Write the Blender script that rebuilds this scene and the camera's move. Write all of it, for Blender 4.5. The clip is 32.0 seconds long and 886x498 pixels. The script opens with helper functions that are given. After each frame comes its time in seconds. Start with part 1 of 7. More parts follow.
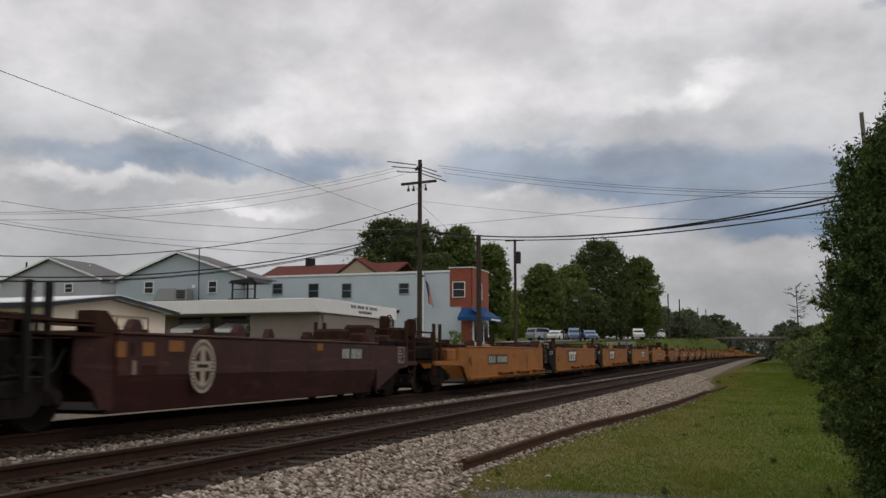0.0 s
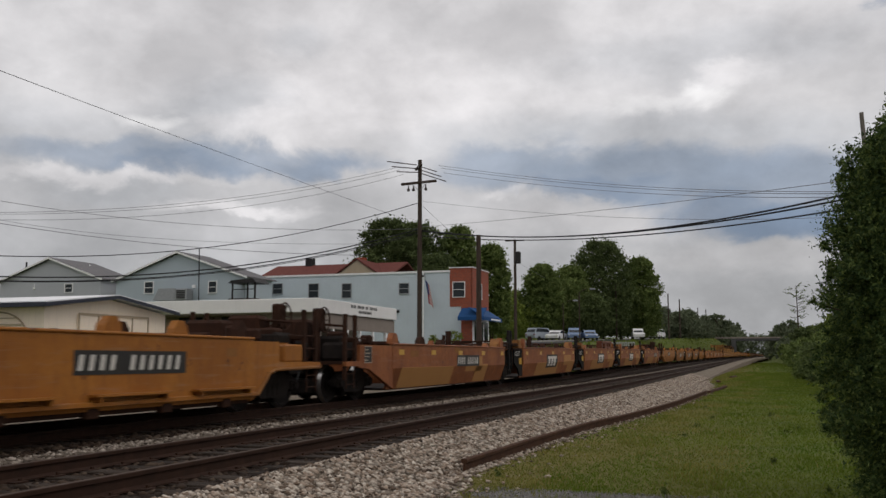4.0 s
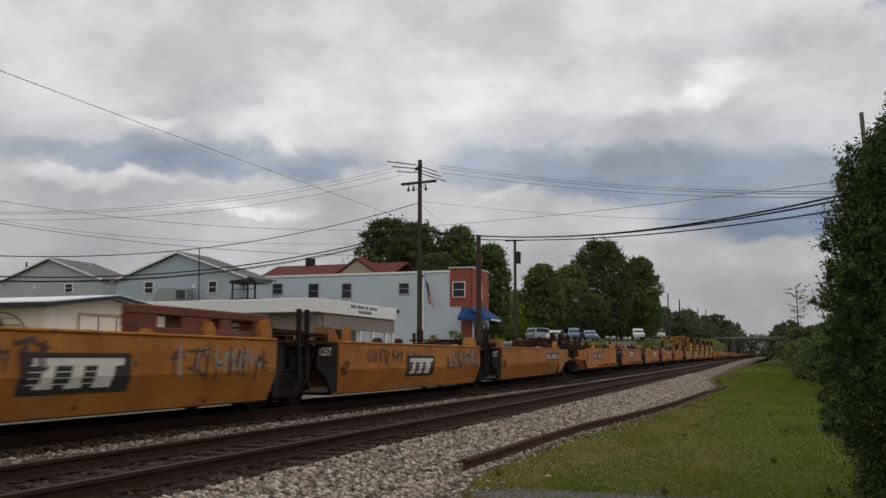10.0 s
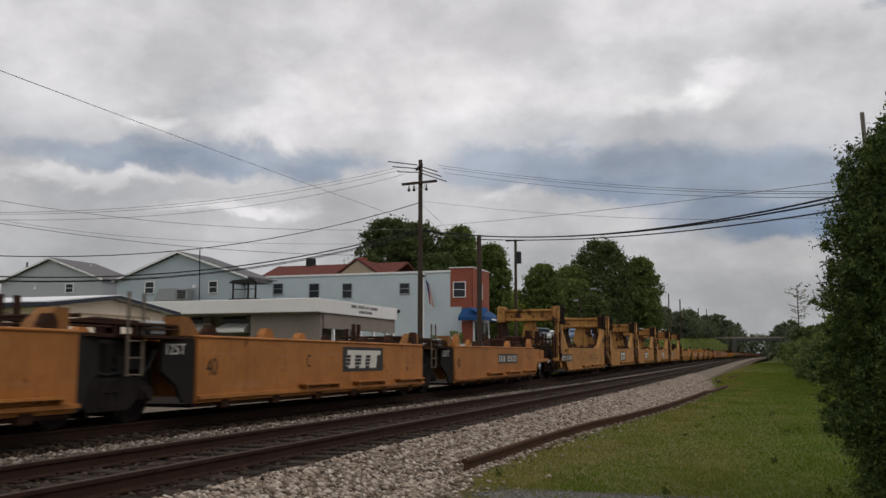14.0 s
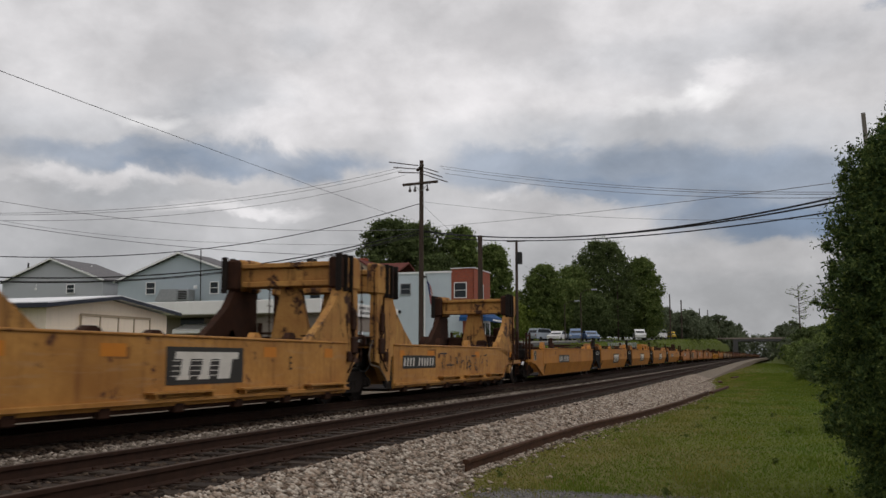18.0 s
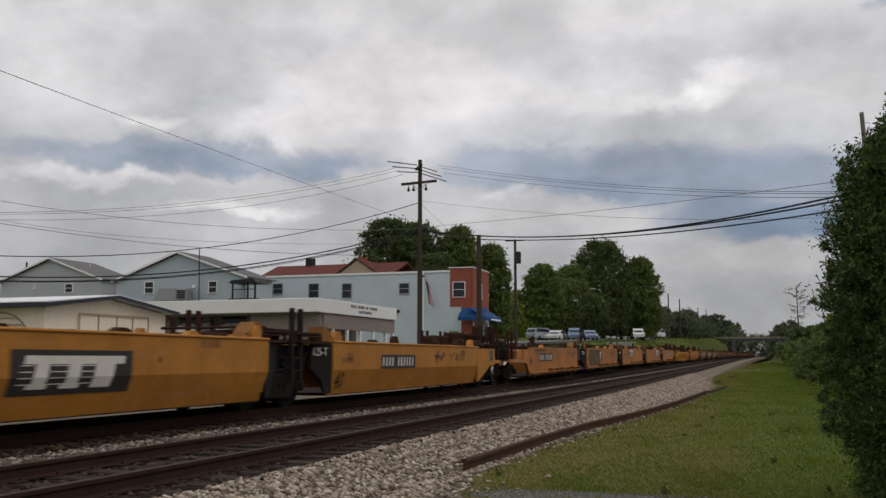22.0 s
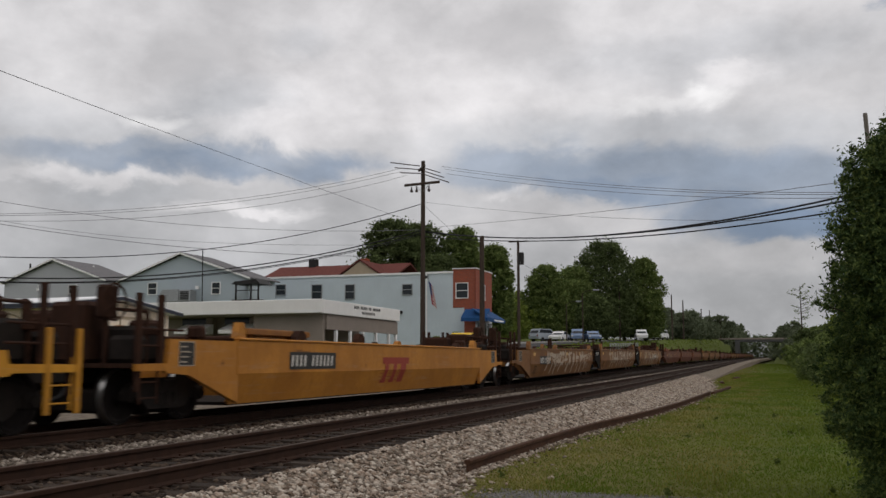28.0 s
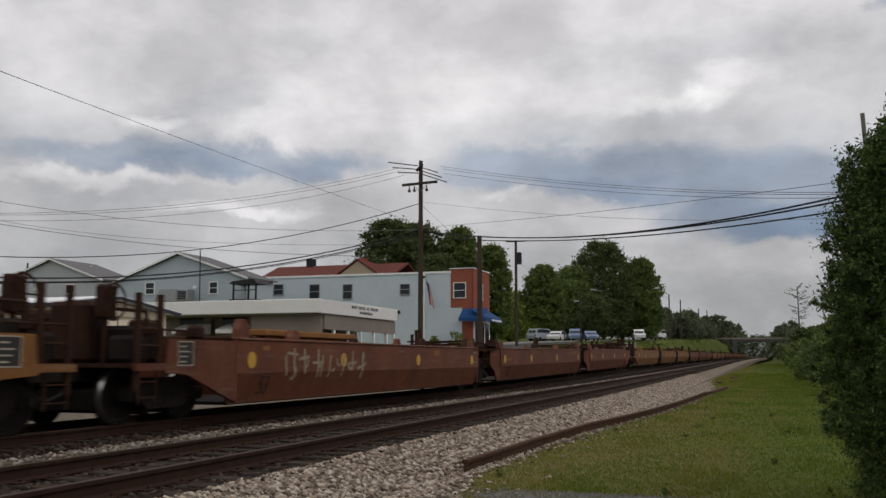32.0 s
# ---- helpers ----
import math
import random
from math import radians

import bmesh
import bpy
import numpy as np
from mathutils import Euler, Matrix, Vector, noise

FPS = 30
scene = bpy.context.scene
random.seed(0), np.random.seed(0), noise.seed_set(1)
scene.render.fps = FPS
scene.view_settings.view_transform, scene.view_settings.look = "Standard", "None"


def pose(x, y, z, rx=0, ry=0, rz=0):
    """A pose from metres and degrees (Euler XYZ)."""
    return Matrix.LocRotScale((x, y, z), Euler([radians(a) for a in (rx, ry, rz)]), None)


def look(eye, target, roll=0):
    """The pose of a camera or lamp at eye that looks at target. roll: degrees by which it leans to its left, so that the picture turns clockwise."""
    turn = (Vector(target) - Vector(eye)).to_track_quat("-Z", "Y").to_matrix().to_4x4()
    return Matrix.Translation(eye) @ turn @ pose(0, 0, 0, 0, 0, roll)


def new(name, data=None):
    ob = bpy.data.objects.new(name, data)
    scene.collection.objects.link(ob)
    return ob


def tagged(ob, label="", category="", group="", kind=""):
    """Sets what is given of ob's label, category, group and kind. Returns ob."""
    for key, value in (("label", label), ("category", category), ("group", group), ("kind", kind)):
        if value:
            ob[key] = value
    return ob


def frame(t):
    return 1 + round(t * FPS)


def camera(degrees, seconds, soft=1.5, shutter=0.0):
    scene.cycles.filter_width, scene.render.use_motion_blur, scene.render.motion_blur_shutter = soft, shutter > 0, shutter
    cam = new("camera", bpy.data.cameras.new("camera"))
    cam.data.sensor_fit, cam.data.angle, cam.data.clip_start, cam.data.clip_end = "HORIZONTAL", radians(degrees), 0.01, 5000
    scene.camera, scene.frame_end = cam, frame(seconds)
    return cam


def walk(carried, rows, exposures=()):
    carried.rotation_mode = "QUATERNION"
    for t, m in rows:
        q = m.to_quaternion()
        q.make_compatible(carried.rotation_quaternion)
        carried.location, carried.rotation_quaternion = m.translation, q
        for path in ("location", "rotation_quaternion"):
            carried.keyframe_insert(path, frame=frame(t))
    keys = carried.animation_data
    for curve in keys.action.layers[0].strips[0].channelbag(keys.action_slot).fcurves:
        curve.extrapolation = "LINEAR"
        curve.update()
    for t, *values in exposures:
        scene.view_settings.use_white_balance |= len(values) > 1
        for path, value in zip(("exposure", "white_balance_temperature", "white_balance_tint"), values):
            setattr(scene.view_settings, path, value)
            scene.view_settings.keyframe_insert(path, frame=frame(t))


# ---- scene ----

# ------------------------------------------------------------------ camera
cam = camera(51.1, 32.0, soft=1.5, shutter=0.16)
PITCH, YAW = 6.78, 18.76
EYE = (0.0, 0.0, 1.55)
DEG = 0.03494  # degrees of turn for one unit of sway


def aim(dx, dy):
    return pose(EYE[0], EYE[1], EYE[2], 90 + PITCH + dy * DEG, 0, YAW + dx * DEG)


# slight sway of the hand: (seconds, turn to the left, turn up)
SWAY = [(0, -0.7, 0), (0.5, 0.2, 0), (1, 0.2, 0), (1.5, -0.7, 0), (3.5, -0.7, 0), (5.5, -0.7, 0), (7, -0.7, 0), (7.5, 0, 0), (8, -0.5, 0),
        (9, 0.2, 0.2), (9.5, 0.3, 1.2), (10, -0.7, 0), (11.5, -0.6, 0), (12.5, 0.2, 0), (14, 0.3, 0), (14.5, -0.6, 0), (16.5, 2.2, 1.8),
        (17.5, 2.1, 1.4), (18.5, 2.0, 0.8), (19, 1.2, 0.5), (20, 1.0, 0.2), (21, 2.4, 0.5), (21.5, 1.4, 0.5), (22, -0.4, 0), (22.5, 0.9, 0.1),
        (23, 0.3, 0.2), (23.5, 2.0, 0), (24, 3.6, 0), (24.5, 3.6, 0.8), (25, 0.8, 0.7), (25.5, 0, 0.6), (27.5, 5.6, 2.8), (28, 5.0, 1.8),
        (28.5, 3.6, 0.6), (29, 3.6, 1.4), (29.5, 2.4, 1.4), (30, 3.4, 2.6), (30.5, 3.4, 1.4), (31, 3.2, 1.5), (31.5, 2.0, 1.4), (32, 0.9, 1.4)]
walk(cam, [(t, aim(a, b)) for t, a, b in SWAY], exposures=[(0, 0.0), (32, 0.0)])

# ------------------------------------------------------------------ sky and light
world = bpy.data.worlds.new("overcast_sky")
scene.world = world
world.use_nodes = True
wn, wl = world.node_tree.nodes, world.node_tree.links
wn.clear()


def wnode(kind, **kw):
    n = wn.new(kind)
    for k, v in kw.items():
        n.inputs[k].default_value = v
    return n


def wmath(op, a, b=None):
    n = wn.new("ShaderNodeMath")
    n.operation = op
    for i, v in enumerate((a, b)):
        if v is None:
            continue
        if isinstance(v, (int, float)):
            n.inputs[i].default_value = v
        else:
            wl.new(v, n.inputs[i])
    return n.outputs[0]


SUN_EL, SUN_AZ = 50.0, 112.0
tc = wn.new("ShaderNodeTexCoord")
sep = wn.new("ShaderNodeSeparateXYZ")
wl.new(tc.outputs["Generated"], sep.inputs[0])
mapn = wn.new("ShaderNodeMapping")
mapn.inputs["Scale"].default_value = (3.4, 3.4, 5.0)
mapn.inputs["Location"].default_value = (4.3, 1.7, 2.2)
wl.new(tc.outputs["Generated"], mapn.inputs["Vector"])
fine = wnode("ShaderNodeTexNoise", Scale=2.0, Detail=9.0, Roughness=0.55, Distortion=0.0)
wl.new(mapn.outputs[0], fine.inputs["Vector"])
# the sky by bearing (degrees right of the lens) and height over the horizon
ahead, across = wn.new("ShaderNodeVectorMath"), wn.new("ShaderNodeVectorMath")
for n, d in ((ahead, (-math.sin(radians(YAW)), math.cos(radians(YAW)), 0.0)), (across, (math.cos(radians(YAW)), math.sin(radians(YAW)), 0.0))):
    n.operation = "DOT_PRODUCT"
    wl.new(tc.outputs["Generated"], n.inputs[0])
    n.inputs[1].default_value = d
bearing = wmath("MULTIPLY", wmath("ARCTAN2", across.outputs["Value"], ahead.outputs["Value"]), 180 / math.pi)
rise = wmath("MULTIPLY", wmath("ARCSINE", sep.outputs["Z"]), 180 / math.pi)
# ragged edges: two scales of noise push the places about
puff_map = wn.new("ShaderNodeMapping")
puff_map.inputs["Scale"].default_value = (9.0, 9.0, 15.0)
puff_map.inputs["Location"].default_value = (1.3, 4.1, 0.7)
wl.new(tc.outputs["Generated"], puff_map.inputs["Vector"])
puffs = wnode("ShaderNodeTexNoise", Scale=1.0, Detail=9.0, Roughness=0.6, Distortion=0.3)
wl.new(puff_map.outputs[0], puffs.inputs["Vector"])
psep = wn.new("ShaderNodeSeparateColor")
wl.new(puffs.outputs["Color"], psep.inputs[0])
place = wn.new("ShaderNodeCombineXYZ")
wl.new(wmath("ADD", bearing, wmath("MULTIPLY", wmath("SUBTRACT", psep.outputs[0], 0.5), 9.0)), place.inputs["X"])
wl.new(wmath("ADD", rise, wmath("MULTIPLY", wmath("SUBTRACT", psep.outputs[1], 0.5), 4.2)), place.inputs["Y"])
TONES = {"bright": (0.80, 0.785, 0.785), "white": (0.74, 0.715, 0.72), "pale": (0.515, 0.50, 0.505), "grey": (0.475, 0.48, 0.50), "slate": (0.275, 0.32, 0.395), "blue": (0.195, 0.255, 0.355)}
# cloud banks: bearing, height, half width, half height, tone, strength
BANKS_LEFT = [(-4.8, 16.1, 11.5, 2.6, "white", 0.80), (-13.8, 14.9, 3.7, 2.4, "grey", 0.75), (-9.1, 19.6, 2.4, 1.0, "grey", 0.50), (-23.1, 12.9, 8.4, 1.9, "grey", 0.60),
              (-11.1, 14.0, 3.1, 1.0, "white", 0.80), (-19.3, 12.1, 6.6, 0.9, "slate", 0.75), (-10.4, 12.0, 6.6, 0.9, "slate", 0.75), (-16.4, 11.5, 3.8, 0.6, "blue", 0.40),
              (-7.9, 11.7, 3.1, 0.6, "blue", 0.40), (-19.6, 10.0, 4.4, 0.8, "grey", 0.65), (-17.3, 14.0, 1.9, 0.6, "bright", 0.80), (-20.2, 10.8, 5.2, 0.4, "white", 0.70),
              (-12.7, 9.2, 4.2, 0.35, "white", 0.70)]
BANKS_RIGHT = [(7.7, 18.0, 10.5, 2.1, "white", 0.50), (16.4, 18.1, 9.1, 1.7, "grey", 0.60), (12.8, 13.1, 14.7, 1.7, "grey", 0.85), (5.2, 11.8, 6.3, 1.3, "slate", 0.80),
               (12.8, 11.0, 7.7, 1.6, "slate", 0.90), (20.6, 9.7, 7.3, 2.4, "slate", 0.90), (7.6, 8.5, 11.5, 1.0, "pale", 0.85), (20.9, 7.8, 4.2, 1.0, "blue", 0.90),
               (16.4, 8.9, 3.1, 0.8, "blue", 0.70), (9.7, 10.3, 4.9, 0.6, "blue", 0.50), (15.6, 15.8, 2.0, 0.8, "bright", 0.90), (12.0, 15.2, 1.9, 0.6, "bright", 0.55),
               (18.3, 16.7, 2.1, 0.6, "white", 0.70), (3.8, 10.1, 2.2, 0.35, "white", 0.45), (19.2, 6.0, 8.0, 0.8, "pale", 0.55), (26.2, 19.8, 1.7, 0.9, "slate", 0.60)]
open_sky = wn.new("ShaderNodeValToRGB")
wl.new(wmath("DIVIDE", rise, 90.0), open_sky.inputs[0])
els = open_sky.color_ramp.elements
els[0].position, els[0].color = 0.0, (0.33, 0.335, 0.355, 1)
els[1].position, els[1].color = 1.0, (0.80, 0.775, 0.775, 1)
for p_, c_ in ((0.05, (0.40, 0.397, 0.41)), (0.10, (0.465, 0.456, 0.463)), (0.16, (0.60, 0.585, 0.59)), (0.23, (0.64, 0.622, 0.628)), (0.40, (0.70, 0.68, 0.68))):
    els.new(p_).color = (*c_, 1)
tone = open_sky.outputs[0]
for a_, e_, w_, h_, name_, k_ in BANKS_LEFT + BANKS_RIGHT:
    off, span = wn.new("ShaderNodeVectorMath"), wn.new("ShaderNodeVectorMath")
    off.operation, span.operation = "SUBTRACT", "MULTIPLY"
    wl.new(place.outputs[0], off.inputs[0])
    off.inputs[1].default_value = (a_, e_, 0)
    wl.new(off.outputs[0], span.inputs[0])
    span.inputs[1].default_value = (1 / w_, 1 / h_, 0)
    far = wn.new("ShaderNodeVectorMath")
    far.operation = "LENGTH"
    wl.new(span.outputs[0], far.inputs[0])
    fade = wn.new("ShaderNodeMapRange")
    fade.interpolation_type = "SMOOTHSTEP"
    for k, v in (("From Min", 1.35 if name_ in ("slate", "blue") else 1.55), ("From Max", 0.5 if name_ in ("slate", "blue") else 0.3), ("To Min", 0.0), ("To Max", k_)):
        fade.inputs[k].default_value = v
    wl.new(far.outputs["Value"], fade.inputs["Value"])
    lay = wn.new("ShaderNodeMix")
    lay.data_type = "RGBA"
    wl.new(fade.outputs[0], lay.inputs["Factor"])
    wl.new(tone, lay.inputs["A"])
    lay.inputs["B"].default_value = (*TONES[name_], 1)
    tone = lay.outputs["Result"]
light = wn.new("ShaderNodeMapRange")
for k, v in (("From Min", 0.36), ("From Max", 0.64), ("To Min", 0.82), ("To Max", 1.16)):
    light.inputs[k].default_value = v
wl.new(fine.outputs[0], light.inputs["Value"])
cloud = wn.new("ShaderNodeVectorMath")
cloud.operation = "SCALE"
wl.new(tone, cloud.inputs[0])
wisp = wnode("ShaderNodeTexNoise", Scale=5.0, Detail=9.0, Roughness=0.58, Distortion=0.3)
wl.new(mapn.outputs[0], wisp.inputs["Vector"])
wl.new(wmath("MULTIPLY", light.outputs[0], wmath("ADD", 0.82, wmath("MULTIPLY", wisp.outputs[0], 0.36))), cloud.inputs["Scale"])
sky = wn.new("ShaderNodeTexSky")
sky.sky_type, sky.sun_disc = "NISHITA", False
sky.sun_elevation, sky.sun_rotation = radians(SUN_EL), radians(SUN_AZ)
skyscale = wn.new("ShaderNodeMix")
skyscale.data_type, skyscale.blend_type = "RGBA", "MULTIPLY"
skyscale.inputs["Factor"].default_value = 1.0
wl.new(sky.outputs[0], skyscale.inputs["A"])
skyscale.inputs["B"].default_value = (0.10, 0.10, 0.10, 1)
mix = wn.new("ShaderNodeMix")
mix.data_type = "RGBA"
mix.inputs["Factor"].default_value = 0.95
wl.new(skyscale.outputs["Result"], mix.inputs["A"])
wl.new(cloud.outputs[0], mix.inputs["B"])
bg = wn.new("ShaderNodeBackground")
bg.inputs["Strength"].default_value = 1.10
wl.new(mix.outputs["Result"], bg.inputs["Color"])
wo = wn.new("ShaderNodeOutputWorld")
wl.new(bg.outputs[0], wo.inputs["Surface"])

sun_data = bpy.data.lights.new("sun", "SUN")
sun_data.energy, sun_data.angle, sun_data.color = 0.38, radians(25), (1.0, 0.93, 0.84)
sun = new("sun", sun_data)
_az, _el = radians(SUN_AZ), radians(SUN_EL)
_from = Vector((math.sin(_az) * math.cos(_el), math.cos(_az) * math.cos(_el), math.sin(_el)))
sun.matrix_world = look(_from * 50, (0, 0, 0))


# ------------------------------------------------------------------ materials
def material(name, base, second=None, rough=0.7, metal=0.0, scale=3.0, amount=0.5, bump=0.15, bump_scale=40.0, bump_dist=0.01,
             spots=None, spot_scale=6.0, spot_at=0.62, streak=None, streak_amount=0.5, per_object=0.0, stretch=(1, 1, 1), coords="Object", glow=0.0, own=False, scrape=None):
    """A paint or mineral surface: base with broad variation, optional spots of wear, vertical streaks and fine relief."""
    m = bpy.data.materials.new(name)
    m.use_nodes = True
    n, l = m.node_tree.nodes, m.node_tree.links
    b = n["Principled BSDF"]
    b.inputs["Roughness"].default_value, b.inputs["Metallic"].default_value = rough, metal
    if rough > 0.8:
        b.inputs["Specular IOR Level"].default_value = 0.12
    elif rough >= 0.55:
        b.inputs["Specular IOR Level"].default_value = 0.22
    t = n.new("ShaderNodeTexCoord")
    mp = n.new("ShaderNodeMapping")
    mp.inputs["Scale"].default_value = stretch
    l.new(t.outputs[coords], mp.inputs["Vector"])
    vec = mp.outputs[0]
    if own:
        oi_ = n.new("ShaderNodeObjectInfo")
        q_ = n.new("ShaderNodeMath")
        q_.operation = "MULTIPLY"
        l.new(oi_.outputs["Random"], q_.inputs[0])
        q_.inputs[1].default_value = 60.0
        l.new(q_.outputs[0], mp.inputs["Location"])

    def noise_at(s, detail=5.0, rough_=0.6, v=None):
        q = n.new("ShaderNodeTexNoise")
        q.inputs["Scale"].default_value, q.inputs["Detail"].default_value, q.inputs["Roughness"].default_value = s, detail, rough_
        l.new(v or vec, q.inputs["Vector"])
        return q.outputs[0]

    def ramp_of(v, lo, hi):
        q = n.new("ShaderNodeMapRange")
        q.inputs["From Min"].default_value, q.inputs["From Max"].default_value = lo, hi
        l.new(v, q.inputs["Value"])
        return q.outputs[0]

    def blend(fac, a, c):
        q = n.new("ShaderNodeMix")
        q.data_type = "RGBA"
        l.new(fac, q.inputs["Factor"])
        for sock, v in (("A", a), ("B", c)):
            if isinstance(v, tuple):
                q.inputs[sock].default_value = (*v, 1)
            else:
                l.new(v, q.inputs[sock])
        return q.outputs["Result"]

    def times(v, k):
        q = n.new("ShaderNodeMath")
        q.operation = "MULTIPLY"
        l.new(v, q.inputs[0])
        q.inputs[1].default_value = k
        return q.outputs[0]

    second = second or tuple(c * 0.6 for c in base)
    col = blend(times(ramp_of(noise_at(scale), 0.35, 0.68), amount), base, second)
    col = blend(times(ramp_of(noise_at(scale * 9, 4, 0.7), 0.4, 0.7), amount * 0.6), col, second)
    if streak:
        mp2 = n.new("ShaderNodeMapping")
        mp2.inputs["Scale"].default_value = (4.0, 4.0, 0.35)
        l.new(vec, mp2.inputs["Vector"])
        col = blend(times(ramp_of(noise_at(1.6, 6, 0.65, mp2.outputs[0]), 0.52, 0.75), streak_amount), col, streak)
    if scrape:
        mp3 = n.new("ShaderNodeMapping")
        mp3.inputs["Scale"].default_value = (1.0, 0.5, 7.0)
        l.new(vec, mp3.inputs["Vector"])
        col = blend(times(ramp_of(noise_at(1.3, 6, 0.7, mp3.outputs[0]), 0.55, 0.72), 0.55), col, scrape)
    if spots:
        col = blend(ramp_of(noise_at(spot_scale, 6, 0.65), spot_at, spot_at + 0.06), col, spots)
    if per_object:
        oi = n.new("ShaderNodeObjectInfo")
        hsv = n.new("ShaderNodeHueSaturation")
        l.new(col, hsv.inputs["Color"])
        q = n.new("ShaderNodeMapRange")
        q.inputs["To Min"].default_value, q.inputs["To Max"].default_value = 1 - per_object, 1 + per_object
        l.new(oi.outputs["Random"], q.inputs["Value"])
        l.new(q.outputs[0], hsv.inputs["Value"])
        col = hsv.outputs[0]
    l.new(col, b.inputs["Base Color"])
    if glow:
        b.inputs["Emission Color"].default_value = (*base, 1)
        b.inputs["Emission Strength"].default_value = glow
    if bump:
        bp = n.new("ShaderNodeBump")
        bp.inputs["Strength"].default_value, bp.inputs["Distance"].default_value = bump, bump_dist
        l.new(noise_at(bump_scale, 6, 0.7), bp.inputs["Height"])
        l.new(bp.outputs[0], b.inputs["Normal"])
    return m


def island_material(name, colors, rough=0.85, bump=0.2, translucent=0.0, large=None, large_scale=0.4):
    """Leaves, stones and the like: colour by Random Per Island, with an optional broad drift of tone."""
    m = bpy.data.materials.new(name)
    m.use_nodes = True
    n, l = m.node_tree.nodes, m.node_tree.links
    b = n["Principled BSDF"]
    b.inputs["Roughness"].default_value = rough
    b.inputs["Specular IOR Level"].default_value = 0.15
    g = n.new("ShaderNodeNewGeometry")
    r = n.new("ShaderNodeValToRGB")
    els = r.color_ramp.elements
    while len(els) < len(colors):
        els.new(0.5)
    for i, c in enumerate(colors):
        els[i].position, els[i].color = i / (len(colors) - 1), (*c, 1)
    l.new(g.outputs["Random Per Island"], r.inputs[0])
    out = r.outputs[0]
    if large:
        t = n.new("ShaderNodeTexCoord")
        q = n.new("ShaderNodeTexNoise")
        q.inputs["Scale"].default_value = large_scale
        q.inputs["Detail"].default_value = 4
        l.new(t.outputs["Object"], q.inputs["Vector"])
        mr = n.new("ShaderNodeMapRange")
        mr.inputs["From Min"].default_value, mr.inputs["From Max"].default_value = 0.4, 0.65
        l.new(q.outputs[0], mr.inputs["Value"])
        mm = n.new("ShaderNodeMix")
        mm.data_type, mm.blend_type = "RGBA", "MULTIPLY"
        l.new(mr.outputs[0], mm.inputs["Factor"])
        l.new(out, mm.inputs["A"])
        mm.inputs["B"].default_value = (*large, 1)
        out = mm.outputs["Result"]
    l.new(out, b.inputs["Base Color"])
    if translucent:
        tr = n.new("ShaderNodeBsdfTranslucent")
        l.new(out, tr.inputs["Color"])
        ms = n.new("ShaderNodeMixShader")
        ms.inputs[0].default_value = translucent
        l.new(b.outputs[0], ms.inputs[1])
        l.new(tr.outputs[0], ms.inputs[2])
        l.new(ms.outputs[0], n["Material Output"].inputs["Surface"])
    return m


def glass_material(name, tint=(0.03, 0.035, 0.04), rough=0.05):
    m = bpy.data.materials.new(name)
    m.use_nodes = True
    b = m.node_tree.nodes["Principled BSDF"]
    b.inputs["Base Color"].default_value = (*tint, 1)
    b.inputs["Roughness"].default_value = rough
    b.inputs["IOR"].default_value = 1.28
    return m


GRASS = material("grass_ground", (0.072, 0.100, 0.016), (0.098, 0.110, 0.025), rough=0.95, scale=0.5, amount=0.8, bump=0.4, bump_scale=25, bump_dist=0.05,
                 spots=(0.11, 0.098, 0.04), spot_scale=0.8, spot_at=0.66)
DRY_BLADES = island_material("dry_grass_blades", [(0.172, 0.172, 0.036), (0.205, 0.192, 0.047), (0.235, 0.205, 0.060)], rough=0.9, translucent=0.35, large=(0.7, 0.8, 0.62), large_scale=0.6)
_n, _l = GRASS.node_tree.nodes, GRASS.node_tree.links
_b = _n["Principled BSDF"]
_src = _b.inputs["Base Color"].links[0].from_socket
_tc, _sp, _ns, _mx = _n.new("ShaderNodeTexCoord"), _n.new("ShaderNodeSeparateXYZ"), _n.new("ShaderNodeTexNoise"), _n.new("ShaderNodeMix")
_l.new(_tc.outputs["Object"], _sp.inputs[0])
_l.new(_tc.outputs["Object"], _ns.inputs["Vector"])
_ns.inputs["Scale"].default_value, _ns.inputs["Detail"].default_value = 0.5, 5
_ad, _mr = _n.new("ShaderNodeMath"), _n.new("ShaderNodeMapRange")
_ad.operation = "MULTIPLY_ADD"
_l.new(_ns.outputs[0], _ad.inputs[0])
_ad.inputs[1].default_value = 5.0
_l.new(_sp.outputs["X"], _ad.inputs[2])
for _k, _v in (("From Min", 3.4), ("From Max", -0.6), ("To Min", 0.0), ("To Max", 0.85)):
    _mr.inputs[_k].default_value = _v
_l.new(_ad.outputs[0], _mr.inputs["Value"])
_mx.data_type = "RGBA"
_st, _pr = _n.new("ShaderNodeMapRange"), _n.new("ShaderNodeMath")
_st.inputs["From Min"].default_value, _st.inputs["From Max"].default_value = -7.0, -4.5
_l.new(_sp.outputs["X"], _st.inputs["Value"])
_pr.operation = "MULTIPLY"
_l.new(_mr.outputs[0], _pr.inputs[0])
_l.new(_st.outputs[0], _pr.inputs[1])
_l.new(_pr.outputs[0], _mx.inputs["Factor"])
_l.new(_src, _mx.inputs["A"])
_mx.inputs["B"].default_value = (0.155, 0.125, 0.05, 1)
_l.new(_mx.outputs["Result"], _b.inputs["Base Color"])
BLADES = island_material("grass_blades", [(0.122, 0.166, 0.021), (0.142, 0.178, 0.025), (0.165, 0.192, 0.032)], rough=0.9, translucent=0.4, large=(0.62, 0.80, 0.62), large_scale=0.45)
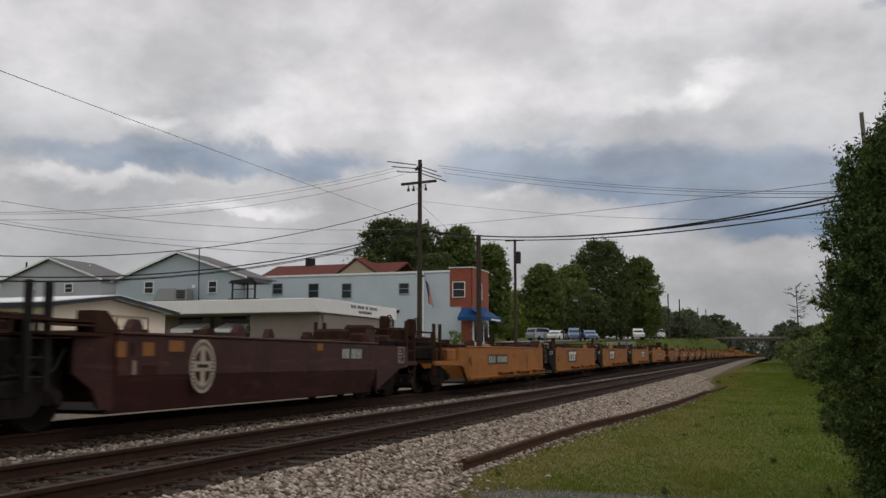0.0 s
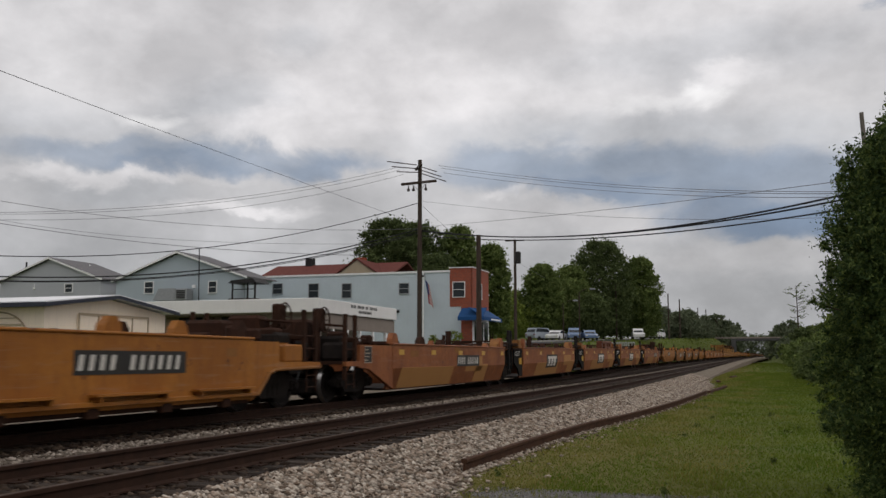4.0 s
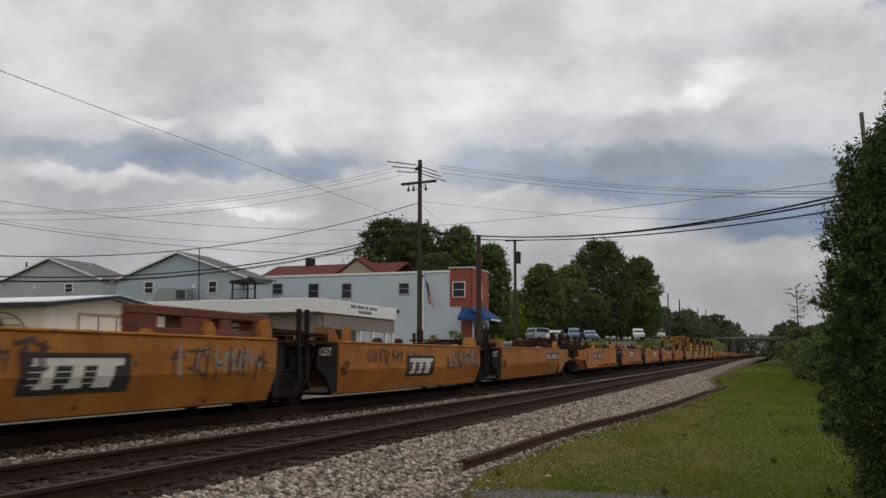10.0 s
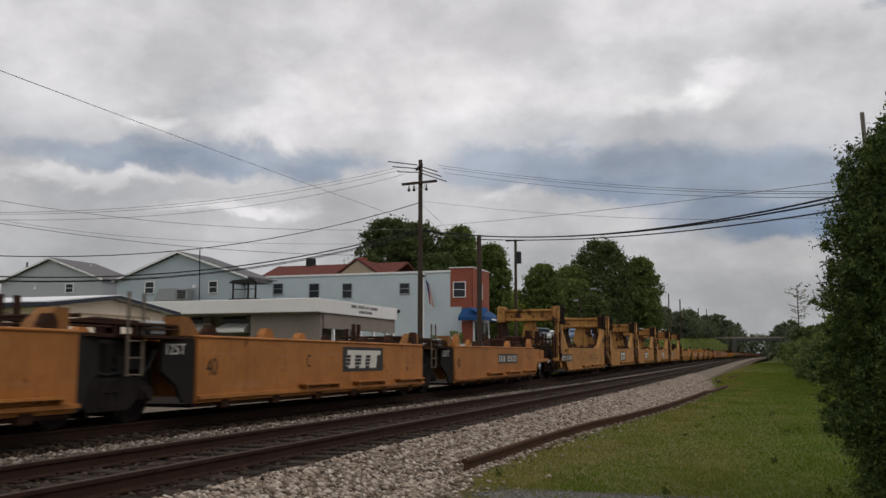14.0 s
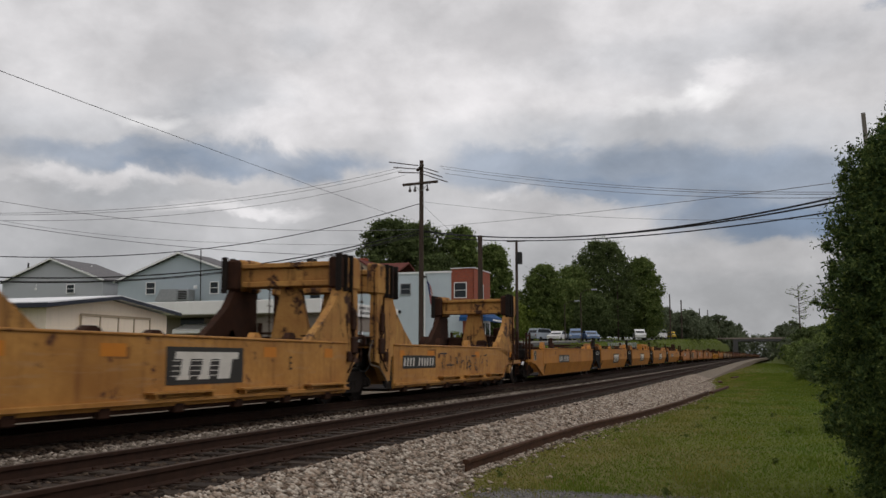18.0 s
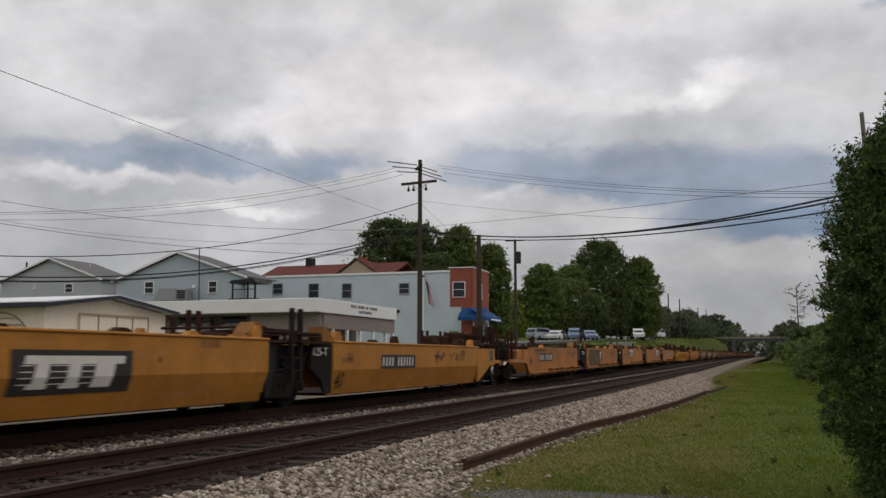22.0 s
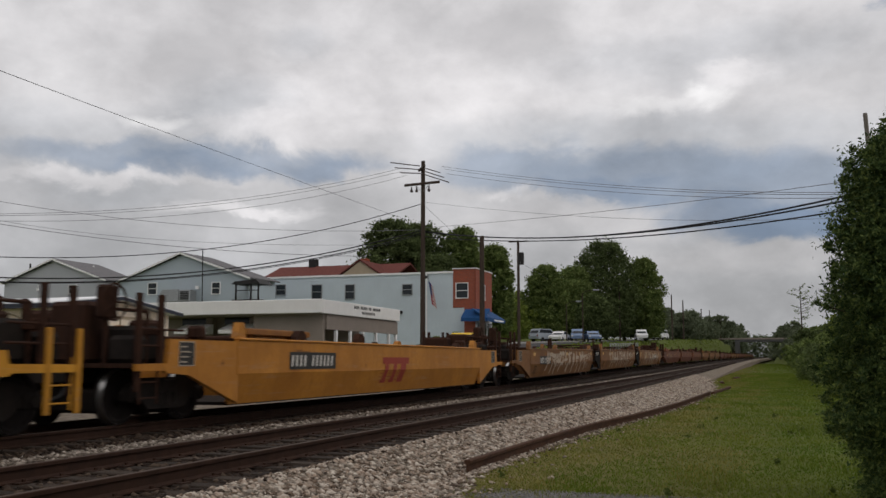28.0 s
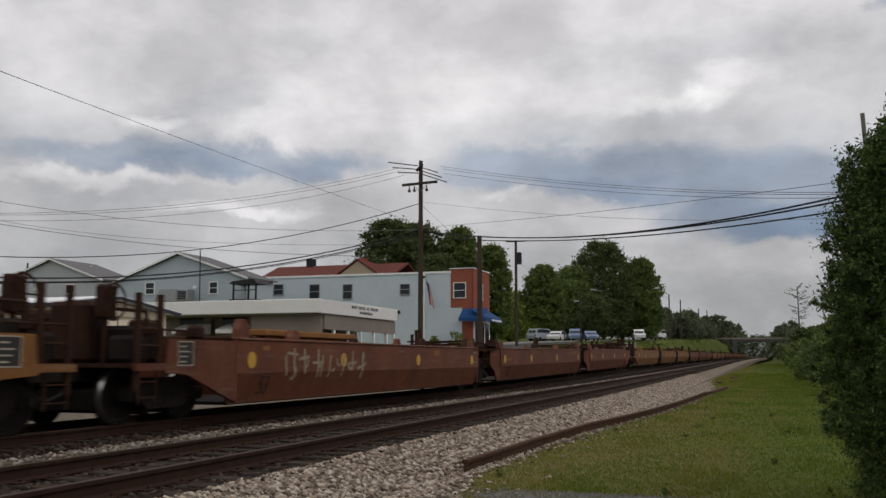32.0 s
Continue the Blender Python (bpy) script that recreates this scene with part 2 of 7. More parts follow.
WEEDS = island_material("weed_leaves", [(0.06, 0.085, 0.018), (0.085, 0.11, 0.028)], translucent=0.2)
BALLAST_LIGHT = island_material("light_ballast", [(0.055, 0.040, 0.031), (0.17, 0.122, 0.088), (0.235, 0.205, 0.172), (0.31, 0.235, 0.178), (0.40, 0.345, 0.285), (0.52, 0.46, 0.39)], rough=0.9)
BALLAST_DULL = island_material("dull_ballast", [(0.045, 0.035, 0.028), (0.12, 0.095, 0.074), (0.20, 0.17, 0.14), (0.28, 0.24, 0.20), (0.40, 0.35, 0.30)], rough=0.9)
BALLAST_STRIP = material("dull_ballast_bed", (0.19, 0.16, 0.13), (0.085, 0.068, 0.053), rough=0.95, scale=9, amount=0.9, bump=1.0, bump_scale=22, bump_dist=0.05)
BALLAST_BED = material("ballast_bed", (0.2520, 0.2122, 0.1666), (0.1020, 0.0803, 0.0602), rough=0.95, scale=9, amount=0.9, bump=1.0, bump_scale=22, bump_dist=0.05)
BALLAST_DARK = material("oily_ballast", (0.034, 0.022, 0.0155), (0.016, 0.0105, 0.008), rough=0.95, scale=7, amount=0.9, bump=1.0, bump_scale=20, bump_dist=0.05,
                        spots=(0.045, 0.036, 0.029), spot_scale=16, spot_at=0.63)
STONES_DARK = island_material("dark_stones", [(0.012, 0.008, 0.006), (0.026, 0.0165, 0.0115), (0.048, 0.032, 0.022), (0.085, 0.062, 0.045)], rough=0.9)
TIE_WOOD = material("creosoted_timber", (0.024, 0.018, 0.014), (0.05, 0.038, 0.03), rough=0.9, scale=4, amount=0.8, bump=0.6, bump_scale=14, stretch=(1, 6, 6), per_object=0.3)
RAIL_STEEL = material("rusty_rail", (0.045, 0.023, 0.015), (0.022, 0.013, 0.010), rough=0.85, metal=0.0, scale=5, amount=0.7, bump=0.2, bump_scale=60)
RAIL_HEAD = material("worn_rail_head", (0.08, 0.058, 0.046), (0.05, 0.036, 0.03), rough=0.82, metal=0.0, scale=4, amount=0.6, bump=0.05)
OLD_RAIL = material("rust_brown_rail", (0.085, 0.042, 0.024), (0.04, 0.022, 0.015), rough=0.85, scale=5, amount=0.8, bump=0.4, bump_scale=50)
GRAVEL = material("grey_gravel", (0.24, 0.23, 0.22), (0.12, 0.115, 0.105), rough=0.95, scale=6, amount=0.8, bump=0.8, bump_scale=30, bump_dist=0.03)
ASPHALT = material("asphalt", (0.06, 0.06, 0.062), (0.04, 0.04, 0.04), rough=0.9, scale=2, amount=0.6, bump=0.3, bump_scale=60)
CONCRETE = material("concrete", (0.30, 0.29, 0.27), (0.2, 0.19, 0.175), rough=0.9, scale=1.2, amount=0.6, bump=0.2)
BARK = material("bark", (0.07, 0.05, 0.035), (0.035, 0.026, 0.02), rough=0.95, scale=5, amount=0.8, bump=0.8, bump_scale=14, stretch=(4, 4, 1))
LEAF_HEDGE = island_material("evergreen_sprays", [(0.034, 0.062, 0.021), (0.056, 0.092, 0.030), (0.096, 0.138, 0.040), (0.20, 0.24, 0.068)], rough=0.75, translucent=0.2, large=(0.6, 0.65, 0.6), large_scale=0.8)
LEAF_DARK = island_material("dark_tree_leaves", [(0.0646, 0.0902, 0.0338), (0.1043, 0.1386, 0.0508), (0.1518, 0.1902, 0.0715)], translucent=0.3, large=(0.6480, 0.6480, 0.6480), large_scale=0.25)
LEAF_MID = island_material("maple_leaves", [(0.085, 0.125, 0.036), (0.145, 0.195, 0.057), (0.220, 0.268, 0.085)], translucent=0.3, large=(0.7380, 0.7380, 0.7380), large_scale=0.25)
LEAF_LIGHT = island_material("spring_leaves", [(0.125, 0.175, 0.030), (0.19, 0.245, 0.048), (0.26, 0.305, 0.070)], translucent=0.25, large=(0.9000, 0.9000, 0.8750), large_scale=0.4)
# distance haze is mixed into these leaf colours: paler, greyer green
LEAF_HAZED = island_material("haze_tinted_leaves", [(0.115, 0.140, 0.085), (0.150, 0.175, 0.108), (0.190, 0.212, 0.130)], translucent=0.3, large=(0.6175, 0.6650, 0.6175), large_scale=0.08)
POLE_WOOD = material("weathered_pole", (0.075, 0.055, 0.043), (0.045, 0.034, 0.028), rough=0.9, scale=3, amount=0.8, bump=0.5, bump_scale=18, stretch=(5, 5, 0.6))
POLE_GREY = material("grey_pole_wood", (0.22, 0.20, 0.18), (0.12, 0.105, 0.095), rough=0.9, scale=3, amount=0.8, bump=0.5, bump_scale=18, stretch=(5, 5, 0.6))
CABLE = material("black_cable", (0.015, 0.015, 0.017), (0.01, 0.01, 0.01), rough=0.6, bump=0)
WIRE_GREY = material("grey_wire", (0.20, 0.20, 0.215), (0.14, 0.14, 0.15), rough=0.5, bump=0)
PORCELAIN = material("brown_insulator", (0.05, 0.03, 0.025), rough=0.3, bump=0)
GALV = material("galvanised_steel", (0.36, 0.37, 0.38), (0.26, 0.27, 0.28), rough=0.5, metal=0.6, scale=6, bump=0.05)
SIDING = material("pale_blue_siding", (0.53, 0.60, 0.64), (0.45, 0.51, 0.55), rough=0.6, scale=0.5, amount=0.5, bump=0.05, per_object=0.03, streak=(0.42, 0.46, 0.47), streak_amount=0.25)
SIDING_GREY = material("blue_grey_siding", (0.4370, 0.5002, 0.5462), (0.3795, 0.4370, 0.4772), rough=0.65, scale=0.5, amount=0.4, bump=0.05, per_object=0.03)
SIDING_LIGHT = material("light_grey_siding", (0.4510, 0.4675, 0.4950), (0.3960, 0.4125, 0.4400), rough=0.65, scale=0.5, amount=0.4, bump=0.05, per_object=0.03)
TRIM_WHITE = material("white_trim_paint", (0.8424, 0.8470, 0.8436), (0.7128, 0.7150, 0.7068), rough=0.55, scale=2, amount=0.4, bump=0.05)
FASCIA_WHITE = material("white_metal_fascia", (0.80, 0.79, 0.77), (0.66, 0.65, 0.63), rough=0.5, scale=1.0, amount=0.4, bump=0.04, streak=(0.6, 0.58, 0.55), streak_amount=0.2)
ROOF_WHITE = material("white_membrane_roof", (0.80, 0.81, 0.82), (0.68, 0.69, 0.70), rough=0.7, scale=1.0, amount=0.4, bump=0.05)
SHINGLE_GREY = material("grey_shingles", (0.165, 0.16, 0.165), (0.11, 0.108, 0.112), rough=0.95, scale=3, amount=0.7, bump=0.5, bump_scale=20, per_object=0.15)
SHINGLE_RED = material("red_brown_shingles", (0.16, 0.055, 0.045), (0.10, 0.035, 0.03), rough=0.95, scale=3, amount=0.7, bump=0.5, bump_scale=20, per_object=0.15)
BRICK_RED = material("red_brick", (0.30, 0.085, 0.05), (0.22, 0.06, 0.038), rough=0.9, scale=4, amount=0.6, bump=0.3, bump_scale=30, per_object=0.22)
CREAM_WALL = material("cream_block_wall", (0.8580, 0.7469, 0.6138), (0.7700, 0.6615, 0.5320), rough=0.85, scale=0.8, amount=0.5, bump=0.15, streak=(0.5, 0.44, 0.37), streak_amount=0.25)
TAUPE_WALL = material("taupe_wall", (0.2635, 0.2250, 0.1958), (0.2015, 0.1725, 0.1450), rough=0.85, scale=0.8, amount=0.5, bump=0.1)
NAVY = material("navy_trim", (0.012, 0.017, 0.033), (0.009, 0.011, 0.02), rough=0.5, scale=2, bump=0.05)
AWNING_BLUE = material("blue_awning_cloth", (0.014, 0.068, 0.195), (0.0095, 0.047, 0.135), rough=0.8, scale=3, amount=0.4, bump=0.1)
WINDOW_GLASS = glass_material("window_glass")
DARK_INSIDE = material("dark_interior", (0.02, 0.02, 0.022), rough=0.9, bump=0)
TAN_GABLE = material("tan_gable_paint", (0.42, 0.34, 0.24), (0.34, 0.27, 0.19), rough=0.8, scale=2, bump=0.1)
FLAG_RED = material("flag_red", (0.30, 0.03, 0.04), rough=0.9, bump=0.05)
FLAG_WHITE = material("flag_white", (0.55, 0.53, 0.5), rough=0.9, bump=0.05)
FLAG_BLUE = material("flag_blue", (0.03, 0.04, 0.14), rough=0.9, bump=0.05)
BLACK_PAINT = material("black_paint", (0.018, 0.018, 0.02), (0.03, 0.026, 0.024), rough=0.6, scale=4, amount=0.6, bump=0.1)
BRIDGE_STEEL = material("bridge_concrete", (0.10, 0.10, 0.10), (0.06, 0.06, 0.06), rough=0.9, scale=0.4, amount=0.6, bump=0.1)

# rolling stock
RUST_STREAK = (0.10, 0.035, 0.015)


def car_paint(name, base, second, streak_amount=0.4, spot_at=0.64):
    streak_amount = min(0.7, streak_amount * 1.6)
    second = tuple(c * 0.8 for c in second)
    return material(name, base, second, rough=0.6, scale=0.9, amount=0.95, bump=0.2, bump_scale=7, bump_dist=0.03,
                    streak=RUST_STREAK, streak_amount=streak_amount, spots=(0.09, 0.035, 0.018), spot_scale=2.6, spot_at=spot_at - 0.02, own=True, per_object=0.08,
                    scrape=tuple(min(0.6, 0.55 * c + 0.1) for c in base) if base[0] > 0.1 else (0.11, 0.05, 0.045))


PAINT = {
    "maroon": car_paint("maroon_car_paint", (0.0595, 0.0195, 0.0179), (0.0382, 0.0153, 0.0136), 0.25),
    "orange": car_paint("orange_yellow_car_paint", (0.3571, 0.1391, 0.0223), (0.2857, 0.1004, 0.0177), 0.3),
    "patched": car_paint("faded_orange_car_paint", (0.3033, 0.1073, 0.0334), (0.2026, 0.0616, 0.0226), 0.35),
    "ochre": car_paint("ochre_yellow_car_paint", (0.4123, 0.1729, 0.0281), (0.3174, 0.1150, 0.0213), 0.3),
    "tan": car_paint("tan_orange_car_paint", (0.4442, 0.1800, 0.0451), (0.3648, 0.1370, 0.0315), 0.25),
    "pale": car_paint("pale_yellow_car_paint", (0.4761, 0.2380, 0.0596), (0.3812, 0.1660, 0.0383), 0.45),
    "yellow": car_paint("yellow_car_paint", (0.4731, 0.2025, 0.0313), (0.3943, 0.1556, 0.0243), 0.15, 0.70),
    "bright": car_paint("bright_yellow_car_paint", (0.5444, 0.2591, 0.0268), (0.4540, 0.2019, 0.0205), 0.2, 0.68),
    "brown": car_paint("rust_orange_car_paint", (0.2425, 0.1095, 0.0310), (0.1616, 0.0664, 0.0197), 0.35),
    "redbrown": car_paint("red_brown_car_paint", (0.1656, 0.0547, 0.0251), (0.1058, 0.0332, 0.0175), 0.35),
}
LADDER = material("worn_ladder_steel", (0.16, 0.13, 0.10), (0.08, 0.055, 0.04), rough=0.7, scale=6, amount=0.7, bump=0.1)
SCUFF = material("scuffed_paint", (0.27, 0.12, 0.032), (0.17, 0.07, 0.024), rough=0.7, scale=3, amount=0.8, bump=0.1)
ORANGE_TAPE = material("orange_primer_patch", (0.55, 0.20, 0.02), (0.45, 0.15, 0.02), rough=0.6, scale=4, amount=0.5, bump=0)
STAINED = material("stained_bulkhead_paint", (0.46, 0.25, 0.07), (0.30, 0.13, 0.04), rough=0.7, scale=1.6, amount=0.8, bump=0.2, bump_scale=14, streak=(0.05, 0.02, 0.012), streak_amount=1.0, spots=(0.05, 0.022, 0.014), spot_scale=1.7, spot_at=0.545)
PATCH = material("fresh_orange_patch", (0.3848, 0.1924, 0.0638), (0.3256, 0.1480, 0.0467), rough=0.6, scale=1.5, amount=0.4, bump=0.05)
CAR_BLACK = material("black_car_paint", (0.015, 0.0145, 0.015), (0.026, 0.021, 0.017), rough=0.85, scale=2, amount=0.7, bump=0.15, bump_scale=20)
RUST = material("rusted_fittings", (0.0504, 0.0224, 0.0133), (0.0245, 0.0133, 0.0098), rough=0.9, scale=4, amount=0.8, bump=0.4, bump_scale=30)
TRUCK_DIRT = material("grimy_cast_steel", (0.013, 0.011, 0.010), (0.026, 0.020, 0.017), rough=0.9, scale=5, amount=0.7, bump=0.3, bump_scale=25)
WHEEL_STEEL = material("worn_wheel_steel", (0.0168, 0.0132, 0.0120), (0.0108, 0.0084, 0.0078), rough=0.85, metal=0.0, scale=5, amount=0.6, bump=0.1)
TREAD = material("bright_wheel_tread", (0.50, 0.49, 0.48), (0.38, 0.37, 0.36), rough=0.3, metal=0.9, scale=5, bump=0)
LOGO_BLACK = material("black_logo_ground", (0.025, 0.024, 0.023), (0.05, 0.045, 0.04), rough=0.6, scale=2, amount=0.5, bump=0.05)
LOGO_WHITE = material("white_logo_paint", (0.66, 0.63, 0.58), (0.48, 0.45, 0.40), rough=0.6, scale=3, amount=0.5, bump=0.05)
LOGO_RED = material("red_logo_paint", (0.30, 0.05, 0.03), (0.2, 0.035, 0.025), rough=0.6, scale=3, amount=0.4, bump=0.05)
MARK_BLACK = material("black_stencil_paint", (0.0180, 0.0150, 0.0132), (0.0360, 0.0240, 0.0180), rough=0.7, scale=6, bump=0)
REFLECTOR = material("yellow_reflective_tape", (0.5250, 0.2940, 0.0210), (0.4200, 0.2240, 0.0210), rough=0.4, scale=4, bump=0)
TAG_WHITE = material("white_spray_paint", (0.45, 0.37, 0.29), (0.32, 0.24, 0.17), rough=0.7, scale=4, amount=0.5, bump=0)
TAG_DARK = material("dark_spray_paint", (0.05, 0.045, 0.05), (0.08, 0.06, 0.05), rough=0.7, scale=4, amount=0.5, bump=0)
PLATE_TAN = material("faded_cream_paint", (0.30, 0.25, 0.18), (0.2, 0.16, 0.11), rough=0.7, scale=5, amount=0.6, bump=0)
TAG_GREEN = material("olive_spray_paint", (0.070, 0.055, 0.024), (0.15, 0.085, 0.03), rough=0.7, scale=1.6, amount=0.9, bump=0, streak=(0.045, 0.032, 0.018), streak_amount=0.9, spots=(0.25, 0.11, 0.035), spot_scale=2.2, spot_at=0.58)
CREAM_PAINT = material("weathered_cream_paint", (0.42, 0.37, 0.30), (0.25, 0.20, 0.15), rough=0.7, scale=5, amount=0.7, bump=0)
HOSE = material("black_rubber_hose", (0.02, 0.02, 0.02), rough=0.7, bump=0)


# ------------------------------------------------------------------ building helpers
class Geo:
    """Collects simple solids and links them as one mesh."""

    def __init__(self):
        self.v, self.f, self.m = [], [], []
        self.slot = 0

    def add(self, verts, faces):
        k = len(self.v)
        self.v += [tuple(p) for p in verts]
        self.f += [tuple(i + k for i in q) for q in faces]
        self.m += [self.slot] * len(faces)
        return self

    def box(self, x0, x1, y0, y1, z0, z1):
        return self.add([(x, y, z) for z in (z0, z1) for y in (y0, y1) for x in (x0, x1)],
                        [(0, 2, 3, 1), (4, 5, 7, 6), (0, 1, 5, 4), (2, 6, 7, 3), (0, 4, 6, 2), (1, 3, 7, 5)])

    def cbox(self, x0, x1, y0, y1, z0, z1, c=0.02):
        """A box with chamfered edges along all sides."""
        v = []
        for z, k in ((z0, 1), (z0 + c, 0), (z1 - c, 0), (z1, 1)):
            a = c if k else 0
            v += [(x0 + a + c * (1 - k), y0 + a, z), (x1 - a - c * (1 - k), y0 + a, z), (x1 - a, y0 + a + c * (1 - k), z), (x1 - a, y1 - a - c * (1 - k), z),
                  (x1 - a - c * (1 - k), y1 - a, z), (x0 + a + c * (1 - k), y1 - a, z), (x0 + a, y1 - a - c * (1 - k), z), (x0 + a, y0 + a + c * (1 - k), z)]
        f = [(7, 6, 5, 4, 3, 2, 1, 0), (24, 25, 26, 27, 28, 29, 30, 31)]
        for r in range(3):
            for i in range(8):
                j = (i + 1) % 8
                f.append((r * 8 + i, r * 8 + j, r * 8 + 8 + j, r * 8 + 8 + i))
        return self.add(v, f)

    def prism(self, poly, axis, a, b):
        """A polygon in the plane across axis, drawn out from a to b. poly: (x, y), (y, z) or (x, z) pairs."""
        n = len(poly)

        def place(p, h):
            return {"x": (h, p[0], p[1]), "y": (p[0], h, p[1]), "z": (p[0], p[1], h)}[axis]
        v = [place(p, a) for p in poly] + [place(p, b) for p in poly]
        f = [tuple(range(n)), tuple(range(2 * n - 1, n - 1, -1))]
        f += [(i, i + n, (i + 1) % n + n, (i + 1) % n) for i in range(n)]
        return self.add(v, f)

    def rod(self, p, q, r, n=8, r2=None):
        p, q = Vector(p), Vector(q)
        d = (q - p).normalized()
        u = d.orthogonal().normalized()
        w = d.cross(u)
        r2 = r if r2 is None else r2
        v = []
        for c, rr in ((p, r), (q, r2)):
            v += [c + (u * math.cos(2 * math.pi * i / n) + w * math.sin(2 * math.pi * i / n)) * rr for i in range(n)]
        f = [tuple(range(n - 1, -1, -1)), tuple(range(n, 2 * n))] + [(i, (i + 1) % n, (i + 1) % n + n, i + n) for i in range(n)]
        return self.add(v, f)

    def path(self, pts, r, n=6):
        for a, b in zip(pts, pts[1:]):
            self.rod(a, b, r, n)
        return self

    def lathe(self, axis_p, axis_q, rings, n=20):
        """Rings (distance along the axis, radius) turned about the axis."""
        p, q = Vector(axis_p), Vector(axis_q)
        d = (q - p).normalized()
        u = d.orthogonal().normalized()
        w = d.cross(u)
        v, f = [], []
        for h, r in rings:
            v += [p + d * h + (u * math.cos(2 * math.pi * i / n) + w * math.sin(2 * math.pi * i / n)) * r for i in range(n)]
        for k in range(len(rings) - 1):
            f += [(k * n + i, k * n + (i + 1) % n, k * n + n + (i + 1) % n, k * n + n + i) for i in range(n)]
        f += [tuple(range(n - 1, -1, -1)), tuple(range((len(rings) - 1) * n, len(rings) * n))]
        return self.add(v, f)

    def mesh(self, name, *mats, smooth=False):
        me = bpy.data.meshes.new(name)
        me.from_pydata(self.v, [], self.f)
        for m in mats:
            me.materials.append(m)
        if len(mats) > 1:
            me.polygons.foreach_set("material_index", self.m)
        if smooth:
            me.polygons.foreach_set("use_smooth", [True] * len(me.polygons))
        bm = bmesh.new()
        bm.from_mesh(me)
        bmesh.ops.recalc_face_normals(bm, faces=bm.faces)
        bm.to_mesh(me)
        bm.free()
        me.update()
        return me


def part(name, data, parent, label="", at=None):
    ob = new(name, data)
    ob.parent = parent
    if at is not None:
        ob.matrix_basis = at
    if label:
        ob["label"] = label
    return ob


def thing(name, data=None, at=None, label="", category="", group="", kind=""):
    ob = new(name, data)
    if at is not None:
        ob.matrix_basis = at
    return tagged(ob, label, category, group, kind)


def quick_mesh(name, verts, faces, mat):
    me = bpy.data.meshes.new(name)
    me.from_pydata(verts, [], faces)
    me.materials.append(mat)
    return me


def quads_mesh(name, corners, mat):
    """corners: array (n, k, 3): one polygon of k corners each."""
    n, k = corners.shape[:2]
    me = bpy.data.meshes.new(name)
    me.vertices.add(n * k)
    me.vertices.foreach_set("co", corners.reshape(-1))
    me.loops.add(n * k)
    me.loops.foreach_set("vertex_index", np.arange(n * k))
    me.polygons.add(n)
    me.polygons.foreach_set("loop_start", np.arange(0, n * k, k))
    me.polygons.foreach_set("loop_total", np.full(n, k))
    me.materials.append(mat)
    me.update(calc_edges=True)
    return me


# ------------------------------------------------------------------ ground
RAIL_TOP = 0.5
TRACK_NEAR, TRACK_FAR = -6.385, -10.75
GAUGE_HALF = 0.755  # to the middle of the rail head


def lift(y, far=False):
    """How far the rails have climbed at y; the far track climbs sooner."""
    return np.interp(y, [30, 46, 66, 115, 176, 330, 430, 1400], [0, 0.13, 0.32, 0.62, 0.92, 1.65, 2.1, 5.0] if far else [0, 0.02, 0.08, 0.30, 0.60, 1.40, 1.9, 4.9])


def swerve(y):
    """How far the line has borne to the right at y."""
    y = np.asarray(y)
    return np.where(y > 400, 2.5 + 0.0178 * (y - 400), 2.5 * (np.maximum(y - 120, 0) / 280) ** 2)


STATIONS = [-720, 0, 30, 38, 46, 56, 66, 80, 100, 115, 145, 176, 230, 280, 330, 380, 430, 600, 900, 1400]


def along_line(name, poly, far, *mats, at=0.0):
    """A section drawn out along the line of the railway."""
    n = len(poly)
    v, f = [], []
    for k, y in enumerate(STATIONS):
        dx, dz = float(swerve(y)), float(lift(y, far))
        v += [(at + px + dx, y, pz + dz) for px, pz in poly]
        if k:
            f += [((k - 1) * n + i, (k - 1) * n + (i + 1) % n, k * n + (i + 1) % n, k * n + i) for i in range(n)]
    f += [tuple(range(n - 1, -1, -1)), tuple(range((len(STATIONS) - 1) * n, len(STATIONS) * n))]
    return Geo().add(v, f).mesh(name, *mats)


def road_level(y):
    return float(np.interp(y, [-60, 20, 50, 66, 80, 100, 200, 300, 425, 460, 900], [0.2, 0.3, 0.8, 1.7, 2.7, 3.35, 5.8, 8.0, 10.6, 10.6, 9.0]))


def ground_z(x, y):
    """Height of the ground sheet: flat by the track, rising to the street behind it and to the bridge's banks."""
    if x < -14:
        k = min(1.0, (-14 - x) / 4.5)
        k = k * k * (3 - 2 * k)
        return 0.05 + (road_level(y) - 0.05) * k + max(0.0, (-30 - x)) * 0.02
    if x > 7 and y > 230:
        return 9.5 * min(1.0, (x - 7) / 7.0) * min(1.0, (y - 230) / 190.0)
    return 0.0


gx = [-2500, -900, -300, -140, -90, -70, -55, -45, -38, -30, -26, -22, -19, -18, -17, -16, -15, -14, -13, -9, -5, -3, 0, 3, 5, 6, 7, 8, 9, 10, 12, 15, 20, 40, 100, 300, 900, 2500]
gy = [-1800, -700, -200, -60, -20, 0, 10, 20, 30, 40, 50, 60, 70, 80, 90, 100, 120, 140, 160, 180, 200, 230, 260, 280, 320, 360, 400, 425, 445, 470, 600, 1000, 1800, 3500]
gv = [(x, y, ground_z(x, y)) for y in gy for x in gx]
gf = [(j * len(gx) + i, j * len(gx) + i + 1, (j + 1) * len(gx) + i + 1, (j + 1) * len(gx) + i) for j in range(len(gy) - 1) for i in range(len(gx) - 1)]
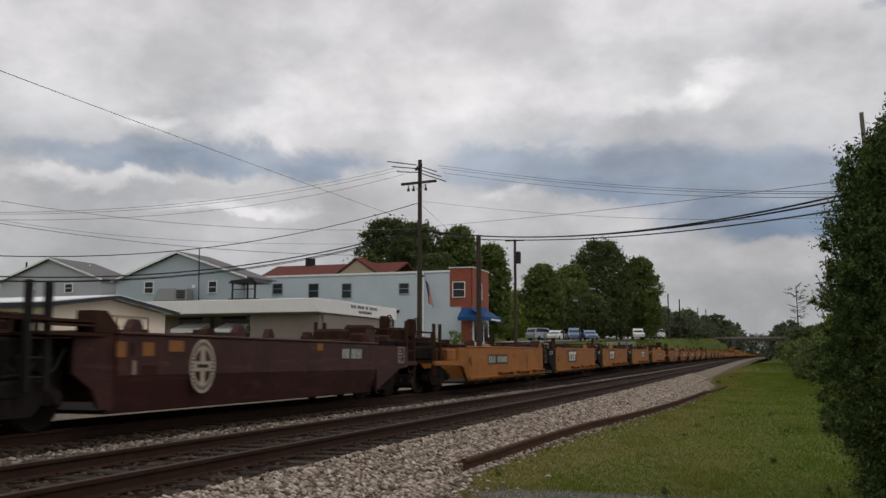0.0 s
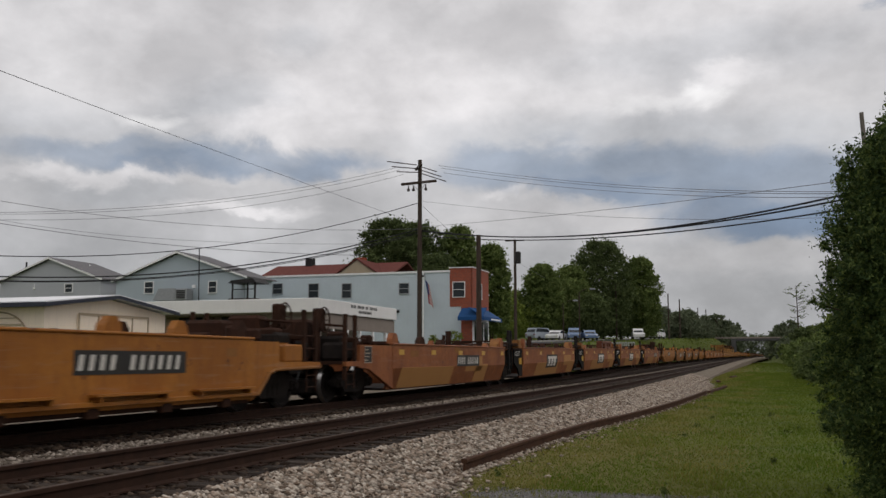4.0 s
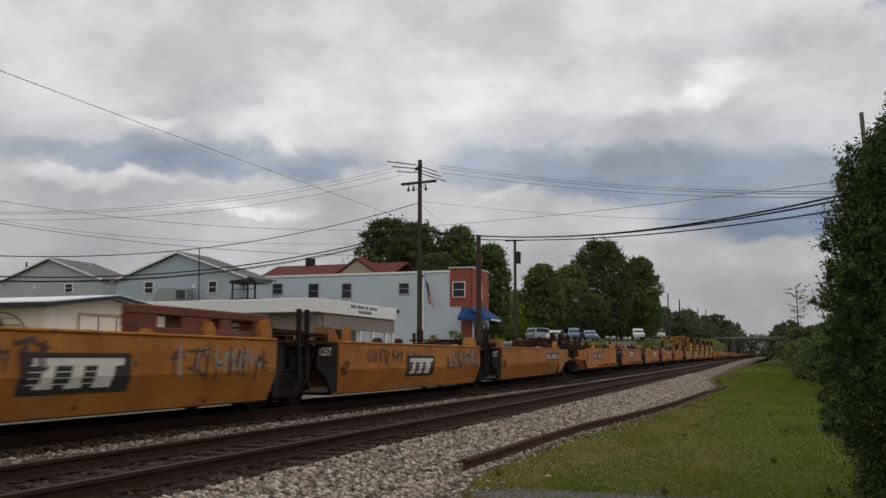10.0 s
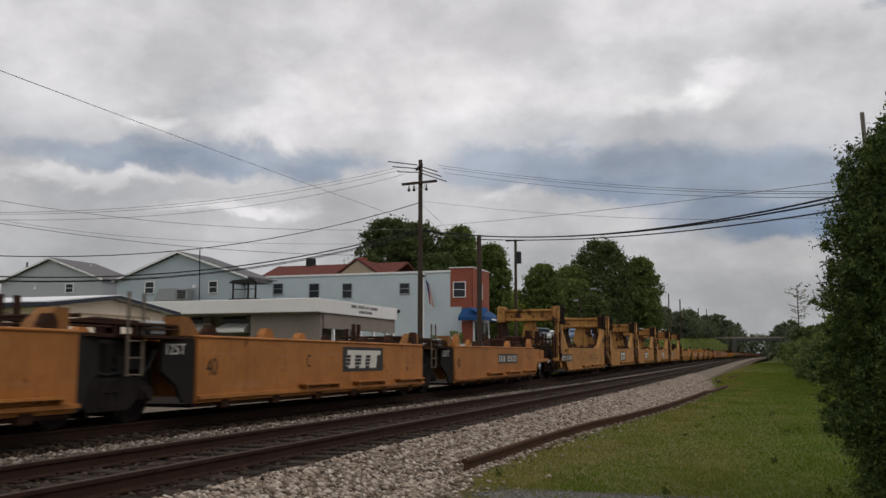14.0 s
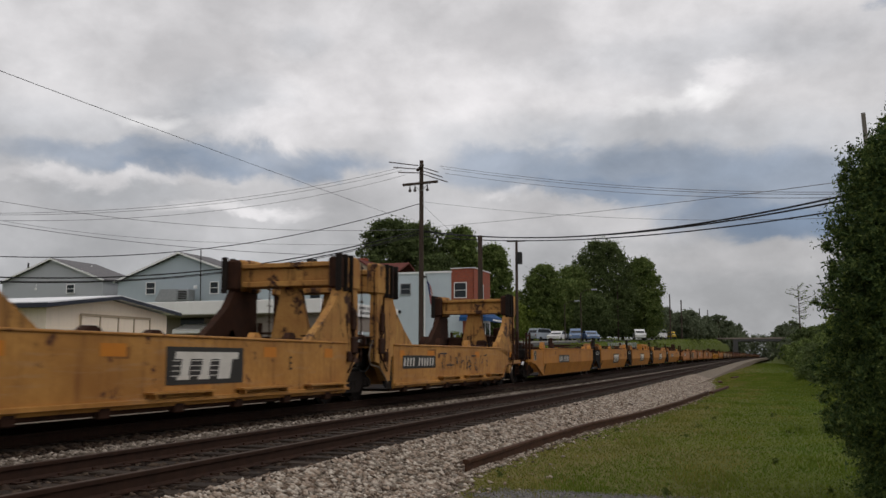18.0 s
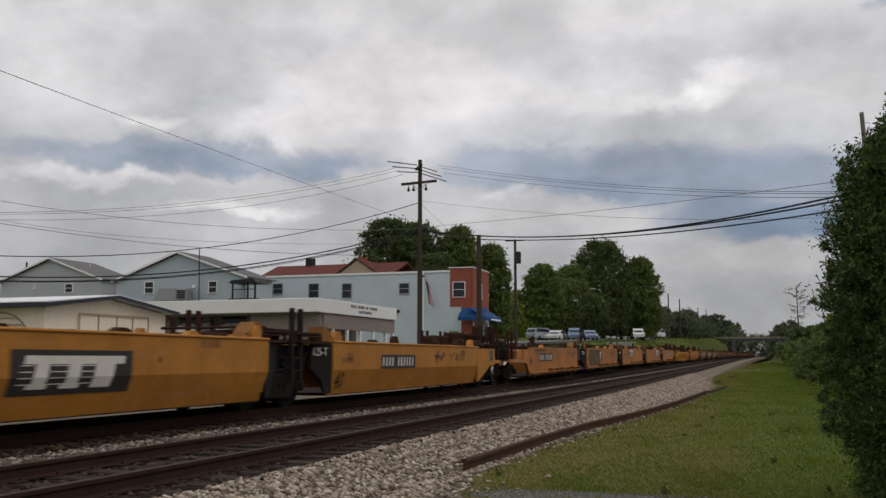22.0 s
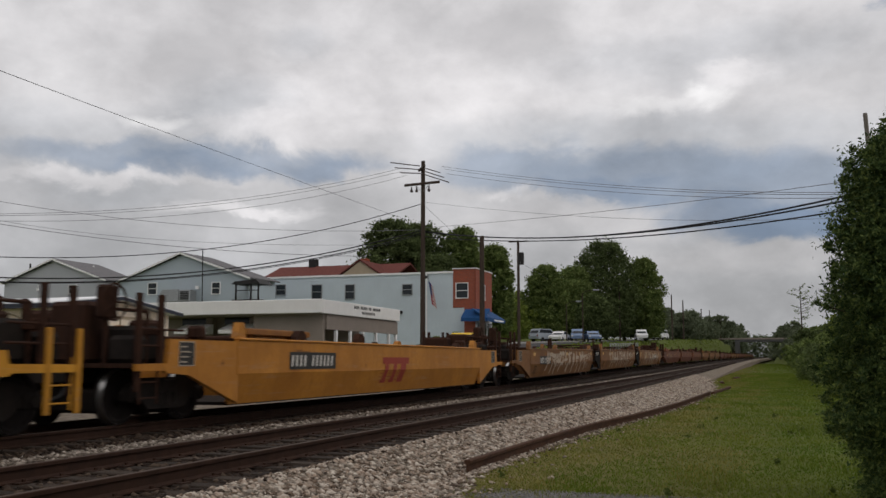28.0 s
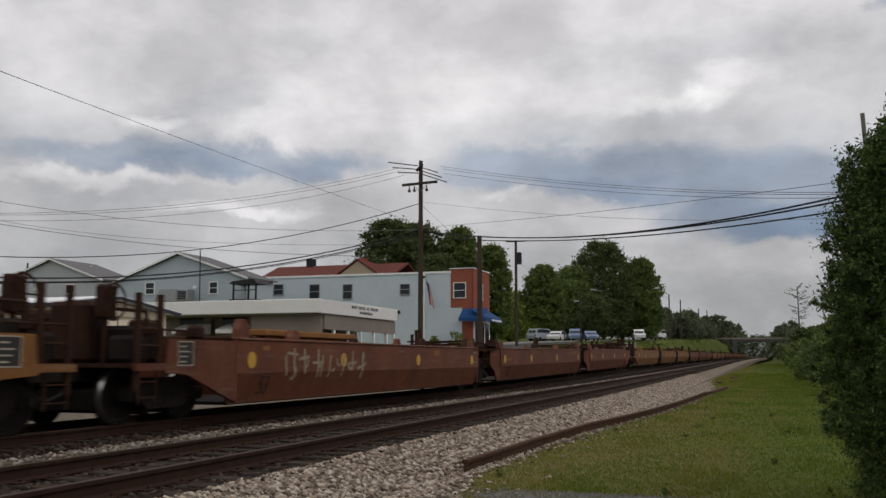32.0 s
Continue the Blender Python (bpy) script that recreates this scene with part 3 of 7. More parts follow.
ground = thing("ground", quick_mesh("ground", gv, gf, GRASS), label="mown grass ground rising to a street behind the tracks", category="ground", kind="structure")
ground.data.polygons.foreach_set("use_smooth", [True] * len(gf))

# street along the frontage, with a kerbed pavement
ys = [-40, 0, 20, 35, 50, 65, 80, 100, 130, 160, 200, 240, 300, 360, 425]


def ribbon(x0, x1, dz, thick, ys_=ys):
    g = Geo()
    for a, b in zip(ys_, ys_[1:]):
        za, zb = road_level(a) + dz, road_level(b) + dz
        g.add([(x0, a, za - thick), (x1, a, za - thick), (x1, a, za), (x0, a, za), (x0, b, zb - thick), (x1, b, zb - thick), (x1, b, zb), (x0, b, zb)],
              [(0, 1, 2, 3), (7, 6, 5, 4), (3, 2, 6, 7), (0, 4, 5, 1), (1, 5, 6, 2), (0, 3, 7, 4)])
    return g


thing("road", ribbon(-23.4, -18.8, 0.05, 0.3).mesh("road", ASPHALT), label="grey asphalt street along the railway", category="road", kind="structure")
thing("pavement", ribbon(-25.8, -23.4, 0.19, 0.4).mesh("pavement", CONCRETE), label="concrete pavement with a kerb before the shops", category="pavement", kind="structure")

# gravel by the lens's foot of the grass
pg = []
for i in range(28):
    a = 2 * math.pi * i / 28
    r = 1 + 0.18 * math.sin(3 * a + 1) + 0.1 * math.sin(7 * a)
    pg.append((-1.75 + 1.5 * r * math.cos(a), 10.35 + 0.75 * r * math.sin(a)))
thing("gravel_patch", Geo().prism(pg, "z", -0.05, 0.006).mesh("gravel_patch", GRAVEL), label="bare grey gravel patch in the grass", category="gravel", kind="structure")

lx, ly = [-17.6, -16.8, -16, -15, -14, -13.2], [-30 + 5 * k for k in range(19)]
lot = [(x + (0.3 * math.sin(y * 0.7) if x < -17 else 0), y, ground_z(x, y) + 0.02) for y in ly for x in lx]
lot_f = [(j * 6 + i, j * 6 + i + 1, j * 6 + i + 7, j * 6 + i + 6) for j in range(len(ly) - 1) for i in range(5)]
thing("gravel_lot", quick_mesh("gravel_lot", lot, lot_f, BALLAST_BED), label="pale gravel strip beyond the far track", category="gravel", kind="structure")

# ------------------------------------------------------------------ railway
thing("ballast_bed", along_line("ballast_bed", [(-8.6, -2.5), (-8.6, 0.30), (-4.98, 0.315), (-4.9, -2.5)], False, BALLAST_DARK),
      label="dark oily ballast under the near track", category="ballast", kind="structure")
thing("ballast_bed", along_line("ballast_bed", [(-13.9, -3.0), (-12.9, 0.26), (-12.4, 0.30), (-8.62, 0.30), (-8.62, -3.0)], True, BALLAST_DARK),
      label="dark oily ballast under the far track", category="ballast", kind="structure")
thing("ballast_shoulder", along_line("ballast_shoulder", [(-5.0, 0.2), (-5.0, 0.312), (-4.9, 0.305), (-4.5, 0.17), (-4.0, 0.03), (-3.75, -0.02), (-3.5, -1.0), (-5.0, -1.0)], False, BALLAST_BED),
      label="pale grey limestone ballast shoulder", category="ballast", kind="structure")
thing("ballast_strip", along_line("ballast_strip", [(-9.1, 0.0), (-8.95, 0.315), (-8.45, 0.34), (-7.85, 0.325), (-7.7, 0.0)], False, BALLAST_STRIP),
      label="pale ballast strip between the two tracks", category="ballast", kind="structure")


EDGE_Y, EDGE_X = [8, 10, 12.4, 20, 27, 32, 43, 54, 66, 76, 400], [-3.2, -3.3, -3.75, -3.5, -2.95, -2.62, -2.3, -2.5, -3.35, -3.7, -3.7]


def stones(name, n, xr, yr, zf, size, mat, label, seed, bias=1.0, bounded=False):
    """Loose angular stones strewn over a strip."""
    rng = np.random.default_rng(seed)
    x = rng.uniform(*xr, n)
    y = yr[0] + (yr[1] - yr[0]) * rng.random(n) ** bias
    if bounded:
        ok = x < np.interp(y, EDGE_Y, EDGE_X) + rng.normal(0, 0.16, n)
        x, y = x[ok], y[ok]
        n = len(x)
    s = (0.45 + 1.05 * rng.random(n) ** 1.6) * size
    z = np.interp(x, *zf) + s * 0.15 + (lift(y, xr[1] < -8.8) if xr[1] < -3.2 else 0.0)
    octa = np.array([(1, 0, 0), (0, 1, 0), (-1, 0, 0), (0, -1, 0), (0, 0, 0.8), (0, 0, -0.8)], float)
    v = octa[None] * rng.uniform(0.55, 1.25, (n, 6, 3)) * np.array([1.25, 0.9, 0.72])
    v[:, :, :2] += rng.uniform(-0.35, 0.35, (n, 6, 2))
    a = rng.uniform(0, 6.28, n)
    c, q = np.cos(a)[:, None], np.sin(a)[:, None]
    vx, vy = v[:, :, 0] * c - v[:, :, 1] * q, v[:, :, 0] * q + v[:, :, 1] * c
    v = np.stack([vx, vy, v[:, :, 2]], 2) * s[:, None, None] + np.stack([x, y, z], 1)[:, None]
    tri = np.array([(0, 1, 4), (1, 2, 4), (2, 3, 4), (3, 0, 4), (1, 0, 5), (2, 1, 5), (3, 2, 5), (0, 3, 5)])
    f = (tri[None] + (np.arange(n) * 6)[:, None, None]).reshape(-1, 3)
    me = bpy.data.meshes.new(name)
    me.vertices.add(n * 6)
    me.vertices.foreach_set("co", v.reshape(-1))
    me.loops.add(len(f) * 3)
    me.loops.foreach_set("vertex_index", f.reshape(-1))
    me.polygons.add(len(f))
    me.polygons.foreach_set("loop_start", np.arange(0, len(f) * 3, 3))
    me.polygons.foreach_set("loop_total", np.full(len(f), 3))
    me.materials.append(mat)
    me.update(calc_edges=True)
    return thing(name, me, label=label, category="stones", kind="stuff")


stones("ballast_stones", 46000, (-5.08, -3.7), (4, 75), ([-5.25, -4.95, -4.5, -4.0, -3.75], [0.315, 0.31, 0.17, 0.03, 0.0]), 0.038, BALLAST_LIGHT, "loose pale grey limestone ballast stones", 3, 1.5)
stones("ballast_stones", 8000, (-9.05, -7.7), (5, 75), ([-9.1, -8.95, -8.45, -7.85, -7.7], [0.28, 0.315, 0.34, 0.325, 0.28]), 0.038, BALLAST_DULL, "loose pale ballast stones between the tracks", 4, 1.4)
stones("ballast_stones", 15000, (-7.75, -4.92), (4, 60), ([-8, -5], [0.30, 0.30]), 0.05, STONES_DARK, "dark stained ballast stones between the sleepers", 5, 1.4)
stones("ballast_stones", 7000, (-10.4, -8.9), (5, 45), ([-10, -8.4], [0.30, 0.30]), 0.05, STONES_DARK, "dark ballast stones beside the far track", 6, 1.4)
verge = Geo()
for ya_, yb_ in zip(EDGE_Y[:-1], EDGE_Y[1:-1]):
    xa_, xb_ = np.interp((ya_, yb_), EDGE_Y, EDGE_X)
    verge.add([(-4.2, ya_, 0.012), (xa_, ya_, 0.012), (xb_, yb_, 0.012), (-4.2, yb_, 0.012), (-4.2, ya_, -0.1), (xa_, ya_, -0.1), (xb_, yb_, -0.1), (-4.2, yb_, -0.1)],
              [(0, 1, 2, 3), (7, 6, 5, 4), (1, 5, 6, 2), (0, 3, 7, 4)])
thing("gravel_verge", verge.mesh("gravel_verge", BALLAST_BED), label="pale gravel verge between the ballast and the old rail", category="gravel", kind="structure")
stones("ballast_stones", 26000, (-4.0, -1.9), (8, 80), ([-5, 0], [0.015, 0.015]), 0.034, BALLAST_LIGHT, "pale stones scattered up to the old rail", 17, 1.3, True)
stones("ballast_stones", 160, (-3.9, -2.6), (8, 30), ([-4, -2], [0.01, 0.01]), 0.035, BALLAST_LIGHT, "stray pale stones in the grass edge", 7, 1.2)
stones("gravel_stones", 3500, (-3.3, -0.2), (9.6, 11.1), ([-4, 2], [0.008, 0.008]), 0.013, GRAVEL, "small grey gravel stones", 8, 0.8)

RAIL_PROFILE = [(-0.07, -0.17), (0.07, -0.17), (0.07, -0.155), (0.012, -0.135), (0.009, -0.05), (0.036, -0.04), (0.037, -0.006), (0.03, 0.0),
                (-0.03, 0.0), (-0.037, -0.006), (-0.036, -0.04), (-0.009, -0.05), (-0.012, -0.135), (-0.07, -0.155)]


def rail_mesh(name, far):
    me = along_line(name, RAIL_PROFILE, far, RAIL_STEEL, RAIL_HEAD)
    for p in me.polygons:
        if p.normal.z > 0.6 and (p.index % len(RAIL_PROFILE)) == 7:
            p.material_index = 1
    return me


tie_mesh = Geo().cbox(-1.3, 1.3, -0.115, 0.115, -0.18, 0.0, 0.012).mesh("sleeper", TIE_WOOD)
plate_mesh = Geo().box(-0.16, 0.16, -0.09, 0.09, 0, 0.014).box(-0.11, -0.085, -0.05, -0.02, 0.014, 0.04).box(0.085, 0.11, 0.02, 0.05, 0.014, 0.04).mesh("tie_plate", RAIL_STEEL)
for cx, word in ((TRACK_NEAR, "empty near"), (TRACK_FAR, "far")):
    track = thing("railway_track", None, pose(cx, 0, RAIL_TOP), "%s railway track with rusty steel rails on timber sleepers" % word, "railway track", kind="structure")
    for sx in (-1, 1):
        part("rail", rail_mesh("rail", word == "far"), track, at=pose(sx * GAUGE_HALF, 0, 0))
    rng = random.Random(int(-cx * 100))
    far_ties = Geo()
    near_to = 72 if word != "far" else 40
    k = 0
    y = -30.06
    while y < 190:
        if 2.5 < y < near_to:
            part("sleeper", tie_mesh, track, at=pose(rng.uniform(-0.04, 0.04), y, -0.165 + float(lift(y, word == "far")) + rng.uniform(-0.012, 0.006), rng.uniform(-0.6, 0.6), 0, rng.uniform(-1, 1)))
            if y < 30 and word != "far":
                for sx in (-1, 1):
                    part("tie_plate", plate_mesh, track, at=pose(sx * GAUGE_HALF, y, -0.172))
        else:
            dx, dz = float(swerve(y)), float(lift(y, word == "far"))
            far_ties.box(dx - 1.3, dx + 1.3, y - 0.115, y + 0.115, dz - 0.34, dz - 0.165)
        y += 0.53
    tagged(part("sleepers", far_ties.mesh("sleepers", TIE_WOOD), track, "dark timber sleepers far along the track"), kind="stuff")

# an old rail left lying along the edge of the ballast
lie = [(-3.90, 12.4), (-3.80, 16.4), (-3.60, 20.5), (-3.26, 23.5), (-2.97, 26.8), (-2.64, 32.0), (-2.27, 42.8)]
old = Geo()
prof = [(-0.075, 0.0), (0.075, 0.0), (0.075, 0.02), (0.015, 0.04), (0.012, 0.125), (0.04, 0.14), (0.04, 0.175), (0.03, 0.185), (-0.03, 0.185), (-0.04, 0.175), (-0.04, 0.14),
        (-0.012, 0.125), (-0.015, 0.04), (-0.075, 0.02)]
n = len(prof)
vs, fs = [], []
for k, (x, y) in enumerate(lie):
    vs += [(x + px * 1.1, y, pz * 1.12 - 0.02) for px, pz in prof]
    if k:
        fs += [((k - 1) * n + i, (k - 1) * n + (i + 1) % n, k * n + (i + 1) % n, k * n + i) for i in range(n)]
fs += [tuple(range(n - 1, -1, -1)), tuple(range((len(lie) - 1) * n, len(lie) * n))]
old.add(vs, fs)
thing("old_rail", old.mesh("old_rail", OLD_RAIL), label="rust-brown disused rail lying along the ballast edge", category="rail")
for x, y, w, l, turn_ in ((-2.02, 49.0, 0.08, 9.5, -2.5), (-2.7, 66, 0.12, 3.2, 4), (-2.2, 84, 0.14, 5.0, -3)):
    thing("old_sleeper", Geo().cbox(-w, w, -l / 2, l / 2, -0.03, 0.12, 0.02).mesh("old_sleeper", OLD_RAIL), pose(x, y, 0, 0, 0, turn_),
          "dark discarded timber lying beside the track", "timber", "discarded timbers")

# ------------------------------------------------------------------ grass, weeds and trees


def leaf_cloud(name, centres, radii, per, size, mat, seed, droop=0.0, slim=0.5):
    """Leaves strewn round clump centres: rhombs turned at random."""
    rng = np.random.default_rng(seed)
    n = len(centres)
    c = np.repeat(np.asarray(centres, float), per, 0)
    r = np.repeat(np.asarray(radii, float), per)
    d = rng.normal(size=(n * per, 3))
    d /= np.linalg.norm(d, axis=1)[:, None]
    p = c + d * (r * (0.1 + 0.72 * np.abs(rng.normal(size=n * per))))[:, None] * np.array([1, 1, 0.85])
    u = rng.normal(size=(n * per, 3)) + d * 0.6
    u[:, 2] -= droop
    u /= np.linalg.norm(u, axis=1)[:, None]
    w = np.cross(u, rng.normal(size=(n * per, 3)))
    w /= np.linalg.norm(w, axis=1)[:, None] + 1e-6
    s = (size * rng.uniform(0.6, 1.3, n * per))[:, None]
    k = np.stack([p - u * s * 0.5, p + w * s * slim * 0.5, p + u * s * 0.5, p - w * s * slim * 0.5], 1)
    return quads_mesh(name, k, mat)


def tree(name, x, y, height, spread, base, mat, clumps, per, leaf, seed, label, shape="round", z=None, trunk_r=0.3, slim=0.6, group="", puff=(0.10, 0.19)):
    """A tapered trunk with limbs and a crown of leaf clumps with an uneven outline."""
    rng = random.Random(seed)
    z = ground_z(x, y) if z is None else z
    t = thing(name, None, pose(x, y, z), label, "tree", group)
    g = Geo()
    top = height * 0.82
    pts = [(0, 0, -0.3)]
    for i in range(1, 6):
        pts.append((rng.uniform(-0.03, 0.03) * height * 0.3, rng.uniform(-0.03, 0.03) * height * 0.3, top * i / 5))
    for i in range(5):
        g.rod(pts[i], pts[i + 1], trunk_r * (1 - i * 0.18), 8, trunk_r * (1 - (i + 1) * 0.18))
    cs, rs = [], []
    ch = height - base
    for i in range(clumps):
        h = rng.random()
        if shape == "cone":
            wide = spread * (1 - h) ** 0.75 * min(1, 0.55 + h * 3)
        elif shape == "column":
            wide = spread * (1 - max(0, h - 0.55) / 0.45 * 0.75) * min(1, 0.6 + h * 1.6)
        else:
            wide = spread * math.sqrt(max(0.02, 1 - (2 * h - 0.85) ** 2 / 1.45))
        a = rng.uniform(0, 2 * math.pi)
        r = wide * math.sqrt(rng.uniform(0.08, 1)) * (1 + 0.18 * math.sin(3 * a + seed) + 0.12 * math.sin(5 * a + 7 * h))
        c = (r * math.cos(a), r * math.sin(a), base + h * ch * 0.95)
        cs.append(c)
        rs.append(spread * rng.uniform(*puff))
    for i in range(0, clumps, max(1, clumps // 16)):
        h = min(top, max(base * 0.6, cs[i][2] - spread * 0.5))
        g.rod((0, 0, h), tuple(0.85 * q for q in cs[i][:2]) + (cs[i][2] * 0.97,), trunk_r * 0.3, 5, trunk_r * 0.08)
    part("trunk", g.mesh("trunk", BARK), t)
    part("crown", leaf_cloud("crown", cs, rs, per, leaf, mat, seed, slim=slim), t)
    return t

# big evergreen beside the grass
def evergreen(x, y, profile, puffs, per, leaf, seed, label):
    """A dense evergreen: fine sprays over a rounded body, looser and brighter towards the tip."""
    rng = random.Random(seed)
    t = thing("evergreen_tree", None, pose(x, y, 0), label, "tree")
    zs, rr = [p[0] for p in profile], [p[1] for p in profile]
    cs, rs, inner, ir = [], [], [], []
    for i in range(puffs):
        z = zs[0] + (zs[-1] - zs[0]) * rng.random()
        a = rng.uniform(0, 2 * math.pi)
        r = float(np.interp(z, zs, rr)) * (1 + 0.07 * math.sin(4 * a + 2.1 * z) + 0.06 * math.sin(7 * a - 5 * z) + 0.05 * math.sin(9 * z))
        q = rng.uniform(0.72, 1.0) if i % 9 else rng.uniform(1.0, 1.1)
        cs.append((r * q * math.cos(a), r * q * math.sin(a), z))
        rs.append(rng.uniform(0.08, 0.17) if i % 9 else 0.06)
        if i % 3 == 0:
            inner.append((0.6 * r * math.cos(a), 0.6 * r * math.sin(a), z))
            ir.append(0.17)
    g = Geo()
    g.rod((0, 0, -0.2), (0, 0, zs[-1] * 0.6), 0.12, 10, 0.07)
    g.rod((0, 0, zs[-1] * 0.6), (0, 0, zs[-1] * 0.95), 0.07, 8, 0.02)
    for i in range(0, puffs, puffs // 60):
        g.rod((0, 0, max(0.1, cs[i][2] - 0.4)), cs[i], 0.02, 5, 0.006)
    part("trunk", g.mesh("trunk", BARK), t)
    part("crown", leaf_cloud("crown", cs, rs, per, leaf, LEAF_HEDGE, seed, slim=0.36), t)
    part("inner_crown", leaf_cloud("inner_crown", inner, ir, 60, 0.12, LEAF_HEDGE, seed + 1, slim=0.6), t)
    return t


evergreen(1.95, 10.9, [(0.05, 0.82), (0.3, 0.98), (0.6, 1.13), (0.95, 1.2), (1.3, 1.23), (1.65, 1.25), (1.95, 1.26), (2.5, 1.2), (2.95, 1.13), (3.4, 1.02), (3.8, 0.84), (4.15, 0.5), (4.6, 0.16)], 2800, 95, 0.05, 11,
          "dense dark green evergreen tree with fine sprays beside the grass")
tree("sapling", 1.75, 23.7, 2.7, 0.5, 0.0, LEAF_LIGHT, 70, 70, 0.12, 14, "light green leafy sapling behind the evergreen", trunk_r=0.03)

# trees behind the white building
for x, y, h, s, mat, seed in ((-44.4, 109, 16.0, 4.6, LEAF_DARK, 21), (-41.6, 112, 15.8, 4.3, LEAF_DARK, 26), (-36.8, 115, 15.5, 3.2, LEAF_MID, 22), (-33.6, 119, 13.4, 2.9, LEAF_MID, 23), (-37.5, 108, 11, 3.4, LEAF_DARK, 27)):
    tree("broadleaf_tree", x, y, h, s, 1.2, mat, 900, 44, 0.34, seed, "full-leaved dark green tree behind the white building", group="trees behind the houses", puff=(0.07, 0.2))
for x, y, h, s, mat, seed in ((-34.4, 131, 6.2, 2.7, LEAF_LIGHT, 31), (-30.6, 137, 6.2, 2.9, LEAF_LIGHT, 32), (-32.6, 143, 8.2, 3.0, LEAF_LIGHT, 33), (-37.1, 143, 8.0, 3.3, LEAF_LIGHT, 34)):
    tree("young_tree", x, y, h, s, 0.4, mat, 330, 46, 0.26, seed, "light green young tree beside the street", group="young street trees")
for x, y, h, s, mat, seed in ((-30.6, 136.5, 11.8, 3.1, LEAF_MID, 41), (-27.4, 140, 9.6, 3.4, LEAF_MID, 45), (-24.3, 154, 17.0, 5.7, LEAF_DARK, 42), (-18.6, 159, 14.4, 3.5, LEAF_MID, 43), (-28.6, 150, 12.5, 3.6, LEAF_MID, 46), (-24.5, 140, 7.0, 3.6, LEAF_DARK, 47), (-22.6, 163, 9.0, 3.0, LEAF_DARK, 48)):
    tree("broadleaf_tree", x, y, h, s, 0.8, mat, 1000, 44, 0.36, seed, "tall dense green tree along the street", group="trees along the street", puff=(0.07, 0.19))

# far tree lines, most in leaves whose colour already holds the haze
rng = random.Random(5)
for i in range(22):
    y = 235 + 9 * i + rng.uniform(-4, 4)
    x = -18.5 - rng.uniform(0, 9)
    tree("far_tree", x, y, rng.uniform(5.5, 9.0), rng.uniform(3, 4.6), 0.4, LEAF_HAZED, 220, 40, 0.55, 60 + i, "haze-tinted green tree in the distance by the street", group="distant trees", trunk_r=0.2)
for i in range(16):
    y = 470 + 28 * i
    tree("far_tree", -17 + rng.uniform(-4, 1.5), y, 11 + 0.034 * (y - 470) + rng.uniform(-2, 2), rng.uniform(5, 7), 0.5, LEAF_HAZED, 40, 60, 1.6, 90 + i, "haze-tinted green tree beyond the bridge", group="distant trees")
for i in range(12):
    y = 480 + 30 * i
    tree("far_tree", 8 + rng.uniform(0, 5), y, 12 + 0.01 * (y - 480) + rng.uniform(-2, 2), rng.uniform(5, 7), 0.5, LEAF_HAZED, 36, 60, 1.6, 110 + i, "haze-tinted green tree beyond the bridge", group="distant trees")
for i in range(20):
    x = 9.3 + 0.75 * i + rng.uniform(-0.8, 0.8)
    y = 165 + rng.uniform(0, 55) + 2 * i
    tree("lineside_tree", x, y, rng.uniform(6.5, 8.5) + 0.25 * i, rng.uniform(2.6, 3.8), 0.2, LEAF_DARK if i % 3 == 0 else LEAF_MID, 130, 45, 0.6, 130 + i, "leafy green tree on the railway bank", group="lineside trees")
for i in range(24):
    x = 3.9 + 0.14 * i + rng.uniform(-0.5, 0.9)
    y = 44 + 5.5 * i + rng.uniform(-3, 3)
    tree("bush", x, y, rng.uniform(1.5, 2.6) + 0.09 * i, rng.uniform(1.2, 2.0), 0.05, (LEAF_MID, LEAF_DARK, LEAF_DARK)[i % 3], 110, 55, 0.2, 150 + i, "leafy green bush at the edge of the grass", group="lineside bushes", trunk_r=0.06)
for i in range(16):
    tree("bush", 6.4 + 0.45 * i + rng.uniform(-0.4, 0.4), 150 + 9 * (i * 7 % 11) + rng.uniform(-3, 3), rng.uniform(3.0, 5.5) + 0.25 * i, rng.uniform(1.6, 2.6), 0.05, LEAF_MID, 90, 50, 0.4, 210 + i, "leafy green bush on the railway bank", group="bank bushes", trunk_r=0.08)
for i in range(18):
    yy_ = 245 + 10 * i
    tree("lineside_tree", 9.5 + rng.uniform(-1.0, 5.0), yy_, rng.uniform(5, 8), rng.uniform(3, 4.2), 0.2, LEAF_HAZED if i % 2 else LEAF_MID, 80, 45, 0.8, 240 + i, "green tree on the bank of the bridge", group="lineside trees")
# a thin, nearly bare tree over the bushes
bare = thing("bare_tree", None, pose(8.1, 215, ground_z(8.1, 215)), "thin nearly bare tree rising over the bushes", "tree")
g = Geo().rod((0, 0, -0.3), (0.1, 0, 9), 0.22, 8, 0.14).rod((0.1, 0, 9), (0, 0, 17.6), 0.14, 6, 0.04)
tw = []
for i in range(46):
    z0 = 8.0 + 9.4 * rng.random()
    a_ = rng.uniform(0, 6.28)
    l_ = rng.uniform(0.9, 3.3) * (1.15 - abs(z0 - 13) / 8)
    tip = (l_ * math.cos(a_), l_ * math.sin(a_), z0 + l_ * rng.uniform(0.1, 0.5))
    g.rod((0.05, 0, z0), tip, 0.05, 4, 0.02)
    tw += [tip, tuple(0.7 * c + (0.3 * z0 if k == 2 else 0) for k, c in enumerate(tip))]
part("trunk", g.mesh("trunk", BARK), bare)
part("crown", leaf_cloud("crown", tw, [0.4] * len(tw), 5, 0.35, LEAF_MID, 171), bare)

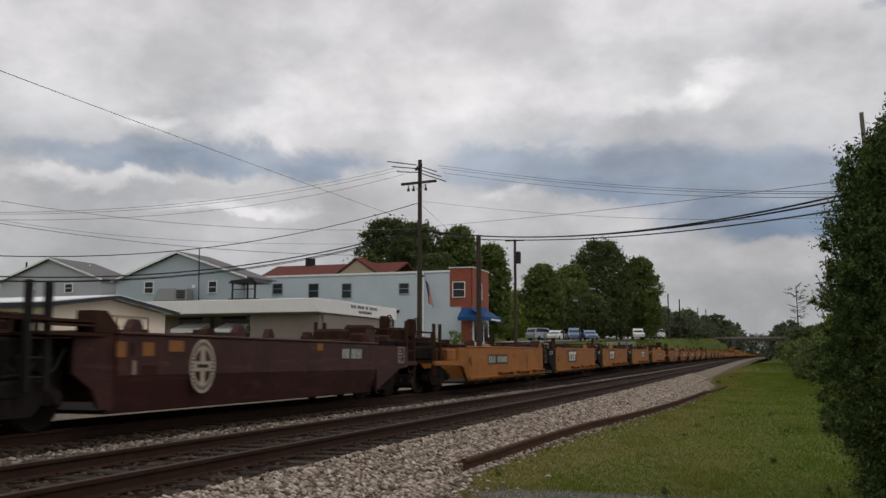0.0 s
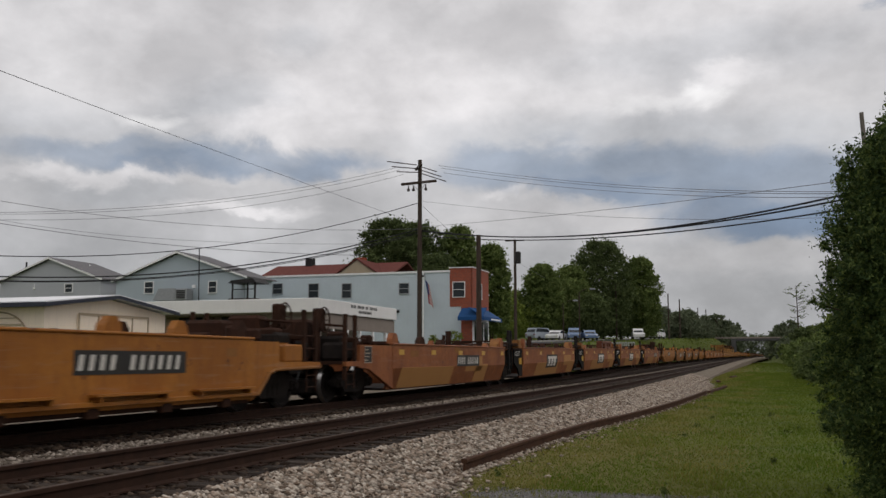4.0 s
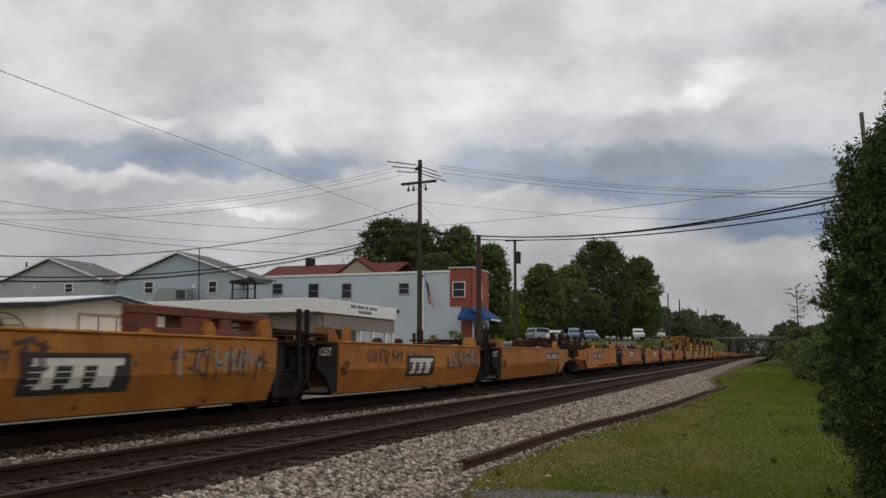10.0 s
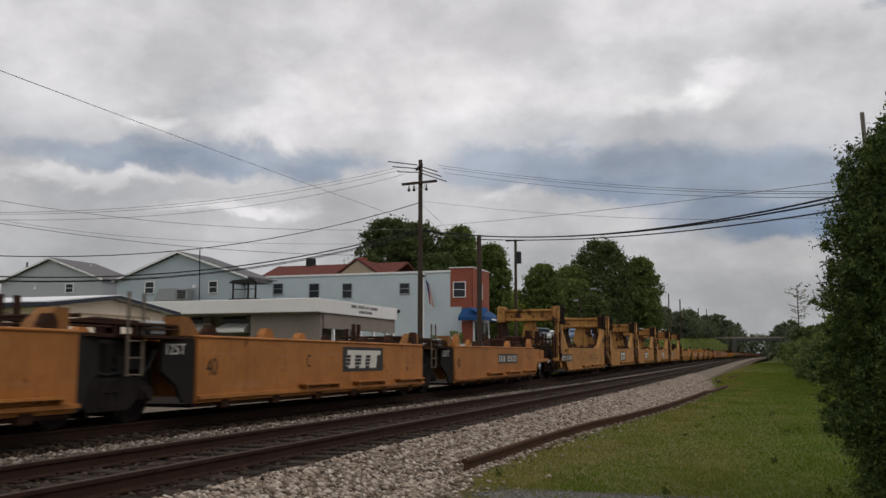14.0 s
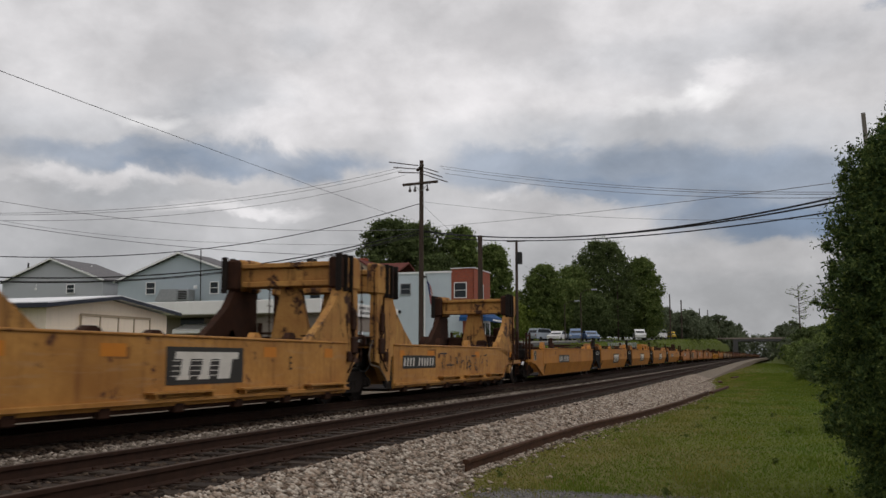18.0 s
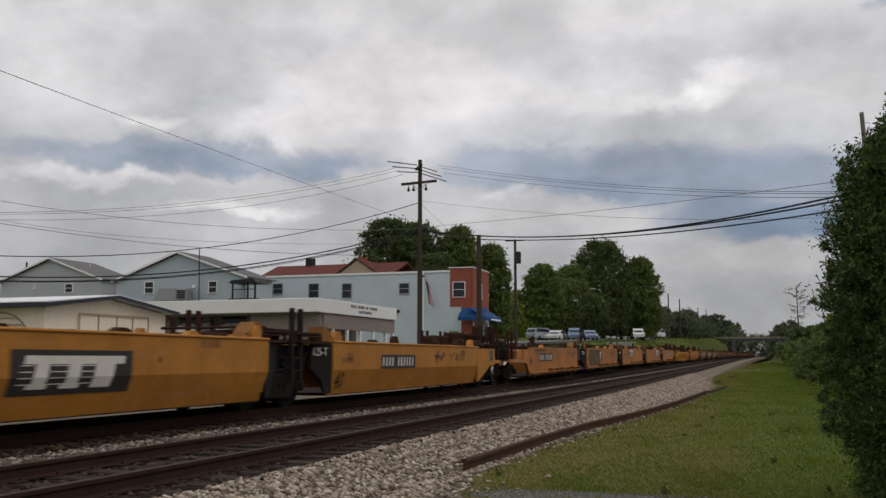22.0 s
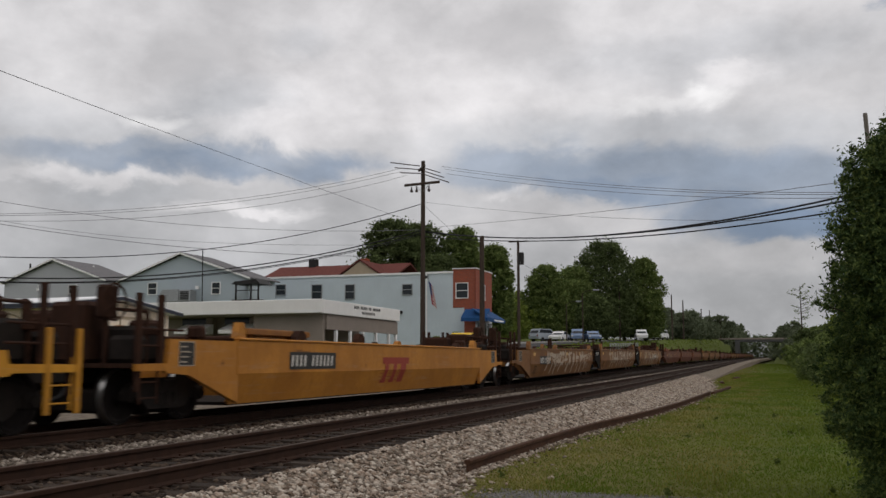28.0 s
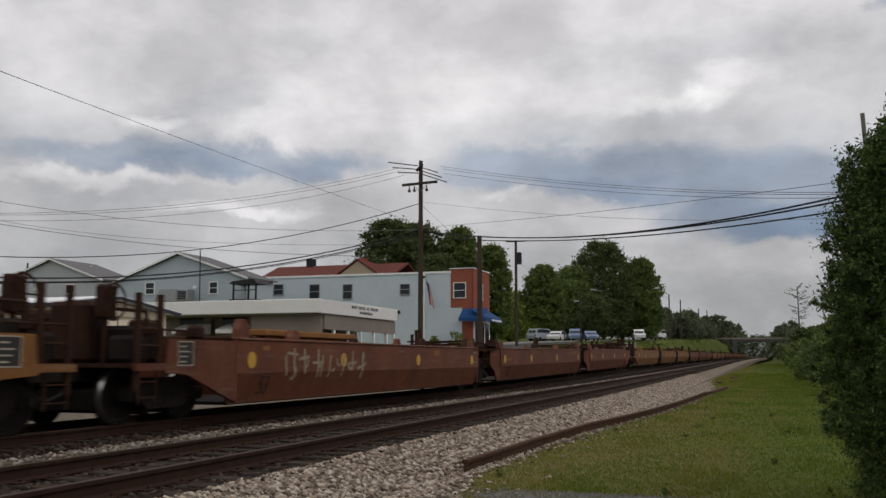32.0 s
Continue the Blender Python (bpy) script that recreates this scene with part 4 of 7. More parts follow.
for i in range(14):
    tree("bush", 14 + 1.1 * i + rng.uniform(-0.5, 0.5), 452 + 6 * (i % 5), rng.uniform(4, 7.5), rng.uniform(2.5, 3.5), 0.05, LEAF_MID, 30, 60, 0.9, 190 + i, "dark green bush under the bridge", group="bushes beyond the bridge", trunk_r=0.1)

# woods that close the line of the railway, haze painted into their leaf colour
rg2 = np.random.default_rng(33)
wcs = np.stack([rg2.uniform(-90, 90, 900), rg2.uniform(1440, 1470, 900), 36 * rg2.random(900) ** 0.8], 1)
thing("far_woods", leaf_cloud("far_woods", wcs, np.full(900, 4.0), 26, 3.0, LEAF_HAZED, 34), label="haze-tinted green woods at the end of the railway", category="woods", kind="stuff")

# road bridge over the railway
bridge = thing("road_bridge", None, pose(3.2, 430, 0), "low dark concrete road bridge over the railway", "bridge")
part("deck", Geo().cbox(-12.6, 8, -5, 5, 9.5, 10.5, 0.05).mesh("deck", BRIDGE_STEEL), bridge)
part("parapet", Geo().cbox(-34, 14, -5.1, -4.8, 10.5, 11.1, 0.04).mesh("parapet", TAUPE_WALL), bridge)
for x0, x1 in ((-14.6, -12.6), (8, 10)):
    part("abutment", Geo().cbox(x0, x1, -5, 5, -0.5, 10.5, 0.05).mesh("abutment", BRIDGE_STEEL), bridge)

# mown grass
rg = np.random.default_rng(9)
nb = 300000
bx = rg.uniform(-3.75, 5.5, nb)
by = np.where(np.arange(nb) < 255000, 8.5 + 108 * rg.random(nb) ** 2.6, 90 + 330 * rg.random(nb) ** 1.3)
bx = np.where(by > 100, bx * 1.25 + 0.8, bx)
keep = ~(((((bx + 1.75) / 1.4) ** 2 + ((by - 10.35) / 0.65) ** 2) < 1) & (rg.random(nb) < 0.8))
keep &= bx > np.interp(by, EDGE_Y, EDGE_X) + rg.normal(0.03, 0.10, nb)
bx, by = bx[keep], by[keep]
nb = len(bx)
hh = rg.uniform(0.015, 0.042, nb) * (1 + 0.6 * (np.sin(bx * 2.1) * np.sin(by * 0.9 + bx) > 0.5))
an = rg.uniform(0, 6.28, nb)
wd = 0.0045 + by * 0.0003
p0 = np.stack([bx - np.cos(an) * wd, by - np.sin(an) * wd, np.zeros(nb)], 1)
p1 = np.stack([bx + np.cos(an) * wd, by + np.sin(an) * wd, np.zeros(nb)], 1)
p2 = np.stack([bx + rg.normal(0, 0.02, nb), by + rg.normal(0, 0.02, nb), hh], 1)
tri = np.stack([p0, p1, p2], 1)
drift = np.sin(bx * 1.3 + 0.6 * by) * np.sin(by * 0.45 - bx * 0.8) + 0.6 * np.sin(bx * 2.9 - by * 0.21)
dry = rg.random(nb) < np.clip(0.45 - 0.28 * (bx + 1.8) + 0.6 * drift, 0.03, 0.92)
thing("grass", quads_mesh("grass", tri[~dry], BLADES), label="short mown green grass", category="grass", kind="stuff")
thing("dry_grass", quads_mesh("dry_grass", tri[dry], DRY_BLADES), label="yellowish dry grass along the ballast edge", category="grass", kind="stuff")
bank = []
for _ in range(2600):
    x_ = -14.2 - 4.3 * rng.random()
    y_ = 60 + 370 * rng.random() ** 1.3
    bank.append((x_, y_, ground_z(x_, y_) + 0.02))
thing("bank_weeds", leaf_cloud("bank_weeds", bank, [rng.uniform(0.15, 0.45) for _ in bank], 14, 0.16, BLADES, 78), label="rough grass and weeds on the bank below the street", category="weeds", kind="stuff")
wc = [(rng.uniform(-3.7, 3.2), 9 + 22 * rng.random() ** 1.4, 0.05) for _ in range(22)]
thing("weeds", leaf_cloud("weeds", wc, [rng.uniform(0.05, 0.13) for _ in wc], 20, 0.07, WEEDS, 77), label="small broad-leaved weeds in the grass", category="weeds", kind="stuff")

# ------------------------------------------------------------------ buildings


def window_thing(parent, x, z, w, h, y, frame_mat=TRIM_WHITE, axis="y", sign=-1, bar=True):
    """A sash window on a wall across y (or across x): frame, sill, panes set back in the frame."""
    def put(name, mat, a0, a1, z0, z1, d0, d1, par):
        d0, d1 = sorted((y + sign * d0, y + sign * d1))
        g = Geo()
        if axis == "y":
            g.box(a0, a1, d0, d1, z0, z1)
        else:
            g.box(d0, d1, a0, a1, z0, z1)
        return part(name, g.mesh(name, mat), par)
    win = put("window", DARK_INSIDE, x, x + w, z, z + h, -0.02, 0.012, parent)
    t = 0.07
    for a0, a1, z0, z1 in ((x - t, x, z - t, z + h + t), (x + w, x + w + t, z - t, z + h + t), (x, x + w, z + h, z + h + t)):
        put("window_frame", frame_mat, a0, a1, z0, z1, -0.02, 0.06, win)
    put("window_sill", frame_mat, x - t, x + w + t, z - t, z, -0.02, 0.10, win)
    put("pane", WINDOW_GLASS, x, x + w, z + h / 2, z + h, 0.012, 0.022, win)
    put("pane", WINDOW_GLASS, x, x + w, z, z + h / 2, 0.006, 0.016, win)
    if bar:
        put("sash_bar", frame_mat, x, x + w, z + h / 2 - 0.025, z + h / 2 + 0.025, 0.01, 0.035, win)
    return win


def lap_siding(x0, x1, z0, z1, y, mat, course=0.2, top=None):
    """Overlapping boards on a wall that faces -y; top(z) trims their ends under a gable."""
    g = Geo()
    z = z0
    while z < z1 - 0.01:
        h = min(course, z1 - z)
        a, b = (x0, x1) if top is None else top(z + h)
        if b - a > 0.1:
            g.prism([(y, z), (y - 0.036, z), (y - 0.006, z + h), (y, z + h)], "x", a, b)
        z += course
    return g.mesh("siding", mat)


# white-blue two-storey building with a brick shop front
WY, WX, WL, WZ, WT = 85.4, -26.0, -49.0, 2.3, 10.1
shop = thing("shop_building", None, pose(0, 0, 0), "two-storey building with pale blue siding and a red brick shop front", "building")
g = Geo().box(WL, WX - 0.02, WY, 91.0, WZ, WT - 0.25)
part("wall", g.mesh("wall", SIDING), shop)
part("siding", lap_siding(WL, -28.25, WZ, WT - 0.1, WY, SIDING, 0.26), shop, "pale blue lap siding")
part("siding", lap_siding(-28.25, -27.1, WZ, 6.6, WY, SIDING, 0.26), shop, "pale blue lap siding")
part("parapet", Geo().box(WL - 0.1, -28.2, WY - 0.12, WY + 0.2, WT - 0.12, WT + 0.06).mesh("parapet", TRIM_WHITE), shop, "thin white roof edging")
part("roof", Geo().box(WL, -26.2, WY + 0.2, 91.0, WT - 0.25, WT - 0.15).mesh("roof", SHINGLE_GREY), shop)
brick_mat = bpy.data.materials.new("brick_courses")
brick_mat.use_nodes = True
bn, bl = brick_mat.node_tree.nodes, brick_mat.node_tree.links
bt = bn.new("ShaderNodeTexBrick")
for k, v in (("Scale", 1.0), ("Mortar Size", 0.008), ("Brick Width", 0.22), ("Row Height", 0.075)):
    bt.inputs[k].default_value = v
bt.inputs["Color1"].default_value, bt.inputs["Color2"].default_value, bt.inputs["Mortar"].default_value = (0.34, 0.078, 0.038, 1), (0.25, 0.055, 0.03, 1), (0.20, 0.10, 0.07, 1)
btc = bn.new("ShaderNodeTexCoord")
bsep = bn.new("ShaderNodeSeparateXYZ")
bl.new(btc.outputs["Object"], bsep.inputs[0])
badd = bn.new("ShaderNodeMath")
bl.new(bsep.outputs["X"], badd.inputs[0])
bl.new(bsep.outputs["Y"], badd.inputs[1])
bcm = bn.new("ShaderNodeCombineXYZ")
bl.new(badd.outputs[0], bcm.inputs["X"])
bl.new(bsep.outputs["Z"], bcm.inputs["Y"])
bl.new(bcm.outputs[0], bt.inputs["Vector"])
bl.new(bt.outputs["Color"], bn["Principled BSDF"].inputs["Base Color"])
bn["Principled BSDF"].inputs["Roughness"].default_value = 0.9
g = Geo()
g.box(-28.25, WX, WY - 0.06, WY + 0.02, 6.6, 10.35)
g.box(-27.1, WX, WY - 0.06, WY + 0.02, WZ, 6.6)
g.box(WX - 0.05, WX + 0.05, WY - 0.06, 91.0, 5.6, 10.35)
part("brick_front", g.mesh("brick_front", brick_mat), shop, "red brick facing with a light coping")
part("coping", Geo().box(-28.35, WX + 0.12, WY - 0.14, WY + 0.08, 10.35, 10.43).box(WX - 0.12, WX + 0.12, WY + 0.08, 91.1, 10.35, 10.43).mesh("coping", TRIM_WHITE), shop)
for x, z, w, h in ((-47.6, 8.3, 1.05, 1.0), (-43.45, 7.8, 1.05, 1.38), (-39.7, 7.72, 0.95, 1.38), (-33.5, 8.0, 0.97, 0.97)):
    window_thing(shop, x, z, w, h, WY - 0.03, GALV)
window_thing(shop, -27.9, 7.55, 1.15, 1.4, WY - 0.06, TRIM_WHITE)
window_thing(shop, 87.2, 7.5, 1.2, 1.4, WX + 0.05, TRIM_WHITE, axis="x", sign=1)
aw = Geo().prism([(WX + 0.05, 6.45), (WX + 1.55, 5.55), (WX + 1.55, 5.2), (WX + 1.5, 5.2), (WX + 1.5, 5.5), (WX + 0.05, 6.35)], "y", 84.0, 90.6)
aw.prism([(WY - 0.06, 6.45), (WY - 1.5, 5.55), (WY - 1.5, 5.2), (WY - 1.45, 5.2), (WY - 1.45, 5.5), (WY - 0.06, 6.35)], "x", -27.0, WX + 1.5)
awning = part("awning", aw.mesh("awning", AWNING_BLUE), shop, "bright blue cloth awning")
part("lettering", Geo().box(WX + 1.552, WX + 1.56, 86.6, 90.0, 5.3, 5.46).mesh("lettering", TRIM_WHITE), awning)
sl = Geo()
sl.add([(WX + 0.55, 85.6, 6.17), (WX + 0.95, 86.5, 5.93), (WX + 1.05, 86.3, 5.87), (WX + 0.65, 85.4, 6.11)], [(0, 1, 2, 3)])
part("emblem", sl.mesh("emblem", TRIM_WHITE), awning)
for k, y in enumerate((86.0, 87.7, 89.4)):
    part("shop_window", Geo().box(WX + 0.03, WX + 0.06, y, y + 1.3, WZ + 0.9, 5.2).mesh("shop_window", WINDOW_GLASS), shop)
part("shop_front", Geo().box(WX - 0.05, WX + 0.03, WY + 0.1, 91.0, WZ, 5.6).mesh("shop_front", TRIM_WHITE), shop, "white shop front under the awning")
part("wall_lamp", Geo().cbox(-31.2, -30.9, WY - 0.25, WY - 0.03, 9.55, 9.75, 0.03).mesh("wall_lamp", BLACK_PAINT), shop)
part("wall_box", Geo().cbox(-33.9, -33.5, WY - 0.2, WY - 0.03, 6.1, 6.4, 0.03).mesh("wall_box", BLACK_PAINT), shop)

part("downspout", Geo().cbox(-31.05, -30.93, WY - 0.14, WY - 0.035, WZ, WT - 0.12, 0.02).mesh("downspout", TRIM_WHITE), shop)

# flag on a slanted staff
flag = thing("flag", None, pose(-30.5, WY - 0.9, 9.75), "striped flag with a blue corner hanging from a staff", "flag")
part("staff", Geo().rod((0, 0.85, -1.3), (-0.05, -0.15, 0.15), 0.03, 8).mesh("staff", GALV), flag)
cloth = part("cloth", Geo().box(-0.02, 0.02, -0.02, 0.02, -0.03, 0.0).mesh("cloth", FLAG_WHITE), flag, at=Matrix.Translation((0.02, 0, -0.55)) @ Matrix.Diagonal((0.85, 1, 0.82, 1)))
for i in range(7):
    z0 = -0.31 * i
    def strip(mat, a, b, name, zz0, zz1):
        gg = Geo()
        a, b = a - zz1 * 0.22, b - zz1 * 0.22
        for k in range(5):
            x0, x1 = a + (b - a) * k / 5, a + (b - a) * (k + 1) / 5
            off0, off1 = 0.06 * math.sin(9 * x0), 0.06 * math.sin(9 * x1)
            gg.add([(x0, off0, zz0 - x0 * 1.3), (x1, off1, zz0 - x1 * 1.3), (x1, off1, zz1 - x1 * 1.3), (x0, off0, zz1 - x0 * 1.3),
                    (x0, off0 + 0.01, zz0 - x0 * 1.3), (x1, off1 + 0.01, zz0 - x1 * 1.3), (x1, off1 + 0.01, zz1 - x1 * 1.3), (x0, off0 + 0.01, zz1 - x0 * 1.3)],
                   [(0, 1, 2, 3), (7, 6, 5, 4), (0, 4, 5, 1), (3, 2, 6, 7)])
        part(name, gg.mesh(name, mat), cloth)
    strip(FLAG_BLUE if i < 4 else FLAG_RED, 0.0, 0.3 if i < 4 else 0.2, "canton" if i < 4 else "stripe", z0 - 0.31, z0)
    e_ = 0.3 if i < 4 else 0.2
    strip(FLAG_RED, e_, 0.56, "stripe", z0 - 0.155, z0)
    strip(FLAG_WHITE, e_, 0.56, "stripe", z0 - 0.31, z0 - 0.125)

# house with the red roof behind it
house = thing("red_roof_house", None, pose(0, 0, 0), "house with red-brown shingle roofs and a tan gable", "house")
part("wall", Geo().box(-56, -39.8, 97, 108, 3.0, 10.6).mesh("wall", SIDING_LIGHT), house)
part("roof", Geo().prism([(96.2, 10.7), (102.5, 13.05), (108.8, 10.7), (108.8, 10.5), (102.5, 12.85), (96.2, 10.5)], "x", -56.6, -39.2).mesh("roof", SHINGLE_RED), house)
part("gable_roof", Geo().prism([(-45.9, 11.0), (-42.9, 12.95), (-39.9, 11.0), (-39.9, 10.85), (-42.9, 12.8), (-45.9, 10.85)], "y", 95.8, 103).mesh("gable_roof", SHINGLE_RED), house)
part("gable", Geo().prism([(-45.6, 10.9), (-42.9, 12.75), (-40.2, 10.9)], "y", 96.0, 97.0).mesh("gable", TAN_GABLE), house, "tan painted gable")
part("chimney", Geo().cbox(-52.5, -51.6, 102.0, 103.0, 11.5, 13.9, 0.04).mesh("chimney", BLACK_PAINT), house)
part("chimney", Geo().cbox(-45.5, -44.6, 101.8, 102.8, 12.0, 13.7, 0.04).mesh("chimney", BRICK_RED), house)

# two gabled blue-grey houses


def gabled_house(xl, xr, xp, zp, ze, y, depth, wall_mat, label, wins, ground):
    h = thing("gabled_house", None, pose(0, 0, 0), label, "house", "gabled houses")
    over = 0.35
    k = (zp - ze) / (xp - xl)

    def span(z):
        if z <= ze:
            return xl, xr
        d = (z - ze)
        return xl + d / k, xr - d / ((zp - ze) / (xr - xp))
    part("wall", Geo().prism([(xl, ground), (xr, ground), (xr, ze), (xp, zp - 0.15), (xl, ze)], "y", y, y + depth).mesh("wall", wall_mat), h)
    part("siding", lap_siding(xl, xr, ground, zp, y, wall_mat, 0.2, span), h)
    kr = (zp - ze) / (xr - xp)
    for a, b, q in ((xl - over, xp, k), (xr + over, xp, kr)):
        z0 = ze - over * q
        part("roof", Geo().prism([(a, z0 + 0.06), (b, zp + 0.06), (b, zp + 0.16), (a, z0 + 0.16)], "y", y - over, y + depth + over).mesh("roof", SHINGLE_GREY), h)
        part("barge_board", Geo().prism([(a, z0 - 0.04), (b, zp - 0.04), (b, zp + 0.14), (a, z0 + 0.14)], "y", y - over - 0.04, y - over - 0.002).mesh("barge_board", TRIM_WHITE), h)
    for x, z, w, hh_ in wins:
        window_thing(h, x, z, w, hh_, y - 0.03, TRIM_WHITE)
    return h


h2 = gabled_house(-59.0, -44.7, -52.05, 11.6, 9.1, 75.0, 4.9, SIDING_GREY, "blue-grey sided house with a white-trimmed gable",
                  [(-55.68, 7.84, 0.94, 1.05), (-48.58, 7.73, 0.82, 1.03)], 1.8)
h1 = gabled_house(-73.2, -60.8, -67.05, 11.55, 9.35, 75.0, 6.2, SIDING_LIGHT, "light grey sided house with a white-trimmed gable",
                  [(-65.07, 8.16, 0.87, 0.78)], 1.8)
part("meter_box", Geo().cbox(-69.0, -68.75, 74.85, 74.97, 8.5, 8.75, 0.02).box(-68.9, -68.86, 74.93, 74.97, 8.75, 9.1).mesh("meter_box", TRIM_WHITE), h1)
part("meter_box", Geo().cbox(-50.35, -50.0, 74.8, 74.97, 8.2, 8.5, 0.02).mesh("meter_box", TRIM_WHITE), h2)
part("vent_pipe", Geo().rod((-72.85, 78, 9.0), (-72.85, 78, 11.7), 0.09, 8).mesh("vent_pipe", BLACK_PAINT), h1)
part("vent_pipe", Geo().rod((-65.56, 79, 10.5), (-65.56, 79, 11.3), 0.06, 8).mesh("vent_pipe", TRIM_WHITE), h1)
part("service_mast", Geo().rod((-49.4, 74.6, 7.0), (-49.5, 74.6, 11.8), 0.05, 8).mesh("service_mast", BLACK_PAINT), h2)
link = thing("link_building", None, pose(0, 0, 0), "grey-roofed link between the two gabled houses", "building")
part("wall", Geo().box(-60.7, -59.1, 78.5, 81, 1.8, 9.0).mesh("wall", SIDING_GREY), link)
part("roof", Geo().prism([(77.8, 9.0), (79.8, 10.0), (81.5, 9.0)], "x", -61.2, -58.6).mesh("roof", SHINGLE_GREY), link)
unit = thing("hvac_unit", None, pose(0, 0, 0), "grey rooftop air unit before the blue-grey house", "air unit")
part("duct", Geo().prism([(-53.6, 7.0), (-51.2, 7.0), (-51.2, 8.1), (-53.0, 8.1)], "y", 73.4, 74.5).mesh("duct", GALV), unit)
part("fan_box", Geo().cbox(-51.18, -49.95, 73.4, 74.5, 7.0, 8.05, 0.04).mesh("fan_box", GALV), unit)
for k in range(5):
    part("louvre", Geo().box(-51.0, -50.1, 73.34, 73.4, 7.15 + 0.16 * k, 7.25 + 0.16 * k).mesh("louvre", BLACK_PAINT), unit)
# covered balcony
bal = thing("covered_balcony", None, pose(0, 0, 0), "dark covered wooden balcony beside the blue-grey house", "balcony")
part("canopy", Geo().prism([(-45.1, 8.35), (-42.2, 8.35), (-42.6, 8.75), (-44.7, 8.6)], "y", 72.6, 75.0).mesh("canopy", BLACK_PAINT), bal)
for x in (-44.75, -43.2, -42.45):
    part("post", Geo().cbox(x - 0.07, x + 0.07, 72.8, 72.94, 1.8, 8.35, 0.015).mesh("post", BLACK_PAINT), bal)
part("floor", Geo().box(-45.0, -42.3, 72.6, 75.0, 6.75, 6.95).mesh("floor", TIE_WOOD), bal)
part("handrail", Geo().box(-44.75, -42.45, 72.84, 72.9, 7.75, 7.82).mesh("handrail", BLACK_PAINT), bal)

# cream shed with a low gable and white roof
shed = thing("shed", None, pose(0, 0, 0), "cream block shed with a white low-pitched roof and navy trim", "shed")
part("wall", Geo().prism([(30.0, 0.2), (38.0, 0.2), (38.0, 3.66), (33.9, 4.16), (30.0, 3.62)], "x", -42, -27.0).mesh("wall", CREAM_WALL), shed)
part("roof", Geo().prism([(29.5, 3.70), (33.9, 4.22), (33.9, 4.36), (29.5, 3.84)], "x", -42, -26.5).prism([(38.4, 3.70), (33.9, 4.22), (33.9, 4.36), (38.4, 3.84)], "x", -42, -26.5).mesh("roof", ROOF_WHITE), shed)
part("fascia", Geo().prism([(29.48, 3.62), (33.9, 4.17), (38.42, 3.63), (38.42, 3.79), (33.9, 4.32), (29.48, 3.78)], "x", -26.5, -26.46).mesh("fascia", NAVY), shed, "navy blue roof fascia")
part("eaves_board", Geo().box(-42, -26.46, 29.44, 29.49, 3.61, 3.79).mesh("eaves_board", NAVY), shed)
dr = part("sliding_door", Geo().box(-26.99, -26.93, 31.9, 36.6, 0.4, 3.45).mesh("sliding_door", CREAM_WALL), shed)
for y in (31.9, 33.1, 34.3, 35.4, 36.55):
    part("door_rail", Geo().box(-26.93, -26.89, y, y + 0.06, 0.4, 3.45).mesh("door_rail", TAN_GABLE), dr)
part("door_rail", Geo().box(-26.93, -26.885, 31.9, 36.6, 3.39, 3.49).mesh("door_rail", TAN_GABLE), dr)

hoop = [(-29.25 + 1.5 * math.cos(math.pi * k / 16), 29.93, 2.4 + 1.05 * math.sin(math.pi * k / 16)) for k in range(17)]
vent = part("arched_vent", Geo().path(hoop, 0.035).mesh("arched_vent", TAN_GABLE), shed, "arched tan louvre on the cream wall")
for z_ in (2.7, 2.95, 3.2):
    w_ = 1.5 * math.sqrt(max(0.0, 1 - ((z_ - 2.4) / 1.05) ** 2))
    part("louvre_bar", Geo().box(-29.25 - w_, -29.25 + w_, 29.92, 29.98, z_ - 0.02, z_ + 0.02).mesh("louvre_bar", TAN_GABLE), vent)

# low building with a white fascia
pav = thing("low_shop", None, pose(0, 0, 0), "low flat-roofed building with a broad white fascia and taupe walls", "building")
part("fascia", Geo().cbox(-40, -26.0, 52.45, 52.65, 4.5, 5.38, 0.03).mesh("fascia", FASCIA_WHITE), pav, "broad white metal fascia")
part("fascia", Geo().cbox(-26.2, -26.0, 52.66, 65.7, 4.48, 5.36, 0.03).mesh("fascia", FASCIA_WHITE), pav, "broad white metal fascia")
part("roof", Geo().box(-40, -26.2, 52.65, 65.7, 5.1, 5.2).mesh("roof", ROOF_WHITE), pav)
part("soffit", Geo().box(-40, -26.25, 52.7, 65.6, 4.42, 4.5).mesh("soffit", TAUPE_WALL), pav)
part("wall", Geo().box(-31.3, -26.3, 53.2, 53.5, 0.6, 4.42).mesh("wall", TAUPE_WALL), pav)
part("wall", Geo().box(-40, -31.3, 55.6, 55.9, 0.6, 4.42).mesh("wall", TAUPE_WALL), pav)
part("beam", Geo().box(-26.35, -26.15, 53.5, 65.6, 3.5, 4.42).mesh("beam", TAUPE_WALL), pav)
part("wall", Geo().box(-29.5, -29.3, 53.5, 65.6, 0.6, 4.42).mesh("wall", TAUPE_WALL), pav)
for y in (55.0, 57.2, 59.3, 61.6, 64.0, 65.4):
    part("column", Geo().cbox(-26.34, -26.14, y - 0.1, y + 0.1, 0.6, 3.5, 0.02).mesh("column", TRIM_WHITE), pav)
